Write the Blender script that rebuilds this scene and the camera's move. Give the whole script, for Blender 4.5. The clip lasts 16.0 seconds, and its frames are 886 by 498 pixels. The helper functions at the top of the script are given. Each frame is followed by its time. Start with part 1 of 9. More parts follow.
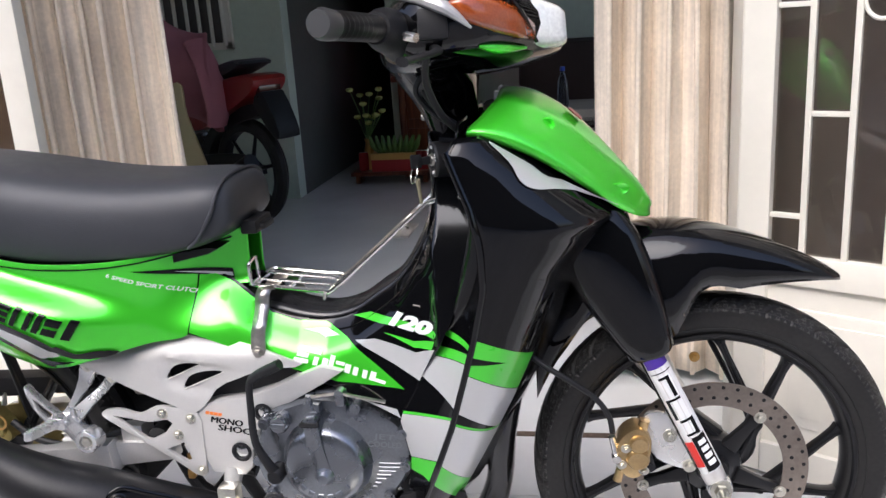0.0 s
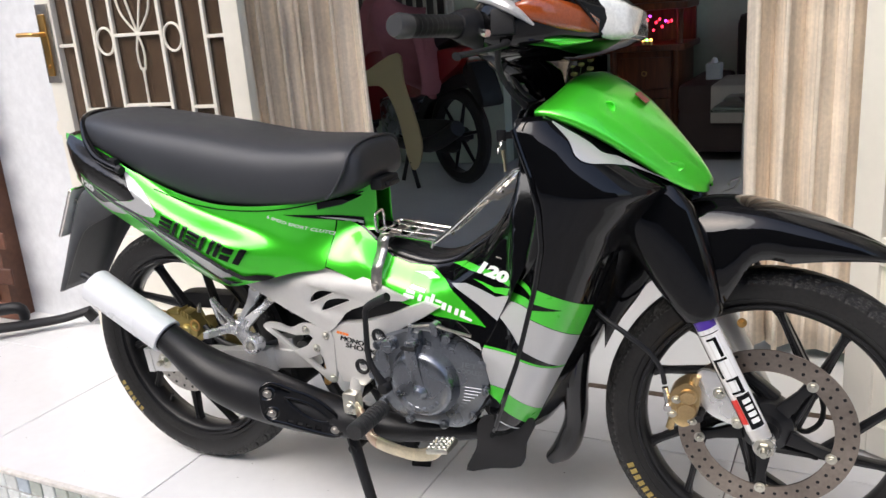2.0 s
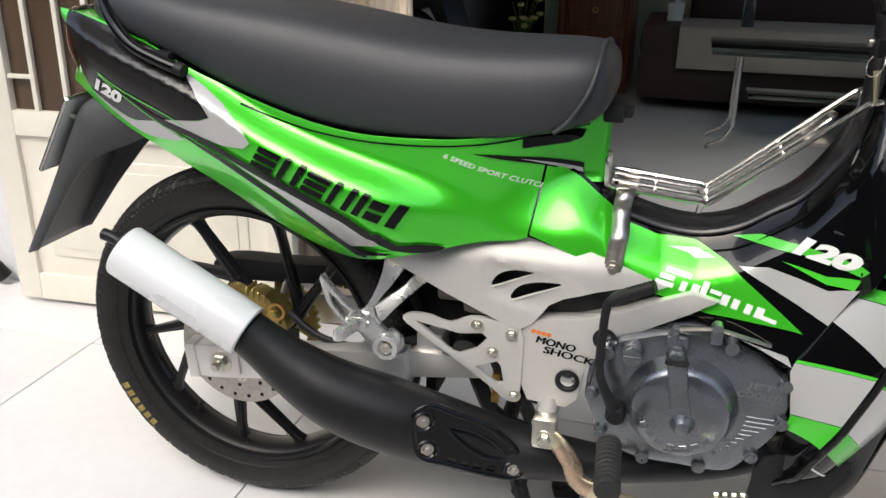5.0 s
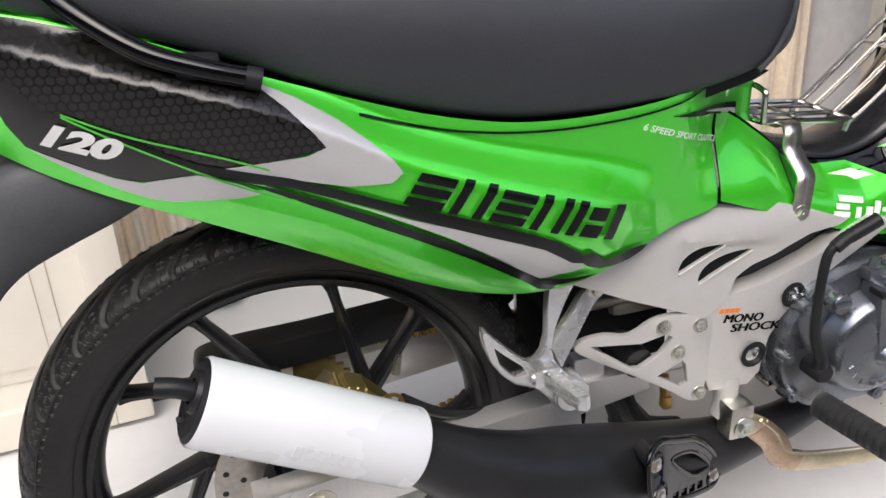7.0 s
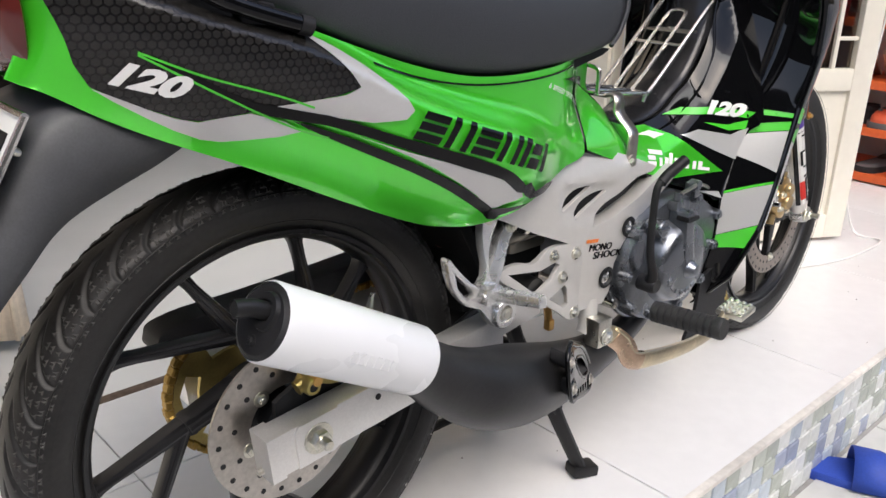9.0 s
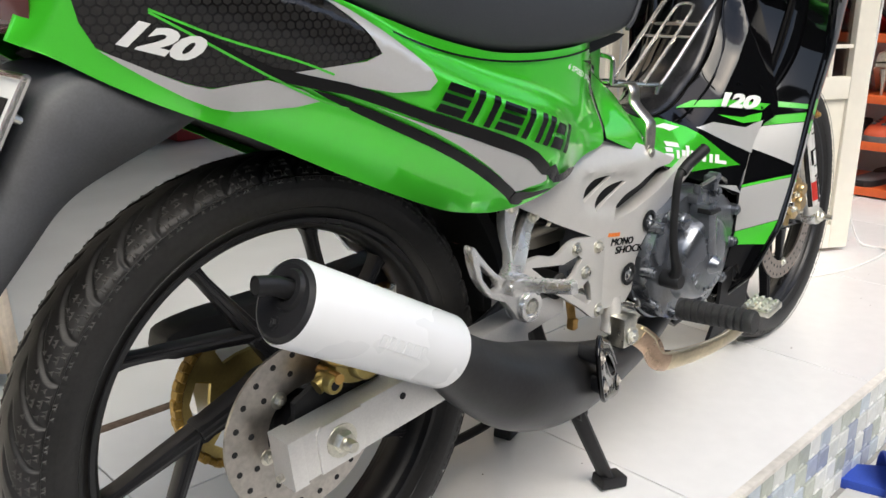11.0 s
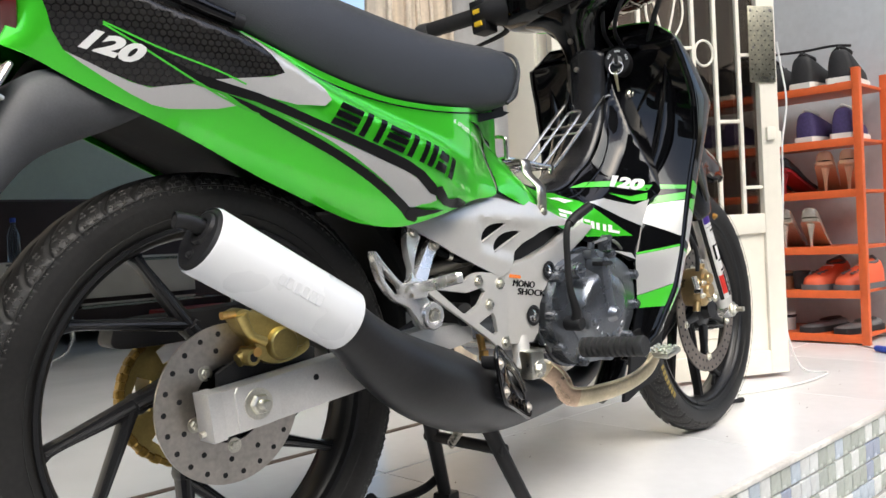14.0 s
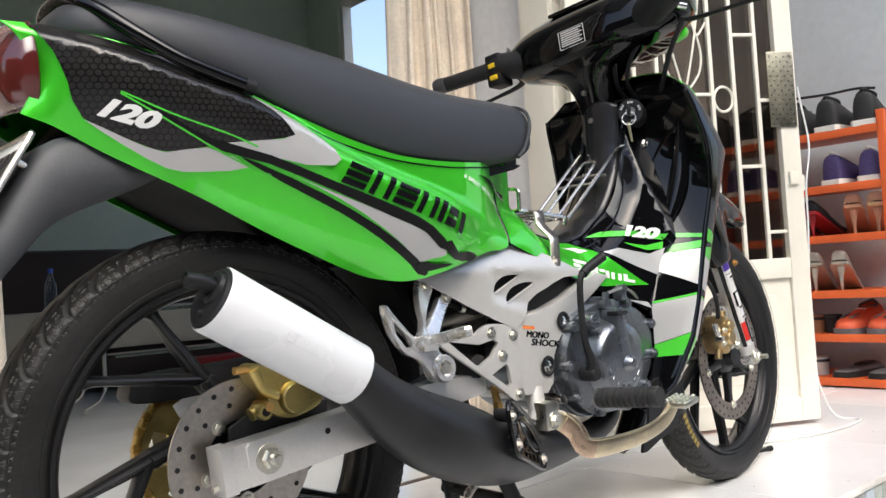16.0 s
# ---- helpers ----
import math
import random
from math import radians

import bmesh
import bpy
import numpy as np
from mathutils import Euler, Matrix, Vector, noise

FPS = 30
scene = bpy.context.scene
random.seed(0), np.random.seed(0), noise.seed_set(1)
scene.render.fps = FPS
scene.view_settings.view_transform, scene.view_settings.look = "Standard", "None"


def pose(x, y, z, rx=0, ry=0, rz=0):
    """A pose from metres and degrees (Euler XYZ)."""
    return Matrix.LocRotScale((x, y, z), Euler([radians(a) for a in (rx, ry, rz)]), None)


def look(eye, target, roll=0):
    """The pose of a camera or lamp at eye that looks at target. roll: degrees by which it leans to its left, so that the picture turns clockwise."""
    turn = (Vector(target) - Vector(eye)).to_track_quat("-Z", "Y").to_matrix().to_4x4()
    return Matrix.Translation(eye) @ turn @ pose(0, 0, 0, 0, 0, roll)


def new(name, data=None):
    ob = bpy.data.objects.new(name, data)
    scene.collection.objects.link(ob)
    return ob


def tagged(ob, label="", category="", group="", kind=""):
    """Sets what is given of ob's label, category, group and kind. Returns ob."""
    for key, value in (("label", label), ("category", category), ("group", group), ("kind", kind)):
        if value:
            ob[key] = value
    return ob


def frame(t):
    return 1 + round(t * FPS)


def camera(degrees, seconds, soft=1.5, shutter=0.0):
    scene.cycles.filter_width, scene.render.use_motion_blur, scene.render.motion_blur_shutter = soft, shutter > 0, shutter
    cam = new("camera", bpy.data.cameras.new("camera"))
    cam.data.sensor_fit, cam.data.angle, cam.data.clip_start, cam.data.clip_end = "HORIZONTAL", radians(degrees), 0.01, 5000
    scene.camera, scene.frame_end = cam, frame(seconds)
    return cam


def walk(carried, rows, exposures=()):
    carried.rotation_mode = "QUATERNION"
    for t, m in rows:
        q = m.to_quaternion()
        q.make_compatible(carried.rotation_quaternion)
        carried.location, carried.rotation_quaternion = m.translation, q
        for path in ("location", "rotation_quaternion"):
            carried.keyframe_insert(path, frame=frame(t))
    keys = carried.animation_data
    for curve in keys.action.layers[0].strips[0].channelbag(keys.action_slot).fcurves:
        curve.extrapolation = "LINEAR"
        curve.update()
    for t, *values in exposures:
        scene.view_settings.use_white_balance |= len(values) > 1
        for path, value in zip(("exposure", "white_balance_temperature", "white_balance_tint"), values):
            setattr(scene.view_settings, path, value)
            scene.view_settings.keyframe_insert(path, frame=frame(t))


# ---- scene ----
cam = camera(55.7, 16.0)
PATH = [
    (0, (1.113, -1.26, 0.995), (0.763, 0.636, 0.466), -3.7),
    (0.5, (1.237, -1.285, 0.974), (0.556, 0.553, 0.574), -2.9),
    (1, (1.382, -1.335, 1.007), (0.506, 0.413, 0.587), -2.5),
    (1.5, (1.454, -1.379, 1.012), (0.533, 0.323, 0.507), -3.8),
    (2, (1.418, -1.401, 1.026), (0.533, 0.301, 0.46), -4.5),
    (2.2, (1.405, -1.393, 1.039), (0.526, 0.302, 0.445), -4.6),
    (2.3, (1.407, -1.402, 1.009), (0.52, 0.301, 0.449), -4.4),
    (2.5, (1.358, -1.41, 1.015), (0.504, 0.298, 0.422), -4.1),
    (3, (1.27, -1.395, 1.005), (0.428, 0.296, 0.347), -4.2),
    (3.5, (1.165, -1.354, 0.957), (0.349, 0.359, 0.325), -2.8),
    (4, (1.09, -1.188, 0.945), (0.307, 0.532, 0.291), -1.3),
    (4.2, (1.059, -1.146, 0.931), (0.291, 0.58, 0.274), -0.8),
    (4.5, (0.926, -1.118, 0.915), (0.233, 0.629, 0.232), 0.2),
    (4.6, (0.87, -1.119, 0.913), (0.198, 0.631, 0.218), 0.2),
    (5, (0.657, -1.134, 0.916), (0.155, 0.666, 0.203), 0.9),
    (5.2, (0.587, -1.119, 0.902), (0.151, 0.698, 0.189), 1.1),
    (7.3, (-0.118, -0.801, 0.875), (0.563, 0.884, 0.039), -1.0),
    (7.5, (-0.153, -0.851, 0.836), (0.604, 0.826, 0.052), 0.1),
    (8, (-0.255, -0.897, 0.841), (0.719, 0.67, 0.069), 1.1),
    (8.2, (-0.352, -0.871, 0.844), (0.744, 0.614, 0.074), 1.3),
    (10.3, (-0.433, -0.772, 0.746), (0.903, 0.584, 0.132), 0.5),
    (10.5, (-0.427, -0.765, 0.744), (0.901, 0.605, 0.145), 0.2),
    (11, (-0.424, -0.754, 0.735), (0.901, 0.621, 0.141), -0.3),
    (11.5, (-0.426, -0.766, 0.723), (0.889, 0.619, 0.129), -0.4),
    (12, (-0.428, -0.831, 0.6), (0.857, 0.634, 0.147), -1.4),
    (12.5, (-0.449, -0.911, 0.471), (0.815, 0.628, 0.279), -2.8),
    (13, (-0.498, -0.967, 0.481), (0.788, 0.562, 0.393), -4.0),
    (13.5, (-0.498, -0.986, 0.483), (0.886, 0.457, 0.43), -3.4),
    (14, (-0.496, -0.995, 0.48), (0.9, 0.436, 0.449), -2.9),
    (14.5, (-0.488, -0.992, 0.475), (0.877, 0.47, 0.46), -2.7),
    (15, (-0.49, -0.997, 0.479), (0.858, 0.48, 0.5), -3.1),
    (15.5, (-0.485, -1.019, 0.488), (0.852, 0.468, 0.545), -3.5),
    (16, (-0.485, -1.031, 0.492), (0.857, 0.451, 0.569), -3.5),
]
walk(cam, [(t, look(eye, target, roll)) for t, eye, target, roll in PATH], exposures=((0.0, 0.14, 6050, 18), (0.5, 0.20, 6050, 18), (1.0, 0.10, 6350, 14), (2.0, -0.02, 6300, 15), (4.0, -0.08, 6400, 12), (4.5, -0.02, 6450, 10), (5.0, -0.18, 6480, 12), (8.0, -0.12, 6350, 16), (10.5, -0.13, 6470, 12), (12.0, 0.06, 6450, 10), (16.0, 0.12, 6400, 12)))

# ---------------------------------------------------------------- light
world = bpy.data.worlds.new("sky")
scene.world = world
world.use_nodes = True
sky = world.node_tree.nodes.new("ShaderNodeTexSky")
sky.sky_type = "NISHITA"
sky.sun_disc = False
sky.sun_elevation = radians(52)
sky.sun_rotation = radians(200)
sky.air_density, sky.dust_density, sky.ozone_density = 1.2, 4.0, 1.0
backdrop = world.node_tree.nodes["Background"]
backdrop.inputs["Strength"].default_value = 0.275
world.node_tree.links.new(sky.outputs["Color"], backdrop.inputs["Color"])

sun_data = bpy.data.lights.new("sun", "SUN")
sun_data.energy, sun_data.angle, sun_data.color = 1.9, radians(48), (0.92, 0.985, 0.92)
sun = new("sun", sun_data)
sun.matrix_world = look((-1.4, -4.0, 5.4), (0.4, 0.2, 0.0))


# ---------------------------------------------------------------- materials
def mat(name, rgb, rough=0.5, metal=0.0, coat=0.0, grain=0.0, stain=0.0, fine=60.0, bump=0.0, spec=0.5, vary=0.0, coat_rough=0.05, worn=1.0, coat_ior=1.5):
    """A principled surface with variation at two scales (grain, stains), fine relief and roughness wear."""
    m = bpy.data.materials.new(name)
    m.use_nodes = True
    nt = m.node_tree
    b = nt.nodes["Principled BSDF"]
    b.inputs["Base Color"].default_value = (*rgb, 1)
    b.inputs["Roughness"].default_value = rough
    b.inputs["Metallic"].default_value = metal
    b.inputs["Coat Weight"].default_value = coat
    b.inputs["Coat Roughness"].default_value = coat_rough
    b.inputs["Coat IOR"].default_value = coat_ior
    b.inputs["Specular IOR Level"].default_value = spec
    at = nt.nodes.new("ShaderNodeTexCoord")
    last = None
    if grain or stain or bump or vary:
        small = nt.nodes.new("ShaderNodeTexNoise")
        small.inputs["Scale"].default_value, small.inputs["Detail"].default_value = fine, 4
        nt.links.new(at.outputs["Object"], small.inputs["Vector"])
        big = nt.nodes.new("ShaderNodeTexNoise")
        big.inputs["Scale"].default_value, big.inputs["Detail"].default_value = fine / 14, 3
        nt.links.new(at.outputs["Object"], big.inputs["Vector"])
        last = nt.nodes.new("ShaderNodeRGB")
        last.outputs[0].default_value = (*rgb, 1)
        last = last.outputs[0]
        for source, amount in ((small.outputs["Fac"], grain), (big.outputs["Fac"], stain)):
            if amount:
                ramp = nt.nodes.new("ShaderNodeMapRange")
                ramp.inputs["From Min"].default_value, ramp.inputs["From Max"].default_value = 0.3, 0.7
                ramp.inputs["To Min"].default_value, ramp.inputs["To Max"].default_value = 1 - amount, 1 + amount
                nt.links.new(source, ramp.inputs["Value"])
                last = times(nt, last, ramp.outputs["Result"])
        if vary:
            info = nt.nodes.new("ShaderNodeObjectInfo")
            ramp = nt.nodes.new("ShaderNodeMapRange")
            ramp.inputs["To Min"].default_value, ramp.inputs["To Max"].default_value = 1 - vary, 1 + vary
            nt.links.new(info.outputs["Random"], ramp.inputs["Value"])
            last = times(nt, last, ramp.outputs["Result"])
        nt.links.new(last, b.inputs["Base Color"])
        wear = nt.nodes.new("ShaderNodeMapRange")
        wear.inputs["To Min"].default_value, wear.inputs["To Max"].default_value = max(0.02, rough - 0.08 * worn), min(1.0, rough + 0.1 * worn)
        nt.links.new(big.outputs["Fac"], wear.inputs["Value"])
        nt.links.new(wear.outputs["Result"], b.inputs["Roughness"])
        if bump:
            relief = nt.nodes.new("ShaderNodeBump")
            relief.inputs["Strength"].default_value, relief.inputs["Distance"].default_value = bump, 0.002
            nt.links.new(small.outputs["Fac"], relief.inputs["Height"])
            nt.links.new(relief.outputs["Normal"], b.inputs["Normal"])
    return m


def times(nt, colour, factor):
    mix = nt.nodes.new("ShaderNodeMix")
    mix.data_type, mix.blend_type = "RGBA", "MULTIPLY"
    mix.inputs["Factor"].default_value = 1
    nt.links.new(colour, mix.inputs["A"])
    nt.links.new(factor, mix.inputs["B"])
    return mix.outputs["Result"]


def glass_mat(name, rgb=(1, 1, 1), rough=0.02, weight=1.0):
    m = mat(name, rgb, rough)
    m.node_tree.nodes["Principled BSDF"].inputs["Transmission Weight"].default_value = weight
    return m


def glow_mat(name, rgb, power):
    m = mat(name, rgb, 0.4)
    b = m.node_tree.nodes["Principled BSDF"]
    b.inputs["Emission Color"].default_value = (*rgb, 1)
    b.inputs["Emission Strength"].default_value = power
    return m


def carbon_mat():
    """Dark film printed with small hexagons."""
    m = mat("carbon_print", (0.02, 0.02, 0.022), 0.22, coat=0.0)
    nt = m.node_tree
    at = nt.nodes.new("ShaderNodeTexCoord")
    sep = nt.nodes.new("ShaderNodeSeparateXYZ")
    nt.links.new(at.outputs["Object"], sep.inputs[0])
    comb = nt.nodes.new("ShaderNodeCombineXYZ")
    nt.links.new(sep.outputs["X"], comb.inputs["X"])
    nt.links.new(sep.outputs["Z"], comb.inputs["Y"])

    def hexes(dx, dy):
        """Distance to the nearest centre of a square-spaced lattice, by the hexagon's sides."""
        fold = nt.nodes.new("ShaderNodeVectorMath")
        fold.operation = "ADD"
        fold.inputs[1].default_value = (10 + dx, 10 + dy, 0)
        nt.links.new(comb.outputs[0], fold.inputs[0])
        wrap = nt.nodes.new("ShaderNodeVectorMath")
        wrap.operation = "MODULO"
        wrap.inputs[1].default_value = (0.0078, 0.01351, 1)
        nt.links.new(fold.outputs[0], wrap.inputs[0])
        mid = nt.nodes.new("ShaderNodeVectorMath")
        mid.operation = "SUBTRACT"
        mid.inputs[1].default_value = (0.0039, 0.006755, 0)
        nt.links.new(wrap.outputs[0], mid.inputs[0])
        pos = nt.nodes.new("ShaderNodeVectorMath")
        pos.operation = "ABSOLUTE"
        nt.links.new(mid.outputs[0], pos.inputs[0])
        dot = nt.nodes.new("ShaderNodeVectorMath")
        dot.operation = "DOT_PRODUCT"
        dot.inputs[1].default_value = (0.5, 0.866, 0)
        nt.links.new(pos.outputs[0], dot.inputs[0])
        part_x = nt.nodes.new("ShaderNodeSeparateXYZ")
        nt.links.new(pos.outputs[0], part_x.inputs[0])
        far = nt.nodes.new("ShaderNodeMath")
        far.operation = "MAXIMUM"
        nt.links.new(dot.outputs["Value"], far.inputs[0])
        nt.links.new(part_x.outputs["X"], far.inputs[1])
        return far.outputs[0]

    near = nt.nodes.new("ShaderNodeMath")
    near.operation = "MINIMUM"
    nt.links.new(hexes(0, 0), near.inputs[0])
    nt.links.new(hexes(0.0039, 0.006755), near.inputs[1])
    ramp = nt.nodes.new("ShaderNodeMapRange")
    ramp.inputs["From Min"].default_value, ramp.inputs["From Max"].default_value = 0.0030, 0.0036
    ramp.inputs["To Min"].default_value, ramp.inputs["To Max"].default_value = 1.0, 0.12
    nt.links.new(near.outputs[0], ramp.inputs["Value"])
    tone = nt.nodes.new("ShaderNodeRGB")
    tone.outputs[0].default_value = (0.017, 0.016, 0.015, 1)
    nt.links.new(times(nt, tone.outputs[0], ramp.outputs["Result"]), nt.nodes["Principled BSDF"].inputs["Base Color"])
    return m


def wood_mat(name, dark, light, scale=6.0, rough=0.4):
    m = mat(name, dark, rough)
    nt = m.node_tree
    at = nt.nodes.new("ShaderNodeTexCoord")
    stretch = nt.nodes.new("ShaderNodeMapping")
    stretch.inputs["Scale"].default_value = (scale * 3, scale * 3, scale * 0.3)
    nt.links.new(at.outputs["Object"], stretch.inputs["Vector"])
    n = nt.nodes.new("ShaderNodeTexNoise")
    n.inputs["Scale"].default_value, n.inputs["Detail"].default_value, n.inputs["Distortion"].default_value = 2.0, 6, 1.2
    nt.links.new(stretch.outputs[0], n.inputs["Vector"])
    ramp = nt.nodes.new("ShaderNodeValToRGB")
    ramp.color_ramp.elements[0].position, ramp.color_ramp.elements[0].color = 0.3, (*dark, 1)
    ramp.color_ramp.elements[1].position, ramp.color_ramp.elements[1].color = 0.7, (*light, 1)
    nt.links.new(n.outputs["Fac"], ramp.inputs["Fac"])
    nt.links.new(ramp.outputs["Color"], nt.nodes["Principled BSDF"].inputs["Base Color"])
    return m


GREEN = mat("green_metallic_paint", (0.075, 0.80, 0.03), 0.33, metal=0.62, coat=1.0, grain=0.05, fine=2400, coat_rough=0.04, worn=0.0, coat_ior=1.56)
GREEN_FLAT = mat("green_vinyl", (0.06, 0.55, 0.03), 0.3, coat=0.6, grain=0.04, fine=900)
BLACK = mat("gloss_black_paint", (0.003, 0.003, 0.0035), 0.05, spec=0.40)
BLACK_VINYL = mat("black_vinyl", (0.005, 0.005, 0.0055), 0.2, spec=0.25, coat=0.0, grain=0.1, fine=500)
SILVER_VINYL = mat("silver_vinyl", (0.55, 0.55, 0.54), 0.34, metal=0.35, coat=0.5, grain=0.07, fine=1600)
WHITE_VINYL = mat("white_vinyl", (0.8, 0.8, 0.78), 0.35, coat=0.3)
SILVER_PAINT = mat("silver_paint", (0.67, 0.655, 0.62), 0.38, metal=0.48, coat=0.5, grain=0.06, stain=0.02, fine=1200)
ALLOY = mat("cast_alloy", (0.80, 0.795, 0.78), 0.26, metal=0.8, grain=0.05, stain=0.04, fine=260, bump=0.12)
PLASTIC = mat("matt_black_plastic", (0.012, 0.012, 0.013), 0.5, spec=0.32, grain=0.15, stain=0.15, fine=500, bump=0.1)
GREY_PLASTIC = mat("dark_grey_plastic", (0.056, 0.058, 0.063), 0.5, grain=0.1, stain=0.12, fine=420, bump=0.08)
VINYL = mat("black_seat_vinyl", (0.030, 0.032, 0.037), 0.46, grain=0.12, stain=0.05, fine=700, bump=0.22)
RUBBER = mat("tyre_rubber", (0.016, 0.0155, 0.015), 0.44, spec=0.32, grain=0.2, stain=0.25, fine=160, bump=0.12)
DUSTY_RUBBER = mat("dusty_tread_rubber", (0.034, 0.032, 0.030), 0.65, grain=0.3, stain=0.3, fine=160)
RIM = mat("satin_black_rim", (0.009, 0.009, 0.010), 0.3, spec=0.32, stain=0.25, fine=200, coat=0.1)
STEEL = mat("brushed_steel", (0.47, 0.44, 0.40), 0.34, metal=1.0, grain=0.12, stain=0.18, fine=140)
CHROME = mat("chrome", (0.84, 0.82, 0.78), 0.2, metal=1.0, stain=0.12, fine=60)
ZINC = mat("zinc_plate", (0.68, 0.66, 0.58), 0.28, metal=1.0, grain=0.1, stain=0.15, fine=300)
GOLD = mat("gold_anodised", (0.44, 0.345, 0.125), 0.34, metal=0.9, grain=0.08, stain=0.15, fine=250)
CHAIN = mat("gold_chain", (0.36, 0.23, 0.06), 0.4, metal=0.9, grain=0.2, stain=0.3, fine=300)
BRUSHED = mat("brushed_aluminium", (0.74, 0.73, 0.71), 0.36, metal=0.75, grain=0.04, stain=0.03, fine=420, worn=0.4)
COPPER = mat("heat_stained_steel", (0.55, 0.40, 0.29), 0.28, metal=0.9, grain=0.1, stain=0.35, fine=220)
ENGINE = mat("grey_engine_paint", (0.195, 0.208, 0.230), 0.27, metal=0.85, coat=0.3, grain=0.08, stain=0.12, fine=300)
CHAMBER = mat("satin_black_exhaust", (0.014, 0.014, 0.015), 0.40, spec=0.32, grain=0.12, stain=0.2, fine=180, bump=0.06)
MUFFLER = mat("white_lacquer", (0.70, 0.715, 0.73), 0.28, coat=0.4, stain=0.03, fine=120, bump=0.05)
AMBER = mat("amber_lens", (0.34, 0.07, 0.014), 0.10, coat=1.0, grain=0.15, fine=300)
CLEAR_LENS = mat("clear_lens", (0.75, 0.76, 0.72), 0.08, coat=1.0, grain=0.1, fine=200)
RED_LENS = mat("dark_red_lens", (0.09, 0.015, 0.012), 0.1, coat=1.0)
CARBON = carbon_mat()
RED = mat("red_print", (0.65, 0.03, 0.02), 0.4)
PURPLE = mat("purple_print", (0.07, 0.03, 0.28), 0.4)
ORANGE_PRINT = mat("orange_print", (0.85, 0.22, 0.03), 0.45)
YELLOW = mat("yellow_plastic", (0.75, 0.5, 0.02), 0.4)
YELLOW_PRINT = mat("worn_yellow_print", (0.30, 0.22, 0.06), 0.7, grain=0.4, fine=300)
PLATE_METAL = mat("number_plate_enamel", (0.62, 0.63, 0.60), 0.35, stain=0.2, fine=60)

FLOOR_TILE = mat("white_glazed_tile", (0.74, 0.74, 0.735), 0.2, stain=0.035, grain=0.02, fine=30, vary=0.015)
GROUT = mat("grey_grout", (0.20, 0.19, 0.18), 0.8, grain=0.2, fine=200)
INNER_TILE = mat("indoor_glazed_tile", (0.70, 0.71, 0.70), 0.18, stain=0.06, fine=30)
PLASTER = mat("white_plaster", (0.72, 0.73, 0.74), 0.75, stain=0.05, grain=0.05, fine=40, bump=0.2)
INNER_WALL = mat("pale_green_wall_paint", (0.62, 0.70, 0.57), 0.7, stain=0.06, grain=0.03, fine=30)
# passage wall colour darkened to carry the gloom of the unlit opening
PASSAGE_SHADE = mat("dark_passage_paint", (0.11, 0.115, 0.10), 0.7, stain=0.08, grain=0.04, fine=30)
CREAM = mat("cream_enamel", (0.80, 0.76, 0.66), 0.35, stain=0.06, grain=0.02, fine=30, coat=0.2)
GLASS_DARK = glass_mat("tinted_door_glass", (0.20, 0.165, 0.135), 0.03)
CURTAIN = mat("beige_curtain", (0.80, 0.70, 0.575), 0.85, stain=0.1, grain=0.08, fine=90, bump=0.25)
def woven(m):
    """Vertical woven stripes and a fine slub along the threads."""
    nt = m.node_tree
    b = nt.nodes["Principled BSDF"]
    at = nt.nodes.new("ShaderNodeTexCoord")
    stretch = nt.nodes.new("ShaderNodeMapping")
    stretch.inputs["Scale"].default_value = (26, 26, 0.6)
    nt.links.new(at.outputs["Object"], stretch.inputs["Vector"])
    n = nt.nodes.new("ShaderNodeTexNoise")
    n.inputs["Scale"].default_value, n.inputs["Detail"].default_value = 1.6, 5
    nt.links.new(stretch.outputs[0], n.inputs["Vector"])
    ramp = nt.nodes.new("ShaderNodeMapRange")
    ramp.inputs["From Min"].default_value, ramp.inputs["From Max"].default_value = 0.38, 0.62
    ramp.inputs["To Min"].default_value, ramp.inputs["To Max"].default_value = 0.80, 1.10
    nt.links.new(n.outputs["Fac"], ramp.inputs["Value"])
    old = b.inputs["Base Color"].links[0].from_socket
    nt.links.new(times(nt, old, ramp.outputs["Result"]), b.inputs["Base Color"])


woven(CURTAIN)
ALTAR_WOOD = wood_mat("carved_red_wood", (0.07, 0.018, 0.008), (0.22, 0.07, 0.025), 4.0, 0.3)
CONCRETE = mat("street_concrete", (0.30, 0.29, 0.275), 0.85, grain=0.12, stain=0.15, fine=40, bump=0.3)
ORANGE = mat("orange_painted_steel", (0.62, 0.11, 0.025), 0.42, stain=0.12, grain=0.05, fine=60)
SOFA = mat("dark_brown_sofa", (0.035, 0.02, 0.016), 0.6, stain=0.2, fine=40)
BEIGE = mat("beige_cushion", (0.35, 0.32, 0.27), 0.85, stain=0.1, fine=80)
PINK = mat("pink_cloth", (0.45, 0.17, 0.20), 0.9, stain=0.15, fine=60, bump=0.3)
BLUE_FOAM = mat("blue_foam", (0.02, 0.06, 0.36), 0.6, grain=0.1, fine=200)
BRASS = mat("brass", (0.6, 0.36, 0.12), 0.3, metal=0.9, stain=0.2, fine=120)
RED_PAINT = mat("red_bike_paint", (0.28, 0.012, 0.012), 0.3, coat=0.7)
LEAF = mat("fruit_green", (0.08, 0.16, 0.03), 0.5, stain=0.2, fine=80)


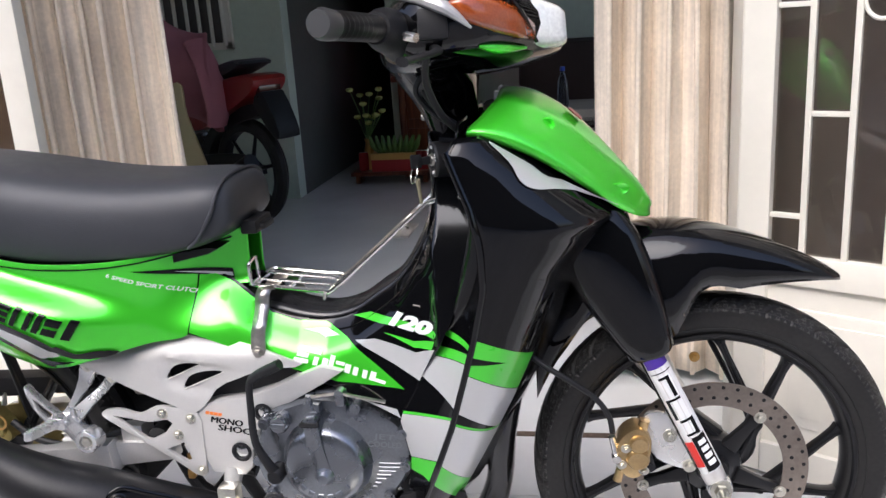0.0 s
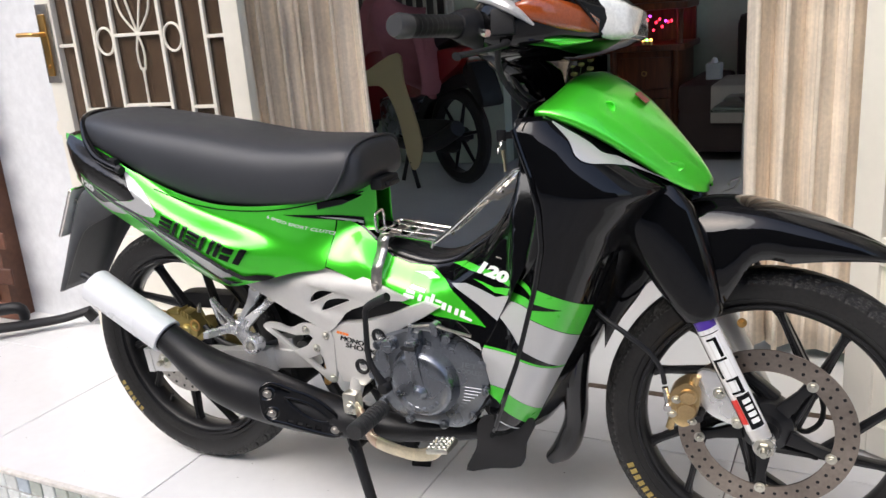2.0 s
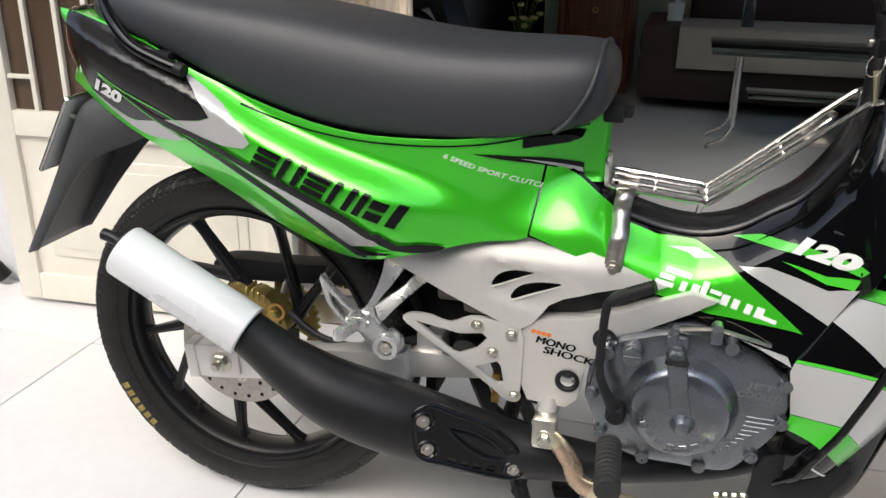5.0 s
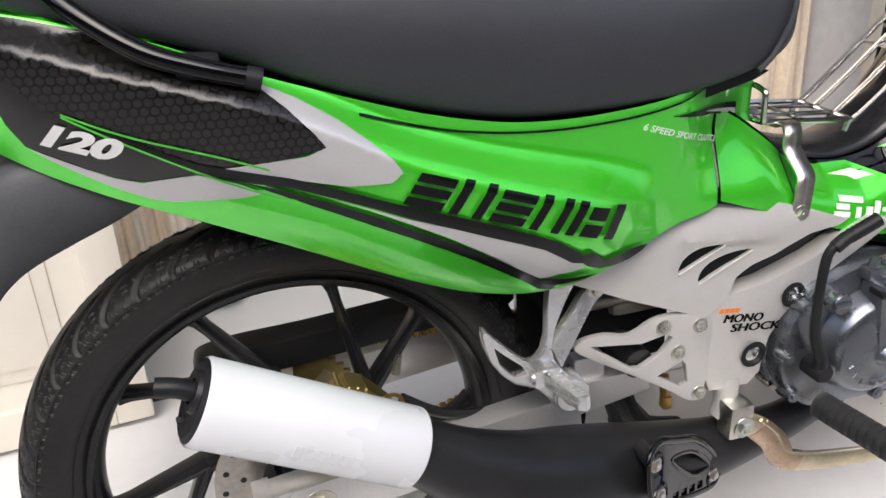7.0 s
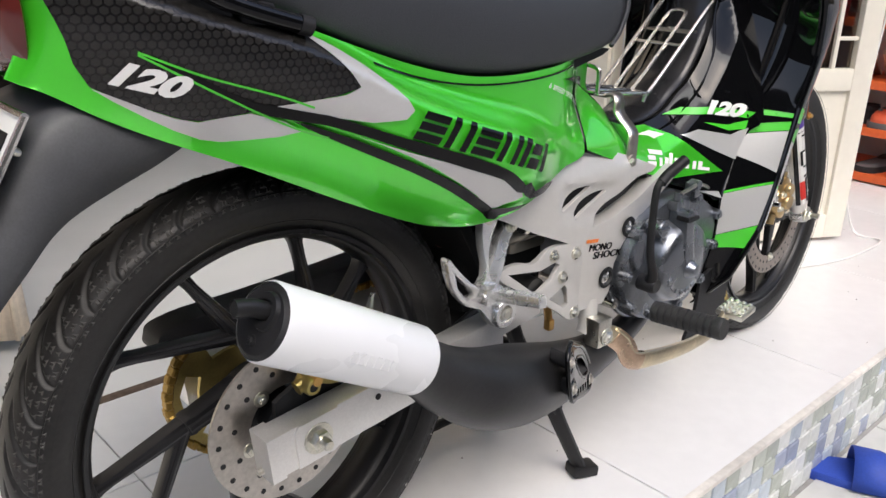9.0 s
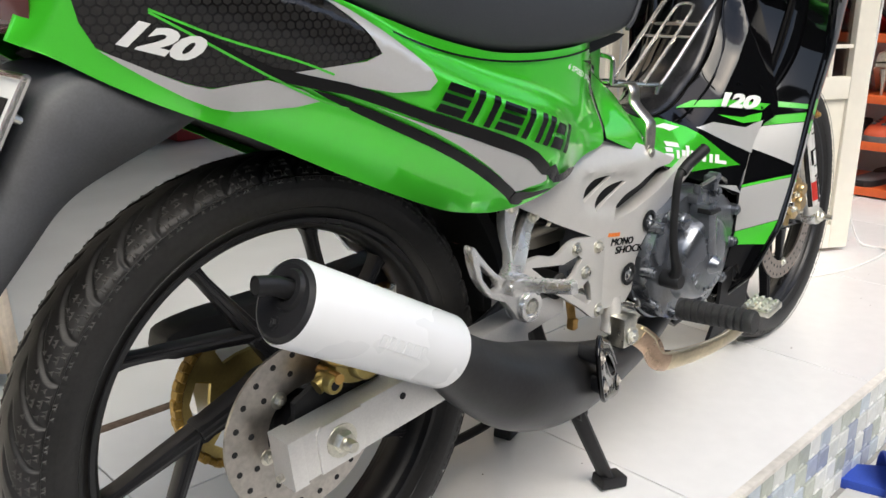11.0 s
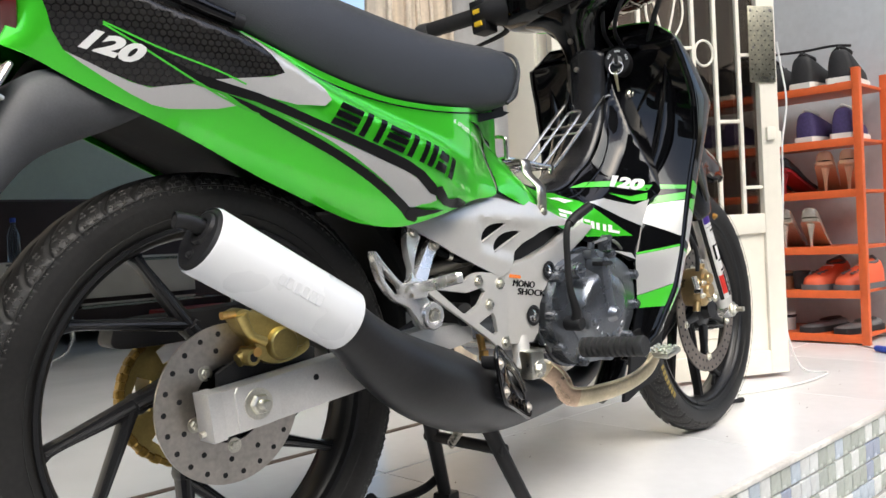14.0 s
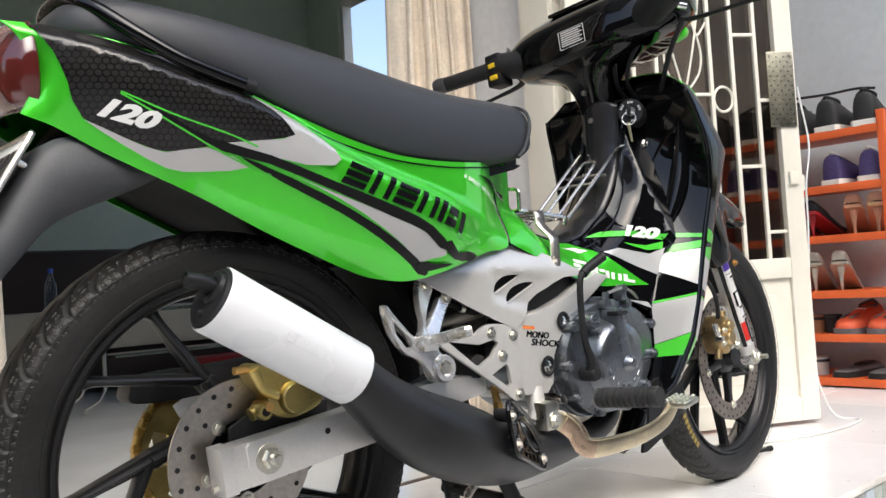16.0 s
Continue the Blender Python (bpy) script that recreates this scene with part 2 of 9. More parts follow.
# ---------------------------------------------------------------- mesh helpers
def link(name, bm, material, parent=None, label="", sharp=35):
    me = bpy.data.meshes.new(name)
    bmesh.ops.recalc_face_normals(bm, faces=bm.faces)
    bm.to_mesh(me)
    bm.free()
    me.materials.append(material)
    me.polygons.foreach_set("use_smooth", [True] * len(me.polygons))
    me.set_sharp_from_angle(angle=radians(sharp))
    ob = new(name, me)
    if parent:
        ob.parent = parent
    if label:
        ob["label"] = label
    return ob


def thicken(ob, thick):
    """Gives a skin its thickness, half to each side."""
    mod = ob.modifiers.new("thickness", "SOLIDIFY")
    mod.thickness, mod.offset = thick, 0.0
    return ob


def part(name, bm, material, parent, label="", sharp=35):
    return link(name, bm, material, parent, label, sharp)


def thing(name, label, category, at=(0, 0, 0), group="", kind=""):
    ob = new(name)
    ob.empty_display_size = 0.05
    ob.location = at
    return tagged(ob, label, category, group, kind)


def box(x0, x1, y0, y1, z0, z1, bevel=0.0, seg=2):
    bm = bmesh.new()
    bmesh.ops.create_cube(bm, size=1)
    bmesh.ops.transform(bm, verts=bm.verts, matrix=Matrix.Translation(((x0 + x1) / 2, (y0 + y1) / 2, (z0 + z1) / 2)) @ Matrix.Diagonal((x1 - x0, y1 - y0, z1 - z0, 1)))
    if bevel:
        bmesh.ops.bevel(bm, geom=bm.edges, offset=bevel, segments=seg, affect="EDGES", profile=0.6)
    return bm


def join(*parts):
    """One bmesh of several."""
    out = bmesh.new()
    for p in parts:
        me = bpy.data.meshes.new("t")
        p.to_mesh(me)
        p.free()
        out.from_mesh(me)
        bpy.data.meshes.remove(me)
    return out


def moved(bm, m):
    bmesh.ops.transform(bm, verts=bm.verts, matrix=m)
    return bm


def curve_through(points, n=6, closed=False):
    """A smooth line through the points."""
    pts = [Vector(p) for p in points]
    out, count = [], len(pts)
    for i in range(count if closed else count - 1):
        a = pts[i - 1] if closed or i else pts[0]
        b, c = pts[i], pts[(i + 1) % count]
        d = pts[(i + 2) % count] if closed or i + 2 < count else pts[-1]
        for k in range(n):
            t = k / n
            out.append(0.5 * ((2 * b) + (c - a) * t + (2 * a - 5 * b + 4 * c - d) * t * t + (3 * b - a - 3 * c + d) * t ** 3))
    if not closed:
        out.append(pts[-1])
    return out


def tube(points, radius, seg=12, smooth=0, flat=1.0, cap=True):
    """A round bar along points; radius is one number or one for each point."""
    rs = list(radius) if hasattr(radius, "__len__") else [radius] * len(points)
    pts = [Vector(p) for p in points]
    if smooth:
        both = curve_through([(*p, 0) if len(p) == 2 else p for p in pts], smooth)
        rs = [v.x for v in curve_through([(r, 0, 0) for r in rs], smooth)]
        pts = both
    bm = bmesh.new()
    rings, side = [], None
    for i, p in enumerate(pts):
        ahead = (pts[min(i + 1, len(pts) - 1)] - pts[max(i - 1, 0)]).normalized()
        if side is None:
            side = ahead.cross(Vector((0, 0, 1)) if abs(ahead.z) < 0.9 else Vector((0, 1, 0))).normalized()
        side = (side - ahead * side.dot(ahead)).normalized()
        up = side.cross(ahead)
        rings.append([bm.verts.new(p + rs[i] * (math.cos(2 * math.pi * k / seg) * side + flat * math.sin(2 * math.pi * k / seg) * up)) for k in range(seg)])
    for a, b in zip(rings, rings[1:]):
        for k in range(seg):
            bm.faces.new((a[k], a[(k + 1) % seg], b[(k + 1) % seg], b[k]))
    if cap:
        bm.faces.new(rings[0])
        bm.faces.new(rings[-1])
    return bm


def lathe(profile, seg=48, closed=False, centre=(0, 0, 0), axis="y"):
    """Turns a profile of (radius, along) round an axis through centre."""
    bm = bmesh.new()
    rows = []
    for r, h in profile:
        if r < 1e-6:
            rows.append([bm.verts.new((0, h, 0))])
        else:
            rows.append([bm.verts.new((r * math.cos(2 * math.pi * k / seg), h, r * math.sin(2 * math.pi * k / seg))) for k in range(seg)])
    pairs = list(zip(rows, rows[1:])) + ([(rows[-1], rows[0])] if closed else [])
    for a, b in pairs:
        for k in range(seg):
            n = (k + 1) % seg
            if len(a) == 1:
                bm.faces.new((a[0], b[n], b[k]))
            elif len(b) == 1:
                bm.faces.new((a[k], a[n], b[0]))
            else:
                bm.faces.new((a[k], a[n], b[n], b[k]))
    if axis == "z":
        moved(bm, Matrix.Rotation(radians(90), 4, "X"))
    if axis == "x":
        moved(bm, Matrix.Rotation(radians(-90), 4, "Z"))
    return moved(bm, Matrix.Translation(centre))


def sheet(outline, holes=(), step=0.0):
    """A flat filled outline of (x, z) in the plane y = 0, cut into a grid of that step."""
    bm = bmesh.new()
    for loop in (outline, *holes):
        vs = [bm.verts.new((p[0], 0, p[1])) for p in loop]
        for a, b in zip(vs, vs[1:] + vs[:1]):
            bm.edges.new((a, b))
    bmesh.ops.triangle_fill(bm, edges=bm.edges[:], use_beauty=True, use_dissolve=False)
    if step:
        xs, zs = [p[0] for p in outline], [p[1] for p in outline]
        for axis, lo, hi in ((0, min(xs), max(xs)), (2, min(zs), max(zs))):
            n = int((hi - lo) / step)
            for k in range(1, n + 1):
                at = Vector((0, 0, 0))
                at[axis] = lo + (hi - lo) * k / (n + 1)
                way = Vector((0, 0, 0))
                way[axis] = 1
                bmesh.ops.bisect_plane(bm, geom=bm.verts[:] + bm.edges[:] + bm.faces[:], dist=1e-6, plane_co=at, plane_no=way)
    return bm


def plate(outline, y0, y1, holes=(), bevel=0.0):
    """A plate cut to an outline of (x, z), from y0 to y1."""
    bm = sheet(outline, holes)
    bmesh.ops.translate(bm, verts=bm.verts, vec=(0, y0, 0))
    more = bmesh.ops.extrude_face_region(bm, geom=bm.faces[:])
    bmesh.ops.translate(bm, verts=[v for v in more["geom"] if isinstance(v, bmesh.types.BMVert)], vec=(0, y1 - y0, 0))
    bmesh.ops.recalc_face_normals(bm, faces=bm.faces)
    if bevel:
        rim = [e for e in bm.edges if len(e.link_faces) == 2 and e.calc_face_angle(0) > 0.9 and abs(e.verts[0].co.y - e.verts[1].co.y) < 1e-6]
        bmesh.ops.bevel(bm, geom=rim, offset=bevel, segments=2, affect="EDGES", profile=0.6)
    return bm


def onto(bm, width, proud=0.0, side=-1):
    """Lays a flat sheet on a body whose half width at (x, z) is width(x, z)."""
    for v in bm.verts:
        v.co.y = side * (max(0.0, width(v.co.x, v.co.z)) + proud + abs(v.co.y))
    return bm


def shell(outline, width, step=0.012, thick=0.003, side=-1, lift=0.0):
    """A moulded panel: an outline laid on a body, with thickness."""
    bm = onto(sheet(outline, step=step), width, lift, side)
    rim = bmesh.ops.extrude_face_region(bm, geom=bm.faces[:])
    for v in (g for g in rim["geom"] if isinstance(g, bmesh.types.BMVert)):
        v.co.y -= side * thick
    return bm


def ring_of(points, width):
    """A closed ribbon outline of that width along a line of (x, z)."""
    left, right = [], []
    for i, p in enumerate(points):
        a, b = Vector(points[max(i - 1, 0)]), Vector(points[min(i + 1, len(points) - 1)])
        t = (b - a).normalized()
        n = Vector((-t.y, t.x)) * width / 2
        left.append(Vector(p) + n)
        right.append(Vector(p) - n)
    return [tuple(p) for p in left + right[::-1]]


def writing(words, height=1.0, bold=0.0):
    """The words as a flat mesh in (x, z), of that letter height, starting at 0."""
    data = bpy.data.curves.new("t", "FONT")
    data.body, data.size, data.offset, data.resolution_u = words, height / 0.7, bold, 3
    ob = bpy.data.objects.new("t", data)
    scene.collection.objects.link(ob)
    bpy.context.view_layer.update()
    me = bpy.data.meshes.new_from_object(ob.evaluated_get(bpy.context.evaluated_depsgraph_get()))
    bm = bmesh.new()
    bm.from_mesh(me)
    bpy.data.objects.remove(ob)
    bpy.data.curves.remove(data)
    bpy.data.meshes.remove(me)
    bmesh.ops.transform(bm, verts=bm.verts, matrix=Matrix.Rotation(radians(90), 4, "X"))
    return bm


def lettered(words, start, end, height, lean=0.0, bold=0.0):
    """Writing set from start to end in (x, z), its capitals that high, leaning forward."""
    bm = writing(words, 1.0, bold)
    length = max(v.co.x for v in bm.verts)
    along = Vector((end[0] - start[0], end[1] - start[1]))
    up = Vector((-along.y, along.x)).normalized() * height + along.normalized() * height * lean
    for v in bm.verts:
        p = Vector(start) + along * (v.co.x / length) + up * v.co.z
        v.co = (p.x, 0, p.y)
    return bm


def bolt(x, y, z, r=0.006, h=0.005, side=-1):
    """A hexagon bolt head with its washer on a side face."""
    head = lathe([(0, -h), (r * 0.86, -h), (r, -h * 0.75), (r, 0.0)], 6)
    washer = lathe([(r * 0.7, -h * 0.2), (r * 1.5, -h * 0.2), (r * 1.55, 0.002)], 16)
    socket = lathe([(0, -h - 0.0012), (r * 0.45, -h - 0.0012), (r * 0.5, -h)], 10)
    bm = join(head, washer, socket)
    if side > 0:
        moved(bm, Matrix.Diagonal((1, -1, 1, 1)))
    return moved(bm, Matrix.Translation((x, y, z)))

def lerp(x, *pts):
    """Piecewise-smooth curve through (x, value) pairs."""
    if x <= pts[0][0]:
        return pts[0][1]
    for (a, va), (b, vb) in zip(pts, pts[1:]):
        if x <= b:
            return va + (vb - va) * (x - a) / (b - a)
    return pts[-1][1]


def ease(a, b, x):
    t = min(1.0, max(0.0, (x - a) / (b - a)))
    return t * t * (3 - 2 * t)


def soft(x, *pts, reach=0.035):
    """The same curve with its corners rounded off."""
    return sum(k * lerp(x + reach * d, *pts) for d, k in ((-1, 1), (-0.66, 2), (-0.33, 3), (0, 4), (0.33, 3), (0.66, 2), (1, 1))) / 16


def side_width(x, z):
    """Half width of the tail panel at a point of its side view: a flank, a rounded crest and a shoulder rolling in to the seat."""
    crest = soft(x, (-0.3, 0.800), (-0.2, 0.780), (-0.13, 0.760), (-0.069, 0.738), (0.017, 0.712), (0.07, 0.688), (0.13, 0.654), (0.22, 0.618), (0.32, 0.587), (0.42, 0.556), (0.5, 0.53), (0.6, 0.52))
    wide = soft(x, (-0.28, 0.030), (-0.23, 0.06), (-0.157, 0.104), (-0.1, 0.125), (0.0, 0.146), (0.12, 0.161), (0.25, 0.174), (0.305, 0.171), (0.345, 0.154), (0.395, 0.126), (0.44, 0.110), (0.5, 0.100), (0.6, 0.095), (0.7, 0.09), reach=0.018)
    over = soft(x, (-0.28, 0.018), (-0.2, 0.058), (-0.12, 0.090), (-0.05, 0.106), (0.014, 0.117), (0.1, 0.126), (0.2, 0.130), (0.3, 0.128), (0.4, 0.119), (0.44, 0.106), (0.5, 0.097), (0.6, 0.092))
    reach = soft(x, (-0.2, 0.028), (0.1, 0.034), (0.3, 0.040), (0.42, 0.045))
    knee = 0.066 * ease(0.42, 0.575, x) * ease(0.54, 0.62, z)
    d = z - crest
    if d < 0:
        return wide * (1 - 0.26 * (max(0.0, -d - 0.022) / 0.09) ** 1.5) - knee
    return wide - (wide - over) * ease(0, reach, d) - knee


def arch_top(x):
    return lerp(x, (0.48, 0.655), (0.505, 0.642), (0.545, 0.618), (0.585, 0.588), (0.61, 0.566), (0.66, 0.551), (0.704, 0.549), (0.748, 0.562), (0.819, 0.612), (0.865, 0.675), (0.884, 0.723), (0.892, 0.80), (0.90, 0.83))


def cover_width(x, z):
    """Half width of the cover over the engine and up the steering column."""
    u = max(0.0, arch_top(x) - z)
    own = 0.042 + 0.048 * ease(-0.012, 0.055, u) + 0.25 * max(0.0, u - 0.05)
    own = min(own, lerp(z, (0.50, 0.165), (0.56, 0.139), (0.74, 0.0595), (0.76, 0.054), (0.83, 0.050)))
    t = ease(0.48, 0.60, x)
    return side_width(x, z) * (1 - t) + own * t


# ---------------------------------------------------------------- the setting
def setting(name, bm, material, label, category, sharp=35):
    return tagged(link(name, bm, material, sharp=sharp), label, category, kind="structure")


ground = setting("ground", box(-40, 40, -40, -0.262, -0.5, -0.19), CONCRETE, "pale concrete yard below the tiled porch step", "ground")
floor = setting("floor", box(-2.6, 3.1, -0.262, 0.60, -0.3, -0.006), GROUT, "porch slab carrying white glazed floor tiles", "floor")
inner_floor = setting("floor_inside", box(-2.8, 3.3, 0.60, 8.4, -0.3, -0.004), INNER_TILE, "grey glazed tile floor of the living room", "floor")
sill_strip = setting("trim_sill", box(-0.49, 1.45, 0.594, 0.616, -0.01, 0.0012, 0.0008), mat("stained_joint", (0.10, 0.07, 0.05), 0.8, grain=0.4, fine=60), "dirty brown joint along the door threshold", "trim")
edge_strip = setting("trim_edge", box(-2.6, 3.1, -0.276, -0.262, -0.009, 0.0006, 0.002), mat("worn_edge_grout", (0.66, 0.63, 0.58), 0.7, grain=0.12, stain=0.25, fine=60), "worn brownish grout along the porch edge", "trim")

wall_left = setting("wall_front_left", box(-2.6, -0.50, 0.585, 0.78, -0.01, 3.2), PLASTER, "white plastered house wall beside the door", "wall")
wall_over = setting("wall_over_door", box(-0.50, 1.47, 0.585, 0.78, 2.62, 3.2), PLASTER, "white plastered wall over the wide doorway", "wall")
wall_right = setting("wall_front_right", box(1.66, 3.3, 1.02, 1.14, -0.01, 3.2), PLASTER, "plain plastered wall set back behind the shoe rack", "wall")
wall_return = setting("wall_return", box(1.47, 1.66, 0.585, 1.14, -0.01, 3.2), PLASTER, "short plastered return wall beside the doorway", "wall")
wall_side = setting("wall_side", box(3.1, 3.3, -0.6, 1.02, -0.3, 3.2), mat("pale_grey_wall", (0.52, 0.55, 0.57), 0.75, stain=0.05, grain=0.04, fine=35), "pale grey side wall of the porch", "wall")
brown_column = setting("wall_column", box(-2.6, -1.40, 0.50, 0.585, -0.01, 3.2), mat("brown_glazed_brick", (0.13, 0.055, 0.03), 0.5, stain=0.15, grain=0.15, fine=50), "brown brick-clad column beside the white wall", "wall")
inner_left = setting("wall_inner_back", box(-2.8, -0.62, 3.5, 3.62, 0, 3.2), INNER_WALL, "pale green inner wall with a curtained window", "wall")
inner_far = setting("wall_inner_altar", box(-0.27, 3.3, 4.62, 4.74, 0, 3.2), INNER_WALL, "pale green wall behind the altar cabinet", "wall")
# passage walls: their gloom is in the colour
corridor_end = setting("wall_corridor", box(-2.8, 3.3, 8.3, 8.42, 0, 3.2), PASSAGE_SHADE, "end wall of the back passage, shade put into its colour", "wall")
corridor_side = setting("wall_corridor_side", box(-0.74, -0.62, 3.62, 8.3, 0, 3.2), PASSAGE_SHADE, "side wall of the back passage, shade put into its colour", "wall")
corridor_right = setting("wall_corridor_far_side", box(-0.27, -0.15, 4.74, 8.3, 0, 3.2), PASSAGE_SHADE, "far side wall of the back passage, shade put into its colour", "wall")
inner_west = setting("wall_inner_left", box(-2.92, -2.8, 0.78, 8.42, 0, 3.2), INNER_WALL, "pale green side wall of the living room", "wall")
# unseen opening added in this wall to let sky light into the room
inner_east = setting("wall_inner_right", join(box(3.3, 3.42, 1.0, 1.5, 0, 3.2), box(3.3, 3.42, 4.2, 8.42, 0, 3.2), box(3.3, 3.42, 1.5, 4.2, 0, 0.6), box(3.3, 3.42, 1.5, 4.2, 2.7, 3.2)), INNER_WALL, "pale green right wall of the living room with an opening added for light", "wall")
added_window = setting("window_2", join(box(3.32, 3.40, 1.50, 1.54, 0.6, 2.7), box(3.32, 3.40, 4.16, 4.20, 0.6, 2.7), box(3.32, 3.40, 1.54, 4.16, 0.60, 0.64), box(3.32, 3.40, 1.54, 4.16, 2.66, 2.70), box(3.34, 3.38, 2.83, 2.87, 0.64, 2.66)), CREAM, "cream frame of the unseen window added for light", "window")
ceiling = setting("ceiling", box(-2.92, 3.42, 0.585, 8.42, 3.2, 3.32), PLASTER, "plain white living room ceiling", "ceiling")
porch_ceiling = setting("ceiling_porch", box(-2.92, 3.42, -0.35, 0.585, 3.2, 3.32), PLASTER, "plain white porch ceiling", "ceiling")
# added out of view: tall dark wall that keeps sky out of black reflections
unseen_street_wall = setting("wall_opposite", box(-14, 14, -8.2, -8.0, -0.2, 6.0), mat("mossy_wall", (0.055, 0.054, 0.042), 0.9, grain=0.3, stain=0.4, fine=8), "plain dark wall added out of view across the street", "wall")

# also added unseen, to darken what the rear-facing black panels reflect
unseen_yard_wall = setting("wall_yard_end", box(-6.2, -6.0, -8.0, 0.78, -0.2, 2.5), bpy.data.materials["mossy_wall"], "plain dark wall added out of view at the yard's end", "wall")

# door posts
for n, x in ((1, -0.50), (2, 1.415)):
    setting("trim_post", join(box(x, x + 0.06, 0.545, 0.66, 0.0, 2.62, 0.004), box(x + 0.012, x + 0.048, 0.536, 0.548, 0.0, 2.62, 0.003)), CREAM, "cream painted steel door post", "door frame")


def door_leaf(name, label, hinge, free, inner_side):
    """A steel and glass door leaf from its hinge to its free edge; inner_side is the face that carries the lock plate."""
    leaf = thing(name, label, "door", kind="structure")
    a, b = Vector((*hinge, 0)), Vector((*free, 0))
    wide = (b - a).length
    turn = math.atan2(b.y - a.y, b.x - a.x)
    leaf.matrix_world = Matrix.Translation(a) @ Matrix.Rotation(turn, 4, "Z")
    t, st = 0.019, 0.062
    base, rail, top = 0.012, 0.47, 2.3
    frame_parts = [box(0, st, -t, t, base, top, 0.004), box(wide - st, wide, -t, t, base, top, 0.004), box(st, wide - st, -t, t, base, base + 0.07, 0.003), box(st, wide - st, -t, t, rail - 0.03, rail + 0.03, 0.003), box(st, wide - st, -t, t, top - 0.07, top, 0.003)]
    part("door_frame", join(*frame_parts), CREAM, leaf)
    panel = join(box(st, wide - st, -0.007, 0.007, base + 0.07, rail - 0.03), box(st + 0.05, wide - st - 0.05, -0.012, 0.012, base + 0.12, rail - 0.08, 0.005), box(st + 0.075, wide - st - 0.075, -0.0155, 0.0155, base + 0.145, rail - 0.105, 0.003))
    part("door_panel", panel, CREAM, leaf, "cream steel panel with raised moulding")
    pane = part("pane", box(st - 0.004, wide - st + 0.004, 0.002, 0.006, rail + 0.03, top - 0.07), GLASS_DARK, leaf, "tinted door glass")
    pane.visible_shadow = False
    inside = wide - 2 * st
    at = [st + inside * f for f in (0.105, 0.235, 0.355, 0.645, 0.765, 0.895)]
    bar = 0.006
    for x in at:
        part("grille_bar", box(x - bar, x + bar, -0.014, -0.002, rail + 0.03, top - 0.07, 0.0015), CREAM, leaf)

    def across(x0, x1, z):
        part("grille_bar", box(x0, x1, -0.013, -0.003, z - 0.005, z + 0.005, 0.0015), CREAM, leaf)

    for z in (0.78, 1.18, 1.58):
        across(at[0], at[1], z)
        across(at[4], at[5], z)
    for z in (0.58, 0.98, 1.38, 1.78):
        across(at[5], wide - st, z)
        across(st, at[0], z)
    for z in (0.79, 1.0, 1.62, 1.83):
        across(at[2], at[3], z)
    ring = [(math.cos(k * math.pi / 12), math.sin(k * math.pi / 12)) for k in range(24)]
    for x0, x1 in ((at[1], at[2]), (at[3], at[4])):
        for z in (0.985, 1.70):
            r = (x1 - x0) / 2 - bar
            part("grille_ring", tube([((x0 + x1) / 2 + r * c, -0.008, z + 1.25 * r * s) for c, s in ring + ring[:1]], 0.004, 8, cap=False), CREAM, leaf)
    mid, half = (at[2] + at[3]) / 2, (at[3] - at[2]) / 2
    scroll = []
    for s in (-1, 1):
        scroll += [tube([(mid, -0.008, 1.0), (mid + s * half * 0.35, -0.008, 1.12), (mid + s * half * 0.62, -0.008, 1.24), (mid + s * half * 0.95, -0.008, 1.42)], 0.0035, 8, 6),
                   tube([(mid, -0.008, 1.0), (mid + s * half * 0.6, -0.008, 1.07), (mid + s * half * 0.62, -0.008, 1.16), (mid, -0.008, 1.30)], 0.0035, 8, 6),
                   tube([(mid + s * half * 0.95, -0.008, 1.22), (mid + s * half * 0.55, -0.008, 1.18), (mid + s * half * 0.45, -0.008, 1.28), (mid + s * half * 0.15, -0.008, 1.38)], 0.0035, 8, 6),
                   tube([(mid, -0.008, 1.0), (mid + s * half * 0.14, -0.008, 0.95), (mid + s * half * 0.10, -0.008, 0.90), (mid, -0.008, 0.86), (mid, -0.008, 0.5)], 0.0035, 8, 6)]
    scroll.append(tube([(mid + 0.028 * c, -0.008, 1.42 + 0.035 * s) for c, s in ring + ring[:1]], 0.0035, 8, cap=False))
    part("grille_scroll", join(*scroll), CREAM, leaf, "cream wrought scrollwork")
    return leaf, wide


leaf_left, _ = door_leaf("door_1", "cream steel door leaf with grille and glass, folded open against the wall", (-0.17, 0.545), (-0.925, 0.500), 1)
leaf_left.matrix_world = Matrix.Translation((-0.925, 0.500, 0)) @ Matrix.Rotation(math.atan2(0.045, 0.755), 4, "Z")
leaf_right, wide_right = door_leaf("door_2", "cream steel door leaf with grille and glass, standing ajar over the porch", (1.415, 0.49), (2.045, 0.125), 1)

for ob in leaf_left.children:
    if ob.name.startswith("pane"):
        ob.data.materials[0] = glass_mat("brown_door_glass", (0.16, 0.11, 0.075), 0.05, 0.6)

lock = part("lock_plate", box(0.002, 0.052, -0.026, -0.019, 0.87, 1.11, 0.002), STEEL, leaf_left, "grey steel lock plate")
part("lock_cover", join(box(0.014, 0.040, -0.034, -0.026, 0.89, 1.08, 0.004), lathe([(0, -0.006), (0.006, -0.005), (0.006, 0)], 12, centre=(0.027, -0.034, 0.92))), BRASS, lock, "orange brass lock cover")
part("door_handle", tube([(0.027, -0.034, 1.02), (0.027, -0.065, 1.02), (0.0, -0.07, 1.022), (-0.045, -0.068, 1.022)], 0.007, 10, 4), BRASS, lock, "brass lever handle")
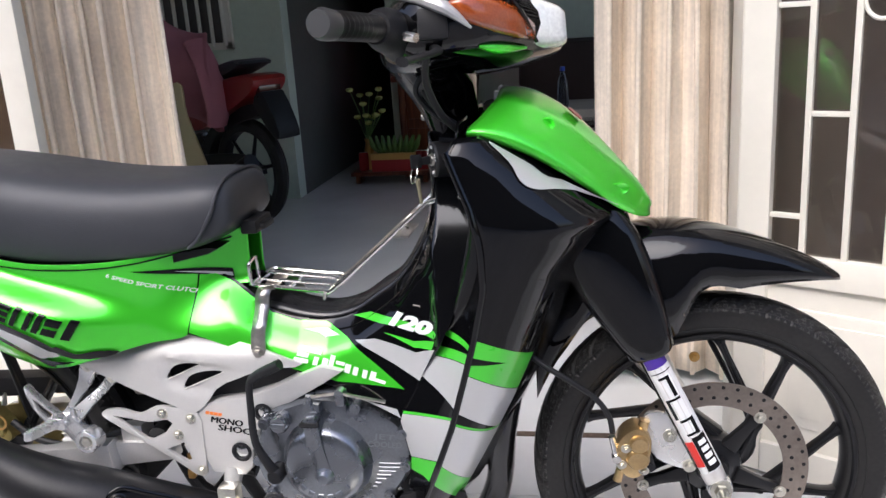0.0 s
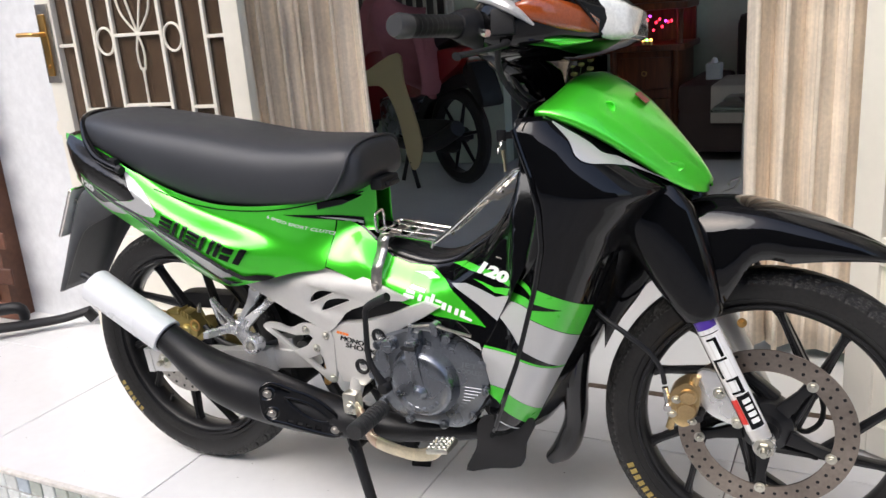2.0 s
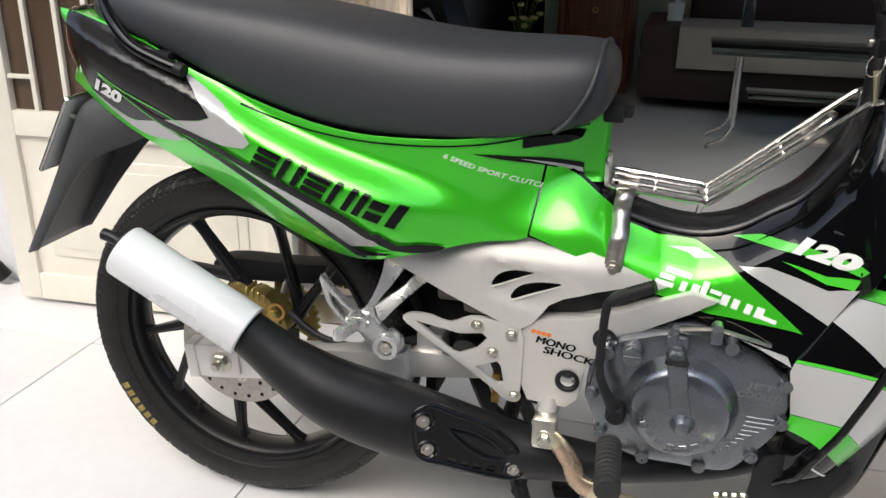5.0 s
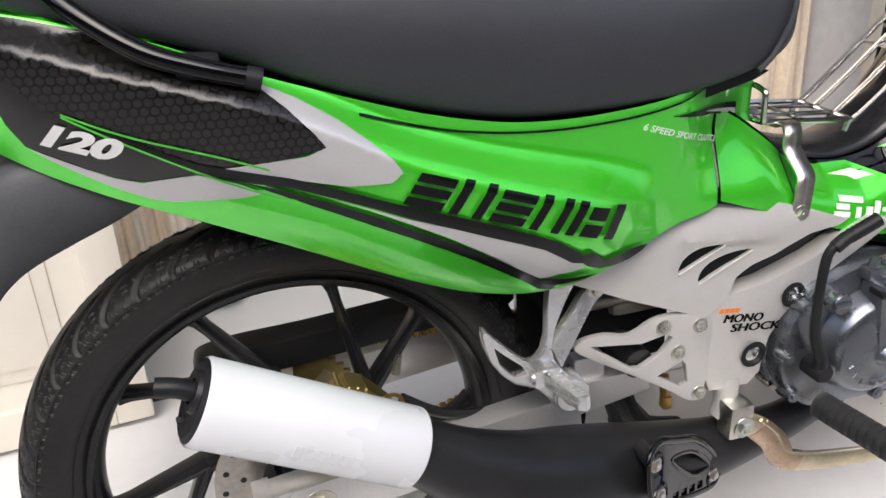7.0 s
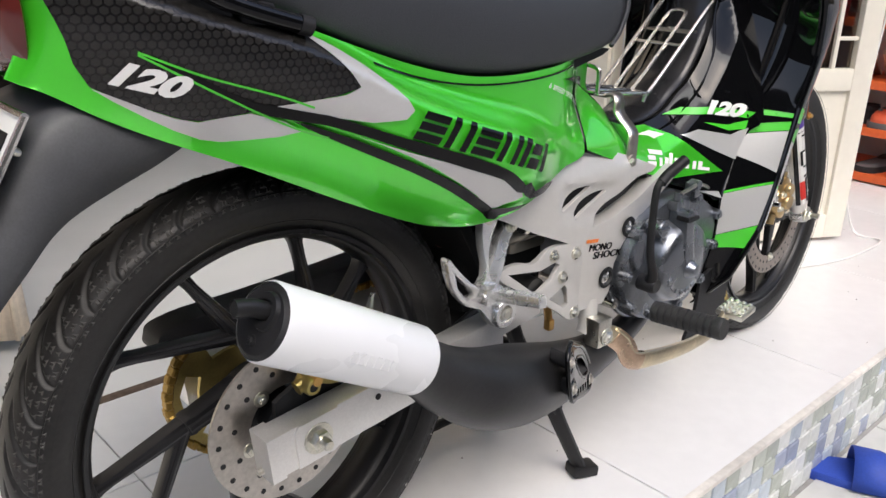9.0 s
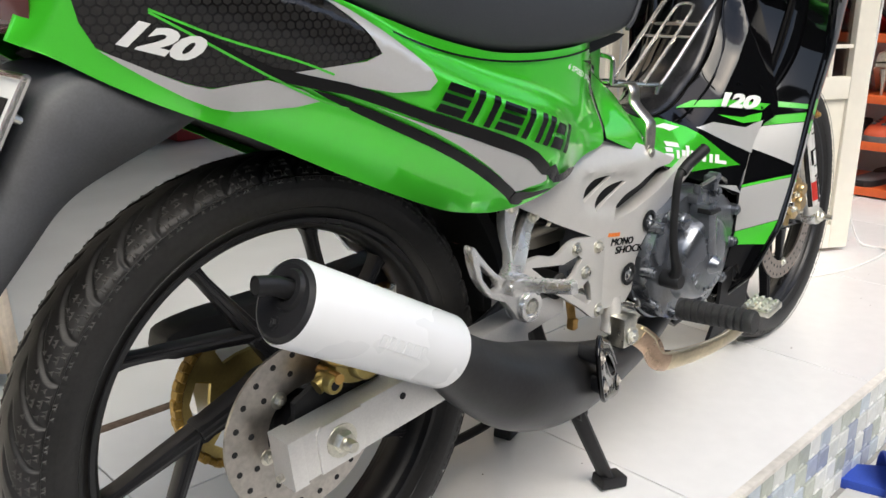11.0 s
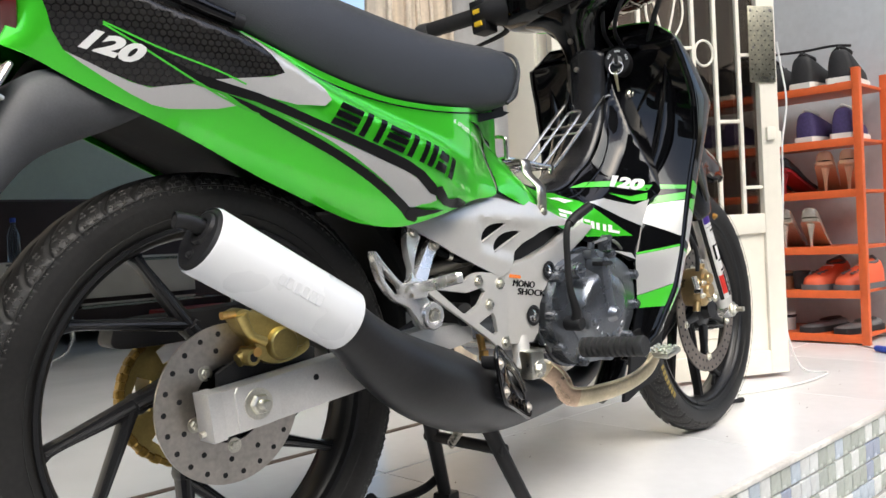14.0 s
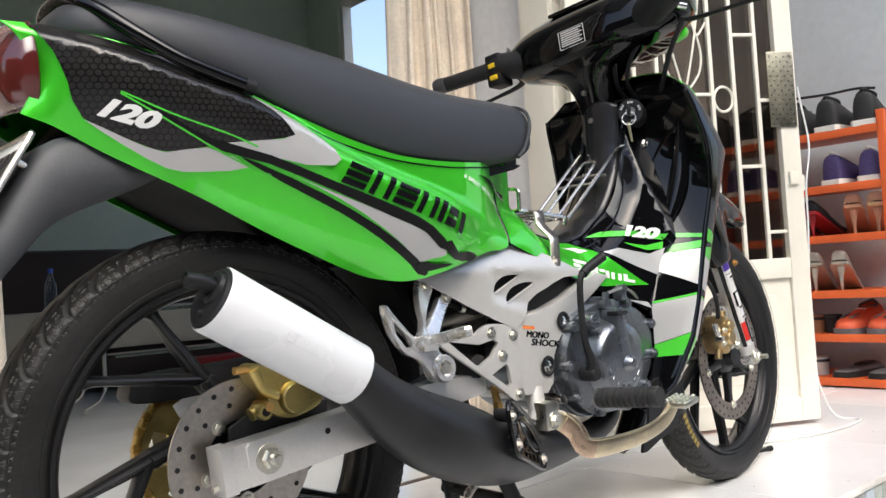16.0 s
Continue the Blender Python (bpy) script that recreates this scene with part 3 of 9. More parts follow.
part("hasp", join(box(-0.028, 0.004, -0.004, 0.004, 0.70, 0.745, 0.004), lathe([(0.008, -0.005), (0.014, -0.005), (0.014, 0.005), (0.008, 0.005)], 14, True, (-0.016, 0, 0.722))), CREAM, leaf_left)
shield_plate = part("lock_plate", box(0.632, 0.720, -0.0245, -0.0205, 0.895, 1.125, 0.0015), mat("old_galvanised_plate", (0.55, 0.52, 0.40), 0.3, metal=0.9, stain=0.4, grain=0.2, fine=110), leaf_right, "spotted galvanised lock plate")
holes = [lathe([(0, -0.0004), (0.0024, -0.0004), (0.0024, 0.001)], 8, centre=(0.640 + 0.012 * i, -0.0245, 0.905 + 0.0145 * j)) for i in range(7) for j in range(15) if (i + j) % 2 == 0]
part("perforation", join(*holes), PLASTIC, shield_plate, "rows of small dark holes")
for x, z in ((0.642, 1.112), (0.708, 1.112), (0.646, 1.0), (0.708, 0.91)):
    part("plate_screw", lathe([(0, -0.002), (0.004, -0.0015), (0.005, 0)], 12, centre=(x, -0.0245, z)), STEEL, shield_plate)
part("wall_socket_latch", join(box(wide_right - 0.05, wide_right - 0.02, -0.03, -0.019, 0.72, 0.76, 0.004), box(wide_right - 0.004, wide_right + 0.012, -0.012, 0.012, 0.70, 0.75, 0.004)), CREAM, leaf_right)


def curtain(label, x0, x1, y, folds, seed):
    """A hanging cloth with deep irregular folds."""
    rng = random.Random(seed)
    drift = [rng.uniform(-0.5, 0.5) for _ in range(40)]
    bm = bmesh.new()
    nu, nv = folds * 14, 24
    rows = []
    for j in range(nv + 1):
        z = 0.03 + 2.45 * j / nv
        row = []
        for i in range(nu + 1):
            u = i / nu
            ph = 2 * math.pi * (folds * u + 0.35 * math.sin(3 * u + drift[3]) + 0.10 * math.sin(1.7 * z + 9 * u + drift[4]))
            depth = 0.035 + 0.018 * math.sin(5.1 * u * folds / 3 + drift[5])
            pinch = 1 - 0.06 * math.sin(2.2 * z + drift[6]) * (u - 0.5)
            row.append(bm.verts.new((x0 + (x1 - x0) * (0.5 + (u - 0.5) * pinch) + 0.012 * math.sin(2 * ph), y + depth * math.sin(ph) + 0.01 * math.sin(2.9 * z + 7 * u), z)))
        rows.append(row)
    for a, b in zip(rows, rows[1:]):
        for i in range(nu):
            bm.faces.new((a[i], a[i + 1], b[i + 1], b[i]))
    ob = thing("curtain", label, "curtain", (0, 0, 0), "curtains")
    cloth = part("cloth", bm, CURTAIN, ob, sharp=180)
    thick = cloth.modifiers.new("thickness", "SOLIDIFY")
    thick.thickness = 0.003
    for k in range(folds):
        x = x0 + (x1 - x0) * (k + 0.5) / folds
        part("curtain_ring", lathe([(0.014, -0.003), (0.019, -0.003), (0.019, 0.003), (0.014, 0.003)], 16, True, (x, y, 2.50), "x"), STEEL, ob)
    return ob


curtain("beige pleated curtain with woven stripes beside the folded door", -0.46, 0.02, 0.90, 7, 3)
curtain("beige pleated curtain with woven stripes beside the ajar door", 1.13, 1.62, 0.93, 7, 8)
rail = setting("trim_curtain_rail", tube([(-0.5, 0.915, 2.52), (1.75, 0.915, 2.52)], 0.012, 12), STEEL, "steel curtain rail over the doorway", "curtain rail")


# ---------------------------------------------------------------- the motorcycle
bike = thing("motorcycle", "green, black and silver underbone motorcycle on its centre stand", "motorcycle", (0, -0.012, 0))
REAR, FRONT = Vector((0.026, -0.007, 0.289)), Vector((1.292, 0, 0.282))
# the bars and the front wheel are turned a little to the left, about the raked steering head
HEAD = Vector((1.02, 0, 0.86))
rake = (HEAD - FRONT).normalized()
STEER = Matrix.Translation(FRONT + Vector((0.001, 0.024, -0.001))) @ Matrix.Rotation(radians(4), 4, rake) @ Matrix.Translation(-FRONT)


def steered(bm):
    return moved(bm, STEER)


def wheel(name, c, radius, tread, half, phase, valve, fix, label):
    """A cast wheel with five forked spokes, a tyre with cut grooves and a valve."""
    root = new(name)
    root.parent = bike
    root["label"] = label
    lip = 0.221
    h = half * 0.62
    tyre = [(lip - 0.006, -h), (lip + 0.004, -h - 0.004), (lip + 0.018, -half * 0.93), (lip + 0.034, -half), (radius - 0.016, -half * 0.94), (radius - 0.006, -half * 0.66), (radius - 0.001, -half * 0.33), (radius, 0)]
    arc = curve_through([(y, r, 0) for r, y in tyre[3:]] + [(-y, r, 0) for r, y in tyre[-2:2:-1]], 13)
    wall = [(-half * 0.62 * 0.8, lip - 0.012)] + [(y, r) for r, y in tyre[:3]]
    prof = wall + [(p.x, p.y) for p in arc] + [(-y, r) for y, r in wall[::-1]]
    fine = 26
    nseg = tread * fine
    pitch = 2 * math.pi * radius / tread
    # groove line: almost along the tread at its crown, turning outwards to the shoulder with a small hook
    walk_on = [0.0]
    for p, q in zip(arc, arc[1:]):
        walk_on.append(walk_on[-1] + (q - p).length)
    half_arc = walk_on[-1] / 2

    def bend(s):
        return 1.75 * (1 - (1 - min(s, 1.0)) ** 2.1) - 0.16 * ease(0.62, 0.95, s)

    def lean(s):
        return (bend(s + 0.01) - bend(s - 0.01)) / 0.02 * pitch / (half_arc * 0.94)

    across = [0.0] * len(wall) + [(w - half_arc) / (half_arc * 0.94) for w in walk_on] + [0.0] * len(wall)
    bm = bmesh.new()
    rings = []
    for i in range(nseg):
        a = 2 * math.pi * i / nseg
        ring = []
        for k, (y, r) in enumerate(prof):
            s = abs(across[k])
            deep = 0.0
            if 0.10 < s < 0.98:
                cell = (i / fine + (0.5 if y > 0 else 0.0) - bend(s)) % 1.0
                gap = abs((cell + 0.5) % 1.0 - 0.5) * pitch / math.sqrt(1 + lean(s) ** 2)
                wide = 0.0034 - 0.0014 * s
                deep = 0.0034 * (1 - ease(wide - 0.0009, wide + 0.0007, gap)) * ease(0.10, 0.2, s) * (1 - ease(0.90, 0.97, s))
            ring.append(bm.verts.new((c.x + (r - deep) * math.cos(a), c.y + y, c.z + (r - deep) * math.sin(a))))
        rings.append(ring)
    for i in range(nseg):
        p, q = rings[i], rings[(i + 1) % nseg]
        for k in range(len(prof)):
            bm.faces.new((p[k], p[(k + 1) % len(prof)], q[(k + 1) % len(prof)], q[k]))
    part("tyre", fix(bm), RUBBER, root, "black road tyre with worn sidewall and curved tread grooves", sharp=65)
    pits = bmesh.new()
    for k in range(tread):
        for side in (-1, 1):
            for d in range(20):
                s = 0.44 + 0.115 * (d % 5)
                n = max(range(len(walk_on)), key=lambda j: -abs(walk_on[j] - half_arc + s * half_arc * 0.94))
                p, slope = arc[n], (arc[n + 1] - arc[n - 1]).normalized()
                a = 2 * math.pi * (k + (0.5 if side > 0 else 0) + bend(s) + 0.24 + 0.17 * (d // 5) + 0.08 * (d % 2)) / tread
                out = Vector((math.cos(a), 0, math.sin(a)))
                up = (out * slope.x - Vector((0, 1, 0)) * slope.y * (-side if side > 0 else 1)).normalized()
                along = Vector((-math.sin(a), 0, math.cos(a)))
                over = up.cross(along)
                base = Vector((c.x, c.y + side * abs(p.x), c.z)) + out * p.y - up * 0.0004
                size = 0.0040
                foot = [pits.verts.new(base + along * (size * math.cos(g)) + over * (size * math.sin(g))) for g in (0.5, 2.6, 4.7)]
                tip = pits.verts.new(base + up * 0.0017)
                for j in range(3):
                    pits.faces.new((foot[j], foot[(j + 1) % 3], tip))
    bmesh.ops.recalc_face_normals(pits, faces=pits.faces[:])
    part("tread_stipple", fix(pits), DUSTY_RUBBER, root, "raised stipple of the tread", sharp=5)
    band = [fix(lathe([(r - 0.0006, -half * f - 0.0008), (r, -half * f - 0.0016), (r + 0.0006, -half * f - 0.0008)], 96, True, c)) for r, f in ((lip + 0.013, 0.9), (lip + 0.047, 0.985))]
    part("sidewall_rib", join(*band), RUBBER, root)
    w = half * 0.72
    rim = [(lip, -w), (lip + 0.002, -w - 0.002), (lip + 0.001, -w - 0.004), (lip - 0.004, -w - 0.003), (lip - 0.006, -w + 0.004), (lip - 0.013, -w * 0.55), (lip - 0.016, -w * 0.2)]
    rim = rim + [(r, -y) for r, y in rim[::-1]] + [(lip - 0.004, w * 0.8), (lip - 0.004, -w * 0.8)]
    part("rim", fix(lathe(rim, 96, True, c)), RIM, root, "satin black alloy rim", sharp=40)
    for k in range(5):
        turn = radians(phase + 72 * k)
        polar = lambda r, a: Vector((r * math.cos(turn + radians(a)), 0, r * math.sin(turn + radians(a))))
        rim_end, joint, side_end = polar(0.208, 0), polar(0.100, -12), polar(0.208, 31.7)
        root_end = joint + (joint - rim_end) * 0.62
        spoke = []
        for a, b, wa, wb, thick in ((root_end, joint, 0.0145, 0.0105, 0.013), (joint, rim_end, 0.0105, 0.0062, 0.010), (joint, side_end, 0.0092, 0.0058, 0.009)):
            d = (b - a).normalized()
            n = Vector((-d.z, 0, d.x))
            foot = 1.75 if b is not joint else 1.0
            foil = [a + n * wa - d * 0.004, a - n * wa - d * 0.004, a.lerp(b, 0.80) - n * wb, a.lerp(b, 0.92) - n * wb * 1.15, b - n * wb * foot, b + n * wb * foot, a.lerp(b, 0.92) + n * wb * 1.15, a.lerp(b, 0.80) + n * wb]
            spoke.append(plate([(p.x, p.z) for p in foil], -thick, thick, bevel=0.0045))
            crest = [a.lerp(b, u) for u in (0.0, 0.5, 0.97)]
            spoke.append(tube([p - Vector((0, thick - 0.001, 0)) for p in crest], [wa * 0.45, wa * 0.4, wb * 0.5], 8))
        part("spoke", fix(moved(join(*spoke), Matrix.Translation(c))), RIM, root)
    part("hub", fix(lathe([(0, -0.05), (0.022, -0.05), (0.026, -0.034), (0.045, -0.026), (0.05, -0.012), (0.05, 0.012), (0.045, 0.026), (0.026, 0.034), (0.022, 0.05), (0, 0.05)], 40, centre=c)), RIM, root)
    va = radians(valve)
    p = [(c.x + r * math.cos(va), c.y + y, c.z + r * math.sin(va)) for r, y in ((lip - 0.014, -0.003), (lip - 0.026, -0.006), (lip - 0.042, -0.012))]
    part("valve", fix(tube(p, [0.005, 0.0042, 0.004], 10)), PLASTIC, root, "black rubber valve stem")
    return root


def same(bm):
    return bm


rear_wheel = wheel("rear_wheel", REAR, 0.287, 44, 0.043, 43.6, 234, same, "rear wheel with black five-arm alloy rim")
front_wheel = wheel("front_wheel", FRONT, 0.281, 42, 0.036, 55, 291.5, steered, "front wheel with black five-arm alloy rim")


def brand_bars(c, r, half, a0, a1, n, fix, parent):
    """Worn yellow print on a tyre wall, as bars."""
    marks = []
    for k in range(n):
        a = radians(a0 + (a1 - a0) * (k + 0.15) / n)
        b = radians(a0 + (a1 - a0) * (k + 0.8) / n)
        quad = [(c.x + q * math.cos(t), c.z + q * math.sin(t)) for q, t in ((r - 0.006, a), (r - 0.006, b), (r + 0.006, b), (r + 0.006, a))]
        marks.append(moved(plate(quad, -0.0006, 0.0006), Matrix.Translation((0, c.y - half - 0.0006, 0))))
    part("sidewall_print", fix(join(*marks)), YELLOW_PRINT, parent, "worn yellow print")


brand_bars(FRONT, 0.252, 0.0355, 203, 224, 7, steered, front_wheel)
brand_bars(REAR, 0.258, 0.0425, 205, 226, 6, same, rear_wheel)


def disc(name, c, r, y, inner, rows, fix, parent, bolts):
    """A drilled brake disc with its bolts."""
    ring = [(r, y), (r, y + 0.0035), (inner, y + 0.0035), (inner, y)]
    root = part(name, fix(lathe(ring, 72, True, c)), STEEL, parent, "drilled steel brake disc")
    for k in range(rows):
        for j in range(3 if rows < 30 else 2):
            if rows < 30 and j == 2:
                continue
            q = inner + (r - inner) * ((0.35, 0.8)[j] if rows >= 30 else (0.78, 0.4)[j])
            if rows < 30 and j == 1 and k % 2:
                continue
            a = 2 * math.pi * (k + 0.35 * j) / rows
            hr = 0.0034 if rows < 30 else 0.0030
            bore = lathe([(0, -0.0003), (hr, -0.0003), (hr, 0.001)], 10, centre=(c.x + q * math.cos(a), c.y + y - 0.0001, c.z + q * math.sin(a)))
            part("drill_hole", fix(bore), PLASTIC, root)
    for k in range(5):
        a = radians(bolts + 72 * k)
        q = inner + 0.004
        part("disc_bolt", fix(bolt(c.x + q * math.cos(a), c.y + y, c.z + q * math.sin(a), 0.0062, 0.005)), ZINC, root)
    return root


disc("rear_disc", REAR, 0.098, -0.056, 0.048, 22, same, bike, 128)
carrier = [lathe([(0.05, -0.052), (0.058, -0.052), (0.058, -0.04), (0.03, -0.03)], 40, centre=REAR)]
part("disc_carrier", join(*carrier), RIM, rear_wheel)
front_disc = disc("front_disc", FRONT, 0.146, -0.037, 0.108, 40, steered, bike, 51)
front_disc.data.materials[0] = mat("browned_disc_steel", (0.30, 0.255, 0.22), 0.38, metal=1.0, grain=0.1, stain=0.2, fine=140)
for k in range(5):
    a = radians(58 + 72 * k)
    lug = plate([(0.04, -0.014), (0.085, -0.008), (0.112, -0.010), (0.118, 0.0), (0.112, 0.010), (0.085, 0.008), (0.04, 0.014)], -0.033, -0.019, bevel=0.003)
    part("disc_lug", steered(moved(lug, Matrix.Translation(FRONT) @ Matrix.Rotation(-a + radians(7), 4, "Y"))), RIM, front_wheel)

# chain side
teeth = []
for k in range(42):
    for r, s in ((0.083, 0), (0.090, 0.5)):
        a = 2 * math.pi * (k + s) / 42
        teeth.append((REAR.x + r * math.cos(a), REAR.z + r * math.sin(a)))
gap = [[(REAR.x + q * math.cos(radians(72 * k + d)), REAR.z + q * math.sin(radians(72 * k + d))) for q, d in ((0.052, 8), (0.072, 10), (0.075, 30), (0.072, 50), (0.052, 52), (0.05, 30))] for k in range(5)]
part("sprocket", plate(teeth, 0.052, 0.058, gap), GOLD, rear_wheel, "gold anodised chain sprocket")
links = []
for k in range(34):
    a = radians(70 + 230 * k / 34)
    h = 0.0058 if k % 2 else 0.0042
    links.append(moved(box(-0.0062, 0.0062, 0.047 + 0.002 * (k % 2), 0.063 - 0.002 * (k % 2), -h, h, 0.002, 1), Matrix.Translation((REAR.x + 0.089 * math.cos(a), 0, REAR.z + 0.089 * math.sin(a))) @ Matrix.Rotation(-a + radians(90), 4, "Y")))
for k in range(34):
    for z0, z1 in ((0.372, 0.36), (0.200, 0.30)):
        u = k / 34
        h = 0.0058 if k % 2 else 0.0042
        links.append(box(0.05 + 0.36 * u - 0.0045, 0.05 + 0.36 * u + 0.0045, 0.047 + 0.002 * (k % 2), 0.063 - 0.002 * (k % 2), z0 + (z1 - z0) * u - h, z0 + (z1 - z0) * u + h, 0.0015, 1))
part("chain", join(*links), CHAIN, bike, "gold roller chain")

# swingarm
arm_line = [Vector((-0.026, 0, 0.2865)), Vector((0.325, 0, 0.326))]
for s in (-1, 1):
    d = (arm_line[1] - arm_line[0]).normalized()
    n = Vector((-d.z, 0, d.x))
    a, b = arm_line
    quad = [a + n * 0.027, a - n * 0.027, b - n * 0.027, b + n * 0.027]
    y0, y1 = (-0.118, -0.086) if s < 0 else (0.086, 0.118)
    arm = part("swingarm_side", plate([(p.x, p.z) for p in quad], y0, y1, bevel=0.003), BRUSHED, bike, "brushed silver swingarm beam")
    root_quad = [b - d * 0.02 + n * 0.022, b - d * 0.02 - n * 0.024, b + d * 0.10 - n * 0.020, b + d * 0.10 + n * 0.012]
    part("swingarm_root", plate([(p.x, p.z) for p in root_quad], min(s * 0.066, s * 0.095), max(s * 0.066, s * 0.095), bevel=0.004), BRUSHED, bike)
    if s < 0:
        cap = [a + n * 0.0285 + d * 0.012, a - n * 0.0285 + d * 0.012, a - n * 0.0285 - d * 0.006, a + n * 0.0285 - d * 0.006]
        part("end_cap", plate([(p.x, p.z) for p in cap], y0 - 0.002, y1 + 0.002, bevel=0.002), BRUSHED, arm, "bright steel end cap")
        c0 = Vector((0.029, 0, 0.294))
        adj = [c0 + d * 0.030 + n * 0.026, c0 + d * 0.030 - n * 0.02, c0 + d * 0.02 - n * 0.027, c0 - d * 0.028 - n * 0.027, c0 - d * 0.028 + n * 0.02, c0 - d * 0.022 + n * 0.026]
        part("axle_plate", plate([(p.x, p.z) for p in adj], y0 - 0.0035, y0, bevel=0.001), BRUSHED, arm, "zinc axle adjuster plate")
        part("axle_nut", join(bolt(0.029, y0 - 0.003, 0.294, 0.0125, 0.010), lathe([(0, -0.022), (0.0055, -0.022), (0.0065, -0.020), (0.0065, 0)], 14, centre=(0.029, y0 - 0.003, 0.294))), ZINC, arm, "zinc axle nut")
        part("adjuster_bolt", tube([(-0.036, -0.10, 0.266), (-0.006, -0.10, 0.272)], 0.004, 8), ZINC, arm)
        part("drain_hole", lathe([(0, -0.001), (0.004, -0.001), (0.004, 0.001)], 12, centre=(0.115, y0, 0.312)), PLASTIC, arm)
# pivot tube blackened so the bracket hole reads dark
BLACK_TUBE = mat("black_pivot_tube", (0.012, 0.012, 0.012), 0.5, stain=0.3, fine=80)
part("swingarm_pivot", tube([(0.405, -0.10, 0.36), (0.405, 0.10, 0.36)], 0.018, 16), BLACK_TUBE, bike)
part("swingarm_bridge", box(0.33, 0.37, -0.088, 0.088, 0.335, 0.375, 0.006), BRUSHED, bike)

# rear brake caliper above the arm
cal_outline = curve_through([(0.022, 0.398), (0.034, 0.405), (0.055, 0.398), (0.072, 0.407), (0.092, 0.402), (0.108, 0.386), (0.124, 0.366), (0.128, 0.347), (0.112, 0.337), (0.085, 0.331), (0.062, 0.335), (0.048, 0.345), (0.046, 0.362), (0.034, 0.374)], 3, True)
cal = part("rear_caliper", join(plate(cal_outline, -0.092, -0.06, bevel=0.006), lathe([(0, -0.009), (0.018, -0.009), (0.0205, -0.006), (0.022, 0.01)], 28, centre=(0.083, -0.094, 0.357)), lathe([(0, -0.006), (0.012, -0.006), (0.014, -0.003), (0.015, 0.01)], 24, centre=(0.107, -0.094, 0.364)), lathe([(0.0055, -0.012), (0.009, -0.012), (0.0105, -0.009), (0.0105, 0.012), (0.0055, 0.012)], 24, True, (0.037, -0.092, 0.346)), tube([(0.024, -0.088, 0.343), (0.048, -0.088, 0.352)], 0.0085, 14), tube([(0.028, -0.094, 0.398), (0.040, -0.094, 0.372), (0.060, -0.094, 0.362)], [0.008, 0.006, 0.006], 12, 3)), GOLD, bike, "gold two-piston brake caliper")
part("slide_pin_bore", lathe([(0, -0.1035), (0.0056, -0.1035), (0.0056, -0.09)], 18, centre=(0.037, 0, 0.346)), PLASTIC, cal)
part("bleed_nipple", tube([(0.004, -0.09, 0.399), (0.022, -0.09, 0.399)], [0.005, 0.004], 10), BRASS, cal)
for k in range(4):
    part("caliper_fin", box(0.064 + 0.009 * k, 0.068 + 0.009 * k, -0.094, -0.062, 0.396 - 0.003 * k, 0.411 - 0.003 * k, 0.0015, 1), GOLD, cal)
part("bleed_nipple", tube([(0.125, -0.09, 0.41), (0.13, -0.09, 0.43)], [0.005, 0.003], 8), ZINC, cal)
part("caliper_pin", tube([(0.042, -0.105, 0.352), (0.042, -0.07, 0.352)], 0.006, 10), BRASS, cal)
part("caliper_mark", lathe([(0.010, -0.0006), (0.014, -0.0006), (0.014, 0.001), (0.010, 0.001)], 20, True, (0.116, -0.0995, 0.380)), BRASS, cal)
part("caliper_bracket", plate([(0.0, 0.33), (0.03, 0.345), (0.09, 0.35), (0.14, 0.345), (0.14, 0.325), (0.06, 0.315), (0.0, 0.31)], -0.082, -0.075), PLASTIC, bike, "black caliper bracket")
part("brake_hose", tube([(0.13, -0.085, 0.375), (0.18, -0.09, 0.345), (0.25, -0.085, 0.335), (0.33, -0.08, 0.36)], 0.006, 10, 6), PLASTIC, bike, "black rear brake hose")
# hugger and chain guard on the far side
part("chain_guard", plate(curve_through([(-0.072, 0.364), (-0.072, 0.377), (-0.064, 0.389), (-0.022, 0.396), (0.057, 0.398), (0.184, 0.406), (0.30, 0.412), (0.30, 0.382), (0.185, 0.373), (0.03, 0.360), (-0.05, 0.3585)], 3, True), 0.042, 0.084, bevel=0.003), PLASTIC, bike, "black plastic chain guard")

# white silencer and black expansion chamber
m0, m1 = Vector((-0.068, -0.186, 0.489)), Vector((0.1138, -0.181, 0.386))
along = (m1 - m0).normalized()
turn = along.to_track_quat("Y", "Z").to_matrix().to_4x4()
long = (m1 - m0).length
place = Matrix.Translation(m0) @ turn
R = 0.0385
sil = part("silencer", moved(lathe([(R - 0.002, -0.001), (R, 0.002), (R, long - 0.002), (R - 0.002, long), (R - 0.006, long)], 56), place), MUFFLER, bike, "white lacquered silencer can")
part("silencer_cap", moved(lathe([(0, -0.004), (R - 0.007, -0.004), (R - 0.003, -0.001), (R - 0.003, 0.01)], 48), place), PLASTIC, sil, "black end cap")
tip = [m0 + turn.to_3x3() @ Vector(v) for v in ((0.004, 0.0, 0.010), (0.004, -0.010, 0.010), (0.003, -0.021, 0.009), (0.001, -0.036, 0.004))]
part("tail_pipe", tube(tip, 0.0086, 18, 5, cap=False), CHAMBER, sil, "black outlet pipe")
part("tail_pipe_bore", tube([tip[0], tip[1] * 0.5 + tip[2] * 0.5, tip[3] + (tip[2] - tip[3]) * 0.05], 0.0076, 14), mat("soot", (0.003, 0.003, 0.003), 0.9), sil)
part("pipe_flange", moved(lathe([(0.011, -0.008), (0.017, -0.008), (0.019, -0.003)], 24, centre=(0.004, 0, 0.010)), place), CHAMBER, sil)
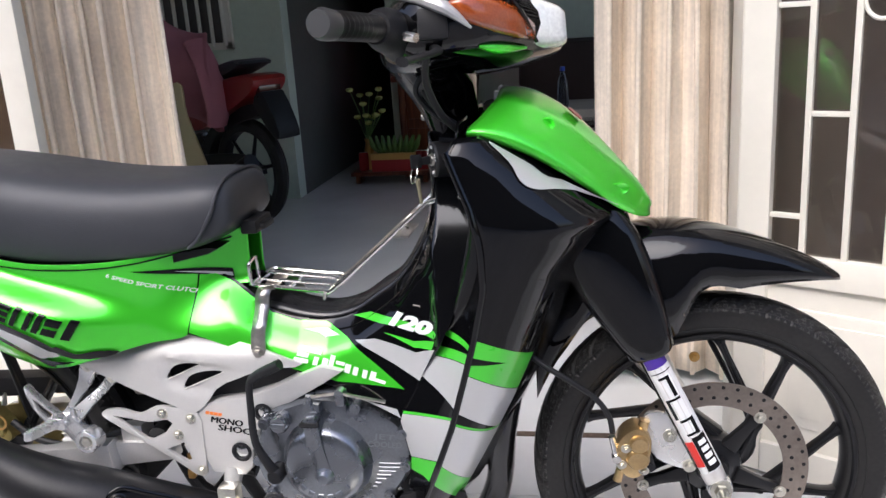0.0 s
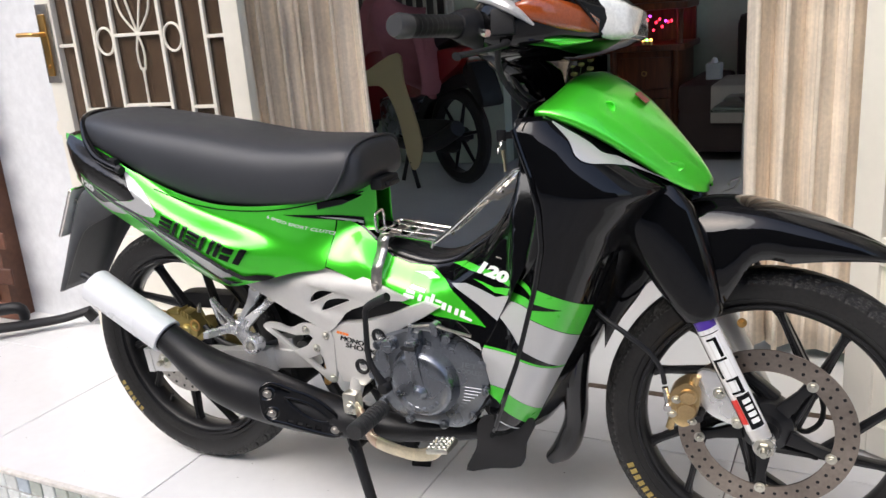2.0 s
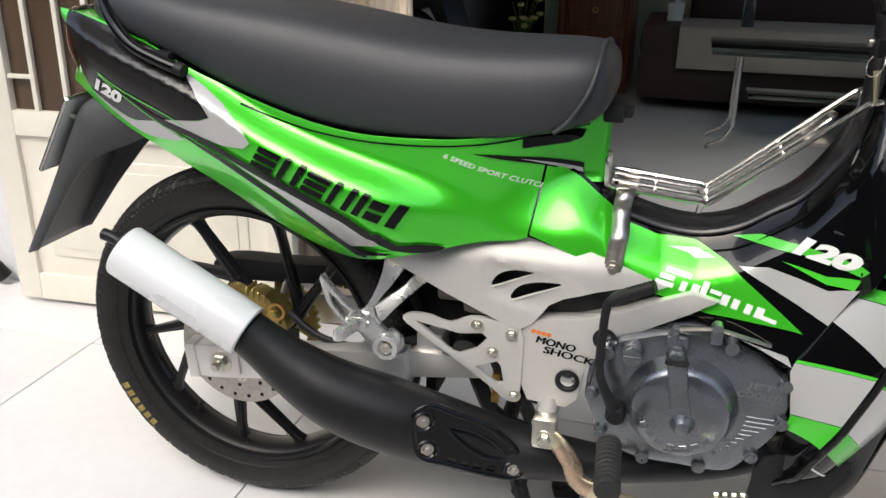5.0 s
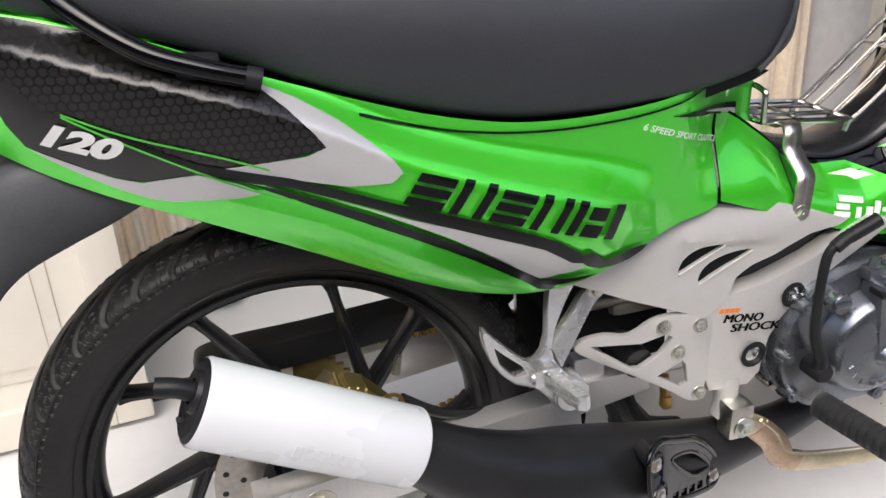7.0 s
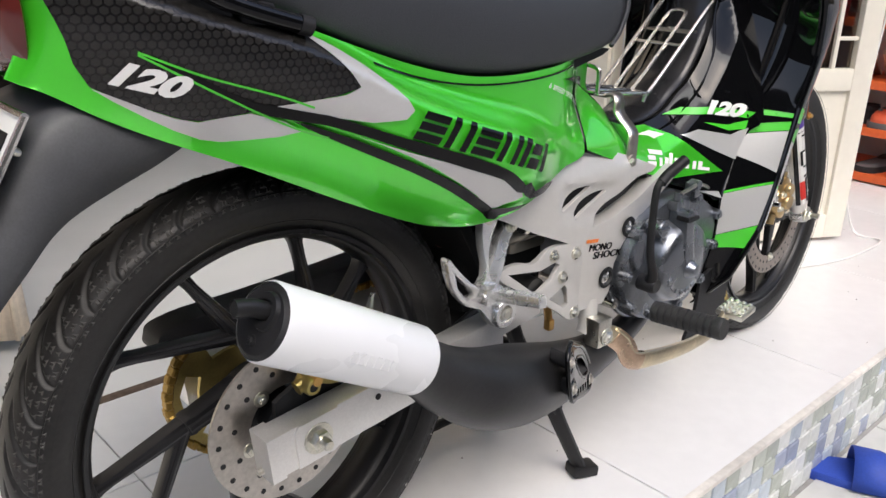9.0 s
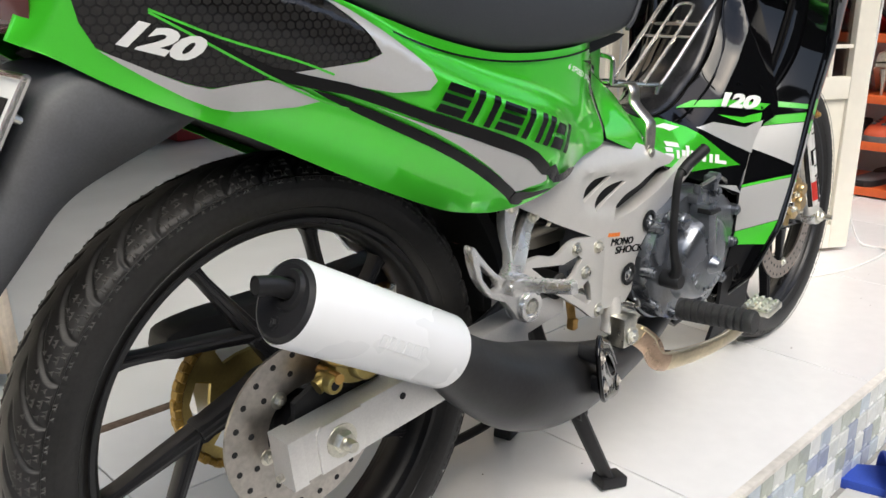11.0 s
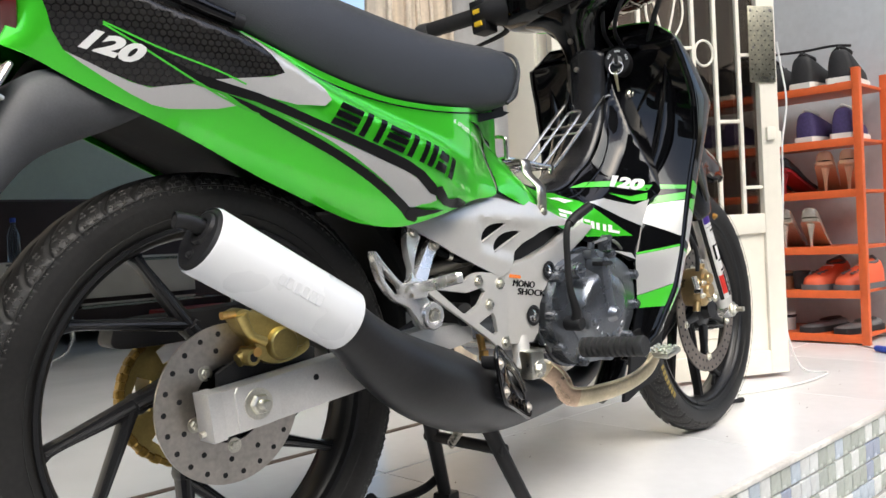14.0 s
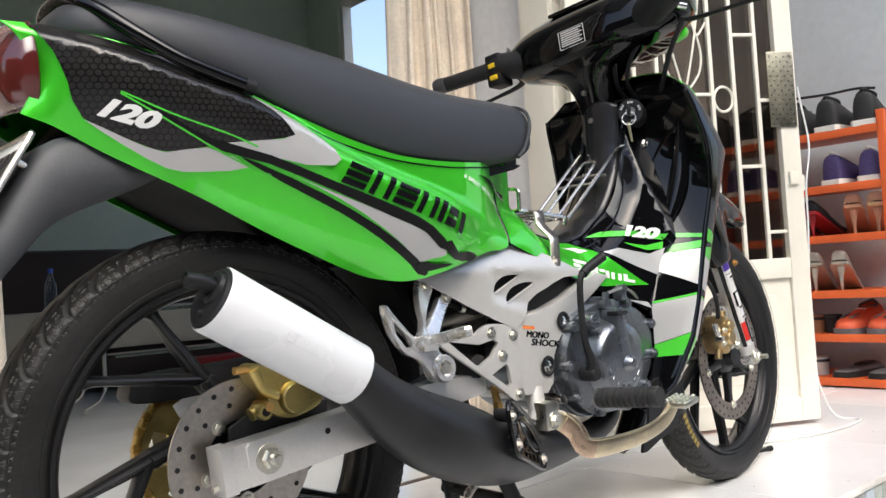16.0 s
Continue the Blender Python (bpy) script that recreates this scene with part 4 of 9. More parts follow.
part("cap_bolt", moved(bolt(0.0, -0.004, -0.020, 0.004, 0.004), place), PLASTIC, sil)
for k in range(6):
    ghost = moved(box(k * 0.011, 0.008 + k * 0.011, -0.0003, 0.0003, -0.006, 0.006, 0.0005, 1), Matrix.Translation(m0 + along * 0.115) @ turn @ Matrix.Rotation(radians(90), 4, "Z") @ Matrix.Translation((-0.033, R * 0.999, 0)))
    part("pressed_mark", moved(ghost, Matrix.Translation(m0) @ Matrix.Rotation(radians(188), 4, along) @ Matrix.Translation(-m0)), MUFFLER, sil)
chamber_line = [(0.108, -0.180, 0.389), (0.134, -0.175, 0.366), (0.175, -0.170, 0.334), (0.235, -0.163, 0.298), (0.305, -0.147, 0.269), (0.385, -0.125, 0.240), (0.46, -0.107, 0.220), (0.55, -0.092, 0.208), (0.66, -0.07, 0.202), (0.80, -0.03, 0.215), (0.86, 0.0, 0.26)]
chamber_radii = (0.031, 0.034, 0.0405, 0.050, 0.0545, 0.051, 0.0435, 0.033, 0.024, 0.021, 0.021)
part("expansion_chamber", tube(chamber_line, chamber_radii, 40, 6), CHAMBER, bike, "satin black expansion chamber", sharp=180)


def shield_y(x, z):
    """The flat face of the heat shield, leaning in towards the front."""
    return -0.4445 + 0.558 * x + 0.151 * z


def faced(bm, proud=0.0):
    for v in bm.verts:
        v.co.y += shield_y(v.co.x, v.co.z) - proud
    return bm


guard_line = [(p.x, p.y) for p in curve_through([(0.363, 0.306), (0.372, 0.316), (0.386, 0.317), (0.416, 0.300), (0.453, 0.279), (0.483, 0.249), (0.503, 0.220), (0.505, 0.204), (0.490, 0.196), (0.449, 0.211), (0.405, 0.231), (0.375, 0.244), (0.365, 0.268)], 3, True)]
window_line = [(p.x, p.y) for p in curve_through([(0.404, 0.285), (0.440, 0.272), (0.467, 0.249), (0.482, 0.227), (0.455, 0.232), (0.428, 0.253)], 3, True)]
slot_at = [(0.412 + 0.0165 * k, 0.2345 - 0.0062 * k) for k in range(4)]
slot_holes = [[(x - 0.0055, z + 0.0062), (x + 0.0055, z + 0.0022), (x + 0.0045, z - 0.0062), (x - 0.0065, z - 0.0022)] for x, z in slot_at]
shield_ob = part("heat_shield", faced(plate(guard_line, -0.003, 0.003, [window_line] + slot_holes, 0.0012)), BLACK, bike, "glossy black heat shield with slots", sharp=40)
part("shield_rim", faced(tube([(x, -0.001, z) for x, z in guard_line + guard_line[:1]], 0.0042, 10, cap=False)), BLACK, shield_ob, sharp=180)
part("window_rim", faced(tube([(x, -0.001, z) for x, z in window_line + window_line[:1]], 0.0032, 8, cap=False)), BLACK, shield_ob, sharp=180)
for x, z in ((0.374, 0.297), (0.381, 0.256), (0.491, 0.209)):
    part("shield_spacer", faced(lathe([(0.0, 0.003), (0.010, 0.003), (0.009, 0.03), (0, 0.03)], 16, centre=(x, 0, z))), PLASTIC, shield_ob)
    part("bolt_dish", faced(lathe([(0.0105, -0.003), (0.013, -0.005), (0.0145, -0.003), (0.0135, 0.001)], 24, centre=(x, 0, z))), BLACK, shield_ob)
    part("shield_bolt", moved(bolt(0, 0, 0, 0.006, 0.004), Matrix.Translation((x, shield_y(x, z) - 0.0035, z)) @ Matrix.Rotation(radians(24), 4, "Z")), STEEL, shield_ob)

# engine
crank = curve_through([(0.599, 0.396), (0.614, 0.420), (0.646, 0.432), (0.669, 0.440), (0.71, 0.446), (0.757, 0.435), (0.798, 0.420), (0.826, 0.394), (0.834, 0.361), (0.826, 0.320), (0.797, 0.278), (0.768, 0.250), (0.706, 0.248), (0.650, 0.250), (0.612, 0.270), (0.585, 0.312), (0.584, 0.361)], 5, True)
engine = part("engine_case", plate(crank, -0.125, 0.12, bevel=0.014), ENGINE, bike, "grey painted two-stroke engine case")
flange = [(0.705 + (x - 0.705) * 1.035, 0.352 + (z - 0.352) * 1.035) for x, z in ((p.x, p.y) for p in crank)]
part("case_flange", plate(flange, -0.098, -0.088, bevel=0.002), ENGINE, engine)
clutch = (0.702, 0, 0.343)
part("clutch_cover", lathe([(0, -0.158), (0.012, -0.1575), (0.040, -0.155), (0.056, -0.153), (0.062, -0.149), (0.066, -0.140), (0.071, -0.128), (0.074, -0.12)], 56, centre=clutch), ENGINE, engine, "round domed clutch cover")
part("cover_boss", lathe([(0, -0.172), (0.008, -0.170), (0.013, -0.163), (0.017, -0.154)], 24, centre=(0.706, 0, 0.334)), ENGINE, engine)
part("lever_rib", plate(curve_through([(0.679, 0.424), (0.690, 0.430), (0.702, 0.424), (0.709, 0.38), (0.718, 0.336), (0.706, 0.323), (0.693, 0.334), (0.684, 0.38)], 4, True), -0.1595, -0.125, bevel=0.005), ENGINE, engine, "raised lever housing on the cover")
part("lever_clamp", join(box(0.677, 0.703, -0.163, -0.14, 0.416, 0.424, 0.002), tube([(0.676, -0.16, 0.420), (0.705, -0.16, 0.420)], 0.0035, 8)), PLASTIC, engine)
part("clutch_arm", join(box(0.676, 0.702, -0.140, -0.122, 0.428, 0.444, 0.003), tube([(0.684, -0.134, 0.444), (0.686, -0.134, 0.456)], 0.006, 12)), ENGINE, engine, "grey clutch release arm")
part("cable_bracket", join(box(0.727, 0.742, -0.138, -0.118, 0.440, 0.463, 0.003), lathe([(0, -0.008), (0.007, -0.008), (0.007, 0.008), (0, 0.008)], 14, centre=(0.7345, -0.132, 0.461))), ENGINE, engine)
part("cable_clamp", tube([(0.690, -0.136, 0.455), (0.712, -0.138, 0.4595), (0.7345, -0.136, 0.461), (0.768, -0.130, 0.452), (0.80, -0.118, 0.440)], 0.0028, 8, 4), STEEL, engine, "thin clutch cable")
for k in range(10):
    z = 0.278 + 0.0068 * k
    x0 = 0.705 + math.sqrt(max(0.0, 0.079 ** 2 - (z - 0.343) ** 2))
    part("case_fin", box(x0, 0.826 - 0.008 * (9 - k) * (k < 9), -0.1266, -0.122, z - 0.0021, z + 0.0021, 0.0006, 1), ENGINE, engine)
part("case_words", moved(join(lettered("JET", (0.780, 0.382), (0.812, 0.380), 0.009, 0.1, 0.02), lettered("COOLED", (0.768, 0.369), (0.822, 0.367), 0.009, 0.1, 0.02)), Matrix.Translation((0, -0.1262, 0))), mat("worn_engine_paint", (0.24, 0.26, 0.28), 0.3, metal=0.6), engine, "raised words on the case")
ring_marks = []
for k in range(7):
    a = radians(205 + 19 * k)
    ring_marks.append(moved(box(-0.005, 0.005, -0.0012, 0.0012, -0.004, 0.004, 0.0008, 1), Matrix.Translation((clutch[0] + 0.047 * math.cos(a), -0.1545, clutch[2] + 0.047 * math.sin(a))) @ Matrix.Rotation(-a + radians(90), 4, "Y")))
part("cover_mark", join(*ring_marks), ENGINE, engine, "raised bars round the cover")
part("oil_filler", lathe([(0, -0.148), (0.012, -0.148), (0.0145, -0.144), (0.0145, -0.12)], 24, centre=(0.636, 0, 0.411)), ENGINE, engine, "ribbed oil filler cap")
part("filler_grip", box(0.625, 0.647, -0.151, -0.146, 0.4075, 0.4145, 0.002), ENGINE, engine)
for x, z in ((0.604, 0.404), (0.755, 0.434), (0.824, 0.392), (0.826, 0.338), (0.797, 0.284), (0.735, 0.256), (0.662, 0.256), (0.604, 0.284), (0.588, 0.34)):
    part("case_screw", join(lathe([(0, -0.132), (0.0085, -0.131), (0.010, -0.11)], 16, centre=(x, 0, z)), lathe([(0, -0.134), (0.005, -0.134), (0.005, -0.13)], 12, centre=(x, 0, z))), ENGINE, engine)
cyl = [plate(curve_through([(0.70, 0.455), (0.72, 0.46), (0.84, 0.43), (0.86, 0.40), (0.85, 0.33), (0.83, 0.32)], 3, True), -0.075, 0.075, bevel=0.004)]
cyl += [box(0.80 + 0.012 * k, 0.804 + 0.012 * k, -0.08, 0.08, 0.30, 0.43, 0.001, 1) for k in range(8)]
part("cylinder_fins", join(*cyl), mat("black_cylinder", (0.015, 0.015, 0.015), 0.5, grain=0.2, fine=200), engine, "black finned cylinder")
part("engine_mount", plate([(0.81, 0.335), (0.845, 0.37), (0.855, 0.33), (0.85, 0.26), (0.82, 0.245), (0.80, 0.28)], -0.085, 0.085, bevel=0.004), PLASTIC, engine)
part("mount_bolt", bolt(0.835, -0.088, 0.285, 0.010, 0.010), ZINC, engine)

# silver frame side plate
def frame_side(s):
    y = lambda v: s * v
    main = [(0.488, 0.422), (0.515, 0.431), (0.56, 0.437), (0.62, 0.456), (0.668, 0.480), (0.70, 0.492), (0.735, 0.485), (0.70, 0.462), (0.64, 0.428), (0.612, 0.408), (0.588, 0.382), (0.575, 0.36), (0.568, 0.315), (0.553, 0.300), (0.498, 0.303), (0.485, 0.335), (0.483, 0.40)]
    root = part("frame_plate", plate(main, min(s * 0.080, s * 0.108), max(s * 0.080, s * 0.108), bevel=0.005), SILVER_PAINT, bike, "silver painted frame side plate")
    tri = curve_through([(0.318, 0.403), (0.328, 0.414), (0.356, 0.415), (0.385, 0.408), (0.415, 0.421), (0.446, 0.421), (0.487, 0.411), (0.490, 0.36), (0.487, 0.305), (0.470, 0.300), (0.445, 0.318), (0.40, 0.348), (0.35, 0.380)], 3, True)
    hole1 = [(0.338, 0.403), (0.40, 0.393), (0.432, 0.398), (0.440, 0.392), (0.425, 0.374), (0.400, 0.362), (0.39, 0.364)]
    hole2 = [(0.424, 0.345), (0.455, 0.358), (0.460, 0.352), (0.465, 0.327), (0.456, 0.324)]
    tri_ob = part("frame_bracket", plate(tri, min(s * 0.103, s * 0.111), max(s * 0.103, s * 0.111), [hole1, hole2], 0.002), SILVER_PAINT, bike, "silver cut-out frame bracket")
    if s < 0:
        for x, z in ((0.426, 0.409), (0.474, 0.402), (0.448, 0.372), (0.481, 0.309)):
            part("bracket_bolt", bolt(x, -0.111, z, 0.0062, 0.006), ZINC, tri_ob)
        for x, z, r in ((0.553, 0.344, 0.015), (0.598, 0.414, 0.014)):
            part("plug_ring", lathe([(r, -0.1085), (r + 0.002, -0.1105), (r - 0.003, -0.112), (r - 0.005, -0.1085)], 28, centre=(x, 0, z)), PLASTIC, root, "dark rubber plug ring")
            part("plug_cap", lathe([(0, -0.1112), (r - 0.009, -0.1112), (r - 0.004, -0.1092), (r - 0.004, -0.107)], 6, centre=(x, 0, z)), CHROME, root, "bright hexagon plug")
        words = [moved(lettered(w, (a[0] + 0.0005 * k, a[1]), (b[0] + 0.0005 * k, b[1]), 0.0105, 0.12), Matrix.Translation((0, -0.1088 - 0.0001 * k, 0))) for w, a, b in (("MONO", (0.505, 0.3955), (0.5585, 0.388)), ("SHOCK", (0.516, 0.3815), (0.584, 0.372))) for k in range(4)]
        part("frame_words", join(*words), BLACK_VINYL, root, "black printed words")
        part("frame_mark", moved(join(*[plate([(0.499 + 0.007 * k, 0.4095 - 0.001 * k), (0.505 + 0.007 * k, 0.4085 - 0.001 * k), (0.507 + 0.007 * k, 0.4135 - 0.001 * k), (0.501 + 0.007 * k, 0.4145 - 0.001 * k)], 0, 0.0004) for k in range(4)]), Matrix.Translation((0, -0.1090, 0))), ORANGE_PRINT, root, "orange printed bars")


frame_side(-1)
frame_side(1)
DULL_BLACK = mat("dull_black_plastic", (0.008, 0.008, 0.008), 0.6, spec=0.12, grain=0.2, fine=200)
# dark block added to close off the bright open space behind the frame
part("air_box", box(0.335, 0.47, -0.055, 0.055, 0.44, 0.54, 0.015), DULL_BLACK, bike, "added black block filling the space behind the frame")
part("fuel_hose", tube([(0.35, -0.075, 0.475), (0.38, -0.088, 0.452), (0.42, -0.088, 0.442), (0.455, -0.08, 0.45)], 0.0055, 10, 6), DULL_BLACK, bike, "black fuel hose")
part("hose_clip", tube([(0.385, -0.088, 0.4505), (0.392, -0.0885, 0.4485)], 0.0072, 12), ZINC, bike)
part("frame_spine", tube([(0.30, 0, 0.50), (0.55, 0, 0.48), (0.75, 0, 0.50), (0.95, 0, 0.70), (1.02, 0, 0.83)], 0.032, 16, 5), PLASTIC, bike, "black main frame tube")
part("subframe_tube", join(*[tube([(0.42, s * 0.08, 0.46), (0.2, s * 0.085, 0.56), (-0.12, s * 0.075, 0.70)], 0.012, 12, 4) for s in (-1, 1)]), PLASTIC, bike, "black seat rails")
part("shock_absorber", join(tube([(0.36, 0, 0.355), (0.30, 0, 0.56)], 0.018, 14), *[lathe([(0.026, -0.005), (0.032, 0), (0.026, 0.005), (0.022, 0)], 24, True, (0.355 - 0.0055 * k, 0, 0.38 + 0.019 * k), "z") for k in range(9)]), mat("red_spring", (0.09, 0.008, 0.008), 0.45), bike, "single shock absorber with red spring")
part("carburettor", join(box(0.39, 0.47, -0.062, 0.05, 0.40, 0.47, 0.012), tube([(0.36, -0.06, 0.43), (0.42, -0.075, 0.44), (0.46, -0.07, 0.445)], 0.011, 12, 4), lathe([(0, -0.085), (0.014, -0.085), (0.014, -0.05)], 16, centre=(0.425, 0, 0.446))), mat("dull_alloy", (0.3, 0.28, 0.24), 0.4, metal=0.8, stain=0.3, fine=100), bike, "dull alloy carburettor")
part("oil_pump_fitting", join(box(0.445, 0.457, -0.097, -0.085, 0.283, 0.300, 0.003), tube([(0.45, -0.09, 0.30), (0.45, -0.085, 0.325)], 0.006, 10)), BRASS, bike, "brass hose fitting")
# second added dark block, for the shaded gap behind the bracket
part("engine_cradle", box(0.315, 0.475, -0.05, 0.05, 0.33, 0.45, 0.012), DULL_BLACK, bike, "added black block darkening the gap behind the bracket")
part("battery_box", box(0.20, 0.33, -0.07, 0.07, 0.52, 0.60, 0.012), DULL_BLACK, bike, "black inner fender and battery box")
part("inner_fender", plate(curve_through([(REAR.x + 0.315 * math.cos(radians(a)), REAR.z + 0.315 * math.sin(radians(a))) for a in range(-10, 76, 8)] + [(REAR.x + 0.33 * math.cos(radians(a)), REAR.z + 0.33 * math.sin(radians(a))) for a in range(75, -11, -8)], 2, True), -0.070, 0.070), DULL_BLACK, bike, "black inner mudguard")

# green side panels, both sides


def decal(name, shape, material, root, width=side_width, proud=0.0012, side=-1, step=0.012, label="", smooth=2):
    line = curve_through([(*p, 0) for p in shape], smooth, True) if smooth > 1 else [Vector((*p, 0)) for p in shape]
    ob = part(name, onto(sheet([(p.x, p.y) for p in line], step=step), width, proud, side), material, root, label, sharp=180)
    me, e = ob.data, 0.002
    if sum(p.normal.y * p.area for p in me.polygons) * side < 0:
        me.flip_normals()
    lay = []
    for v in me.vertices:
        x, z = v.co.x, v.co.z
        lay.append(Vector((-(width(x + e, z) - width(x - e, z)) / (2 * e), side, -(width(x, z + e) - width(x, z - e)) / (2 * e))).normalized())
    me.normals_split_custom_set_from_vertices(lay)
    return ob


def print_on(name, bm, material, root, width=side_width, proud=0.0022, side=-1, label=""):
    return part(name, onto(bm, width, proud, side), material, root, label)


def skin_between(pairs, width, side, n=24):
    """An even skin between an upper and a lower line of the side view, laid on the body."""
    high, low = (curve_through([(*pair[k], 0) for pair in pairs], 6) for k in (0, 1))
    bm = bmesh.new()
    rows = []
    for a, b in zip(high, low):
        line = [a.lerp(b, 0.5 - 0.5 * math.cos(math.pi * (k / n) ** 1.1)) for k in range(n + 1)]
        rows.append([bm.verts.new((p.x, side * width(p.x, p.y), p.y)) for p in line])
    for a, b in zip(rows, rows[1:]):
        for k in range(n):
            bm.faces.new((a[k], a[k + 1], b[k + 1], b[k]))
    return bm


for side in (-1, 1):
    pairs = (((-0.230, 0.801), (-0.218, 0.700)), ((-0.185, 0.797), (-0.190, 0.688)), ((-0.12, 0.785), (-0.150, 0.664)), ((-0.05, 0.765), (-0.105, 0.641)), ((0.014, 0.739), (-0.045, 0.614)), ((0.06, 0.722), (0.0, 0.592)), ((0.108, 0.705), (0.05, 0.567)), ((0.158, 0.689), (0.10, 0.543)), ((0.207, 0.677), (0.16, 0.516)), ((0.256, 0.669), (0.205, 0.501)), ((0.32, 0.666), (0.262, 0.496)), ((0.39, 0.668), (0.335, 0.513)), ((0.44, 0.673), (0.42, 0.532)), ((0.49, 0.680), (0.488, 0.543)), ((0.535, 0.689), (0.520, 0.598)), ((0.574, 0.698), (0.572, 0.606)))
    skin = skin_between(pairs, side_width, side, 30)
    for v in skin.verts:
        # the hollow end that frames the tail light
        v.co.x += 0.024 * math.sin(math.pi * min(1.0, max(0.0, (v.co.z - 0.695) / 0.106))) * (1 - ease(-0.23, -0.17, v.co.x))
    panel = part("side_panel", skin, GREEN, bike, "metallic green tail side panel", sharp=180)
    thicken(panel, 0.0008)
    decal("carbon_film", [(-0.205, 0.797), (-0.17, 0.7945), (-0.12, 0.7835), (-0.05, 0.7635), (0.008, 0.7395), (0.040, 0.712), (0.058, 0.692), (0.066, 0.679), (0.007, 0.669), (-0.035, 0.664), (-0.075, 0.658), (-0.105, 0.666), (-0.161, 0.693), (-0.176, 0.732), (-0.188, 0.765)], CARBON, panel, side=side, proud=0.0026, step=0.008, label="dark hexagon-patterned film")
    decal("silver_flash", [(-0.16, 0.6915), (-0.118, 0.671), (-0.079, 0.657), (-0.036, 0.6625), (0.014, 0.641), (-0.039, 0.636), (-0.075, 0.640), (-0.12, 0.664)], SILVER_VINYL, panel, side=side, proud=0.0032, step=0.008)
    decal("silver_flash", [(0.006, 0.7395), (0.050, 0.717), (0.080, 0.698), (0.103, 0.679), (0.119, 0.664), (0.1265, 0.652), (0.117, 0.644), (0.081, 0.644), (0.02, 0.657), (-0.028, 0.6665), (0.007, 0.670), (0.050, 0.674), (0.066, 0.680), (0.057, 0.693), (0.040, 0.712), (0.022, 0.728)], SILVER_VINYL, panel, side=side, proud=0.0035, step=0.008, smooth=1)
    decal("black_stripe", [(-0.127, 0.7195), (-0.078, 0.696), (-0.034, 0.673), (0.036, 0.655), (0.118, 0.6245), (0.207, 0.593), (0.266, 0.567), (0.303, 0.538), (0.285, 0.538), (0.254, 0.560), (0.203, 0.580), (0.119, 0.613), (0.036, 0.645), (-0.02, 0.659), (-0.082, 0.693)], BLACK_VINYL, panel, side=side, proud=0.0038, step=0.008)
    for line in ([(-0.128, 0.721), (-0.078, 0.699), (-0.015, 0.678), (0.02, 0.664)], [(-0.128, 0.719), (-0.082, 0.692), (-0.027, 0.661), (0.014, 0.641), (0.04, 0.632)]):
        decal("green_outline", ring_of([(p.x, p.y) for p in curve_through([(*q, 0) for q in line], 4)], 0.0019), GREEN_FLAT, panel, side=side, proud=0.0042, step=0.008, smooth=1)
    decal("silver_stripe", [(0.05, 0.638), (0.127, 0.608), (0.214, 0.577), (0.262, 0.556), (0.283, 0.546), (0.300, 0.529), (0.276, 0.524), (0.255, 0.521), (0.226, 0.544), (0.164, 0.584), (0.096, 0.619)], SILVER_VINYL, panel, side=side, proud=0.0032, step=0.008)
    decal("black_stripe", [(0.001, 0.653), (0.066, 0.628), (0.147, 0.589), (0.217, 0.549), (0.278, 0.505), (0.262, 0.504), (0.247, 0.516), (0.193, 0.552), (0.134, 0.585), (0.053, 0.625)], BLACK_VINYL, panel, side=side, proud=0.0035, step=0.008)
    decal("black_stripe", [(0.292, 0.540), (0.318, 0.522), (0.361, 0.519), (0.385, 0.527), (0.352, 0.533), (0.325, 0.531), (0.303, 0.548)], BLACK_VINYL, panel, side=side, proud=0.0041, step=0.006)
    decal("black_stripe", [(0.258, 0.507), (0.282, 0.508), (0.32, 0.516), (0.285, 0.5165), (0.258, 0.520)], BLACK_VINYL, panel, side=side, proud=0.0044, step=0.006)
    # maker's name as plain slanted bars
    a, b, upv = Vector((0.124, 0.6235)), Vector((0.330, 0.5545)), Vector((0.019, 0.029))
    for u0, u1, bars in ((0.00, 0.155, 3), (0.185, 0.225, 0), (0.285, 0.325, 0), (0.355, 0.505, 3), (0.535, 0.575, 0), (0.635, 0.675, 0), (0.705, 0.750, 0), (0.775, 0.875, 2), (0.915, 0.975, 0)):
        for k in range(max(1, bars)):
            v0, v1 = (0.0, 1.0) if not bars else (k / bars + 0.02, (k + 0.74) / bars + 0.02)
            p0, p1 = a.lerp(b, u0), a.lerp(b, u1)
            decal("name_bar", [tuple(p0 + upv * v0), tuple(p1 + upv * v0), tuple(p1 + upv * v1), tuple(p0 + upv * v1)], BLACK_VINYL, panel, side=side, proud=0.0042, step=0.008, smooth=1)
    if side < 0:
        print_on("number_print", lettered("120", (-0.154, 0.6985), (-0.096, 0.6805), 0.0185, 0.45, 0.08), WHITE_VINYL, panel, proud=0.0048, label="white slanted number")
        print_on("slogan_print", lettered("6 SPEED SPORT CLUTCH", (0.376, 0.6450), (0.501, 0.6006), 0.0062, 0.2, 0.02), WHITE_VINYL, panel, proud=0.0032, label="small white words")
    decal("black_flash", [(0.412, 0.6510), (0.4426, 0.6490), (0.495, 0.6420), (0.546, 0.6315), (0.5475, 0.6150), (0.495, 0.6325)], BLACK_VINYL, panel, side=side, proud=0.0030, step=0.008, smooth=1)
    decal("silver_flash", [(0.470, 0.6425), (0.500, 0.6360), (0.545, 0.6250), (0.546, 0.6185), (0.505, 0.6315)], SILVER_VINYL, panel, side=side, proud=0.0034, step=0.008, smooth=1)
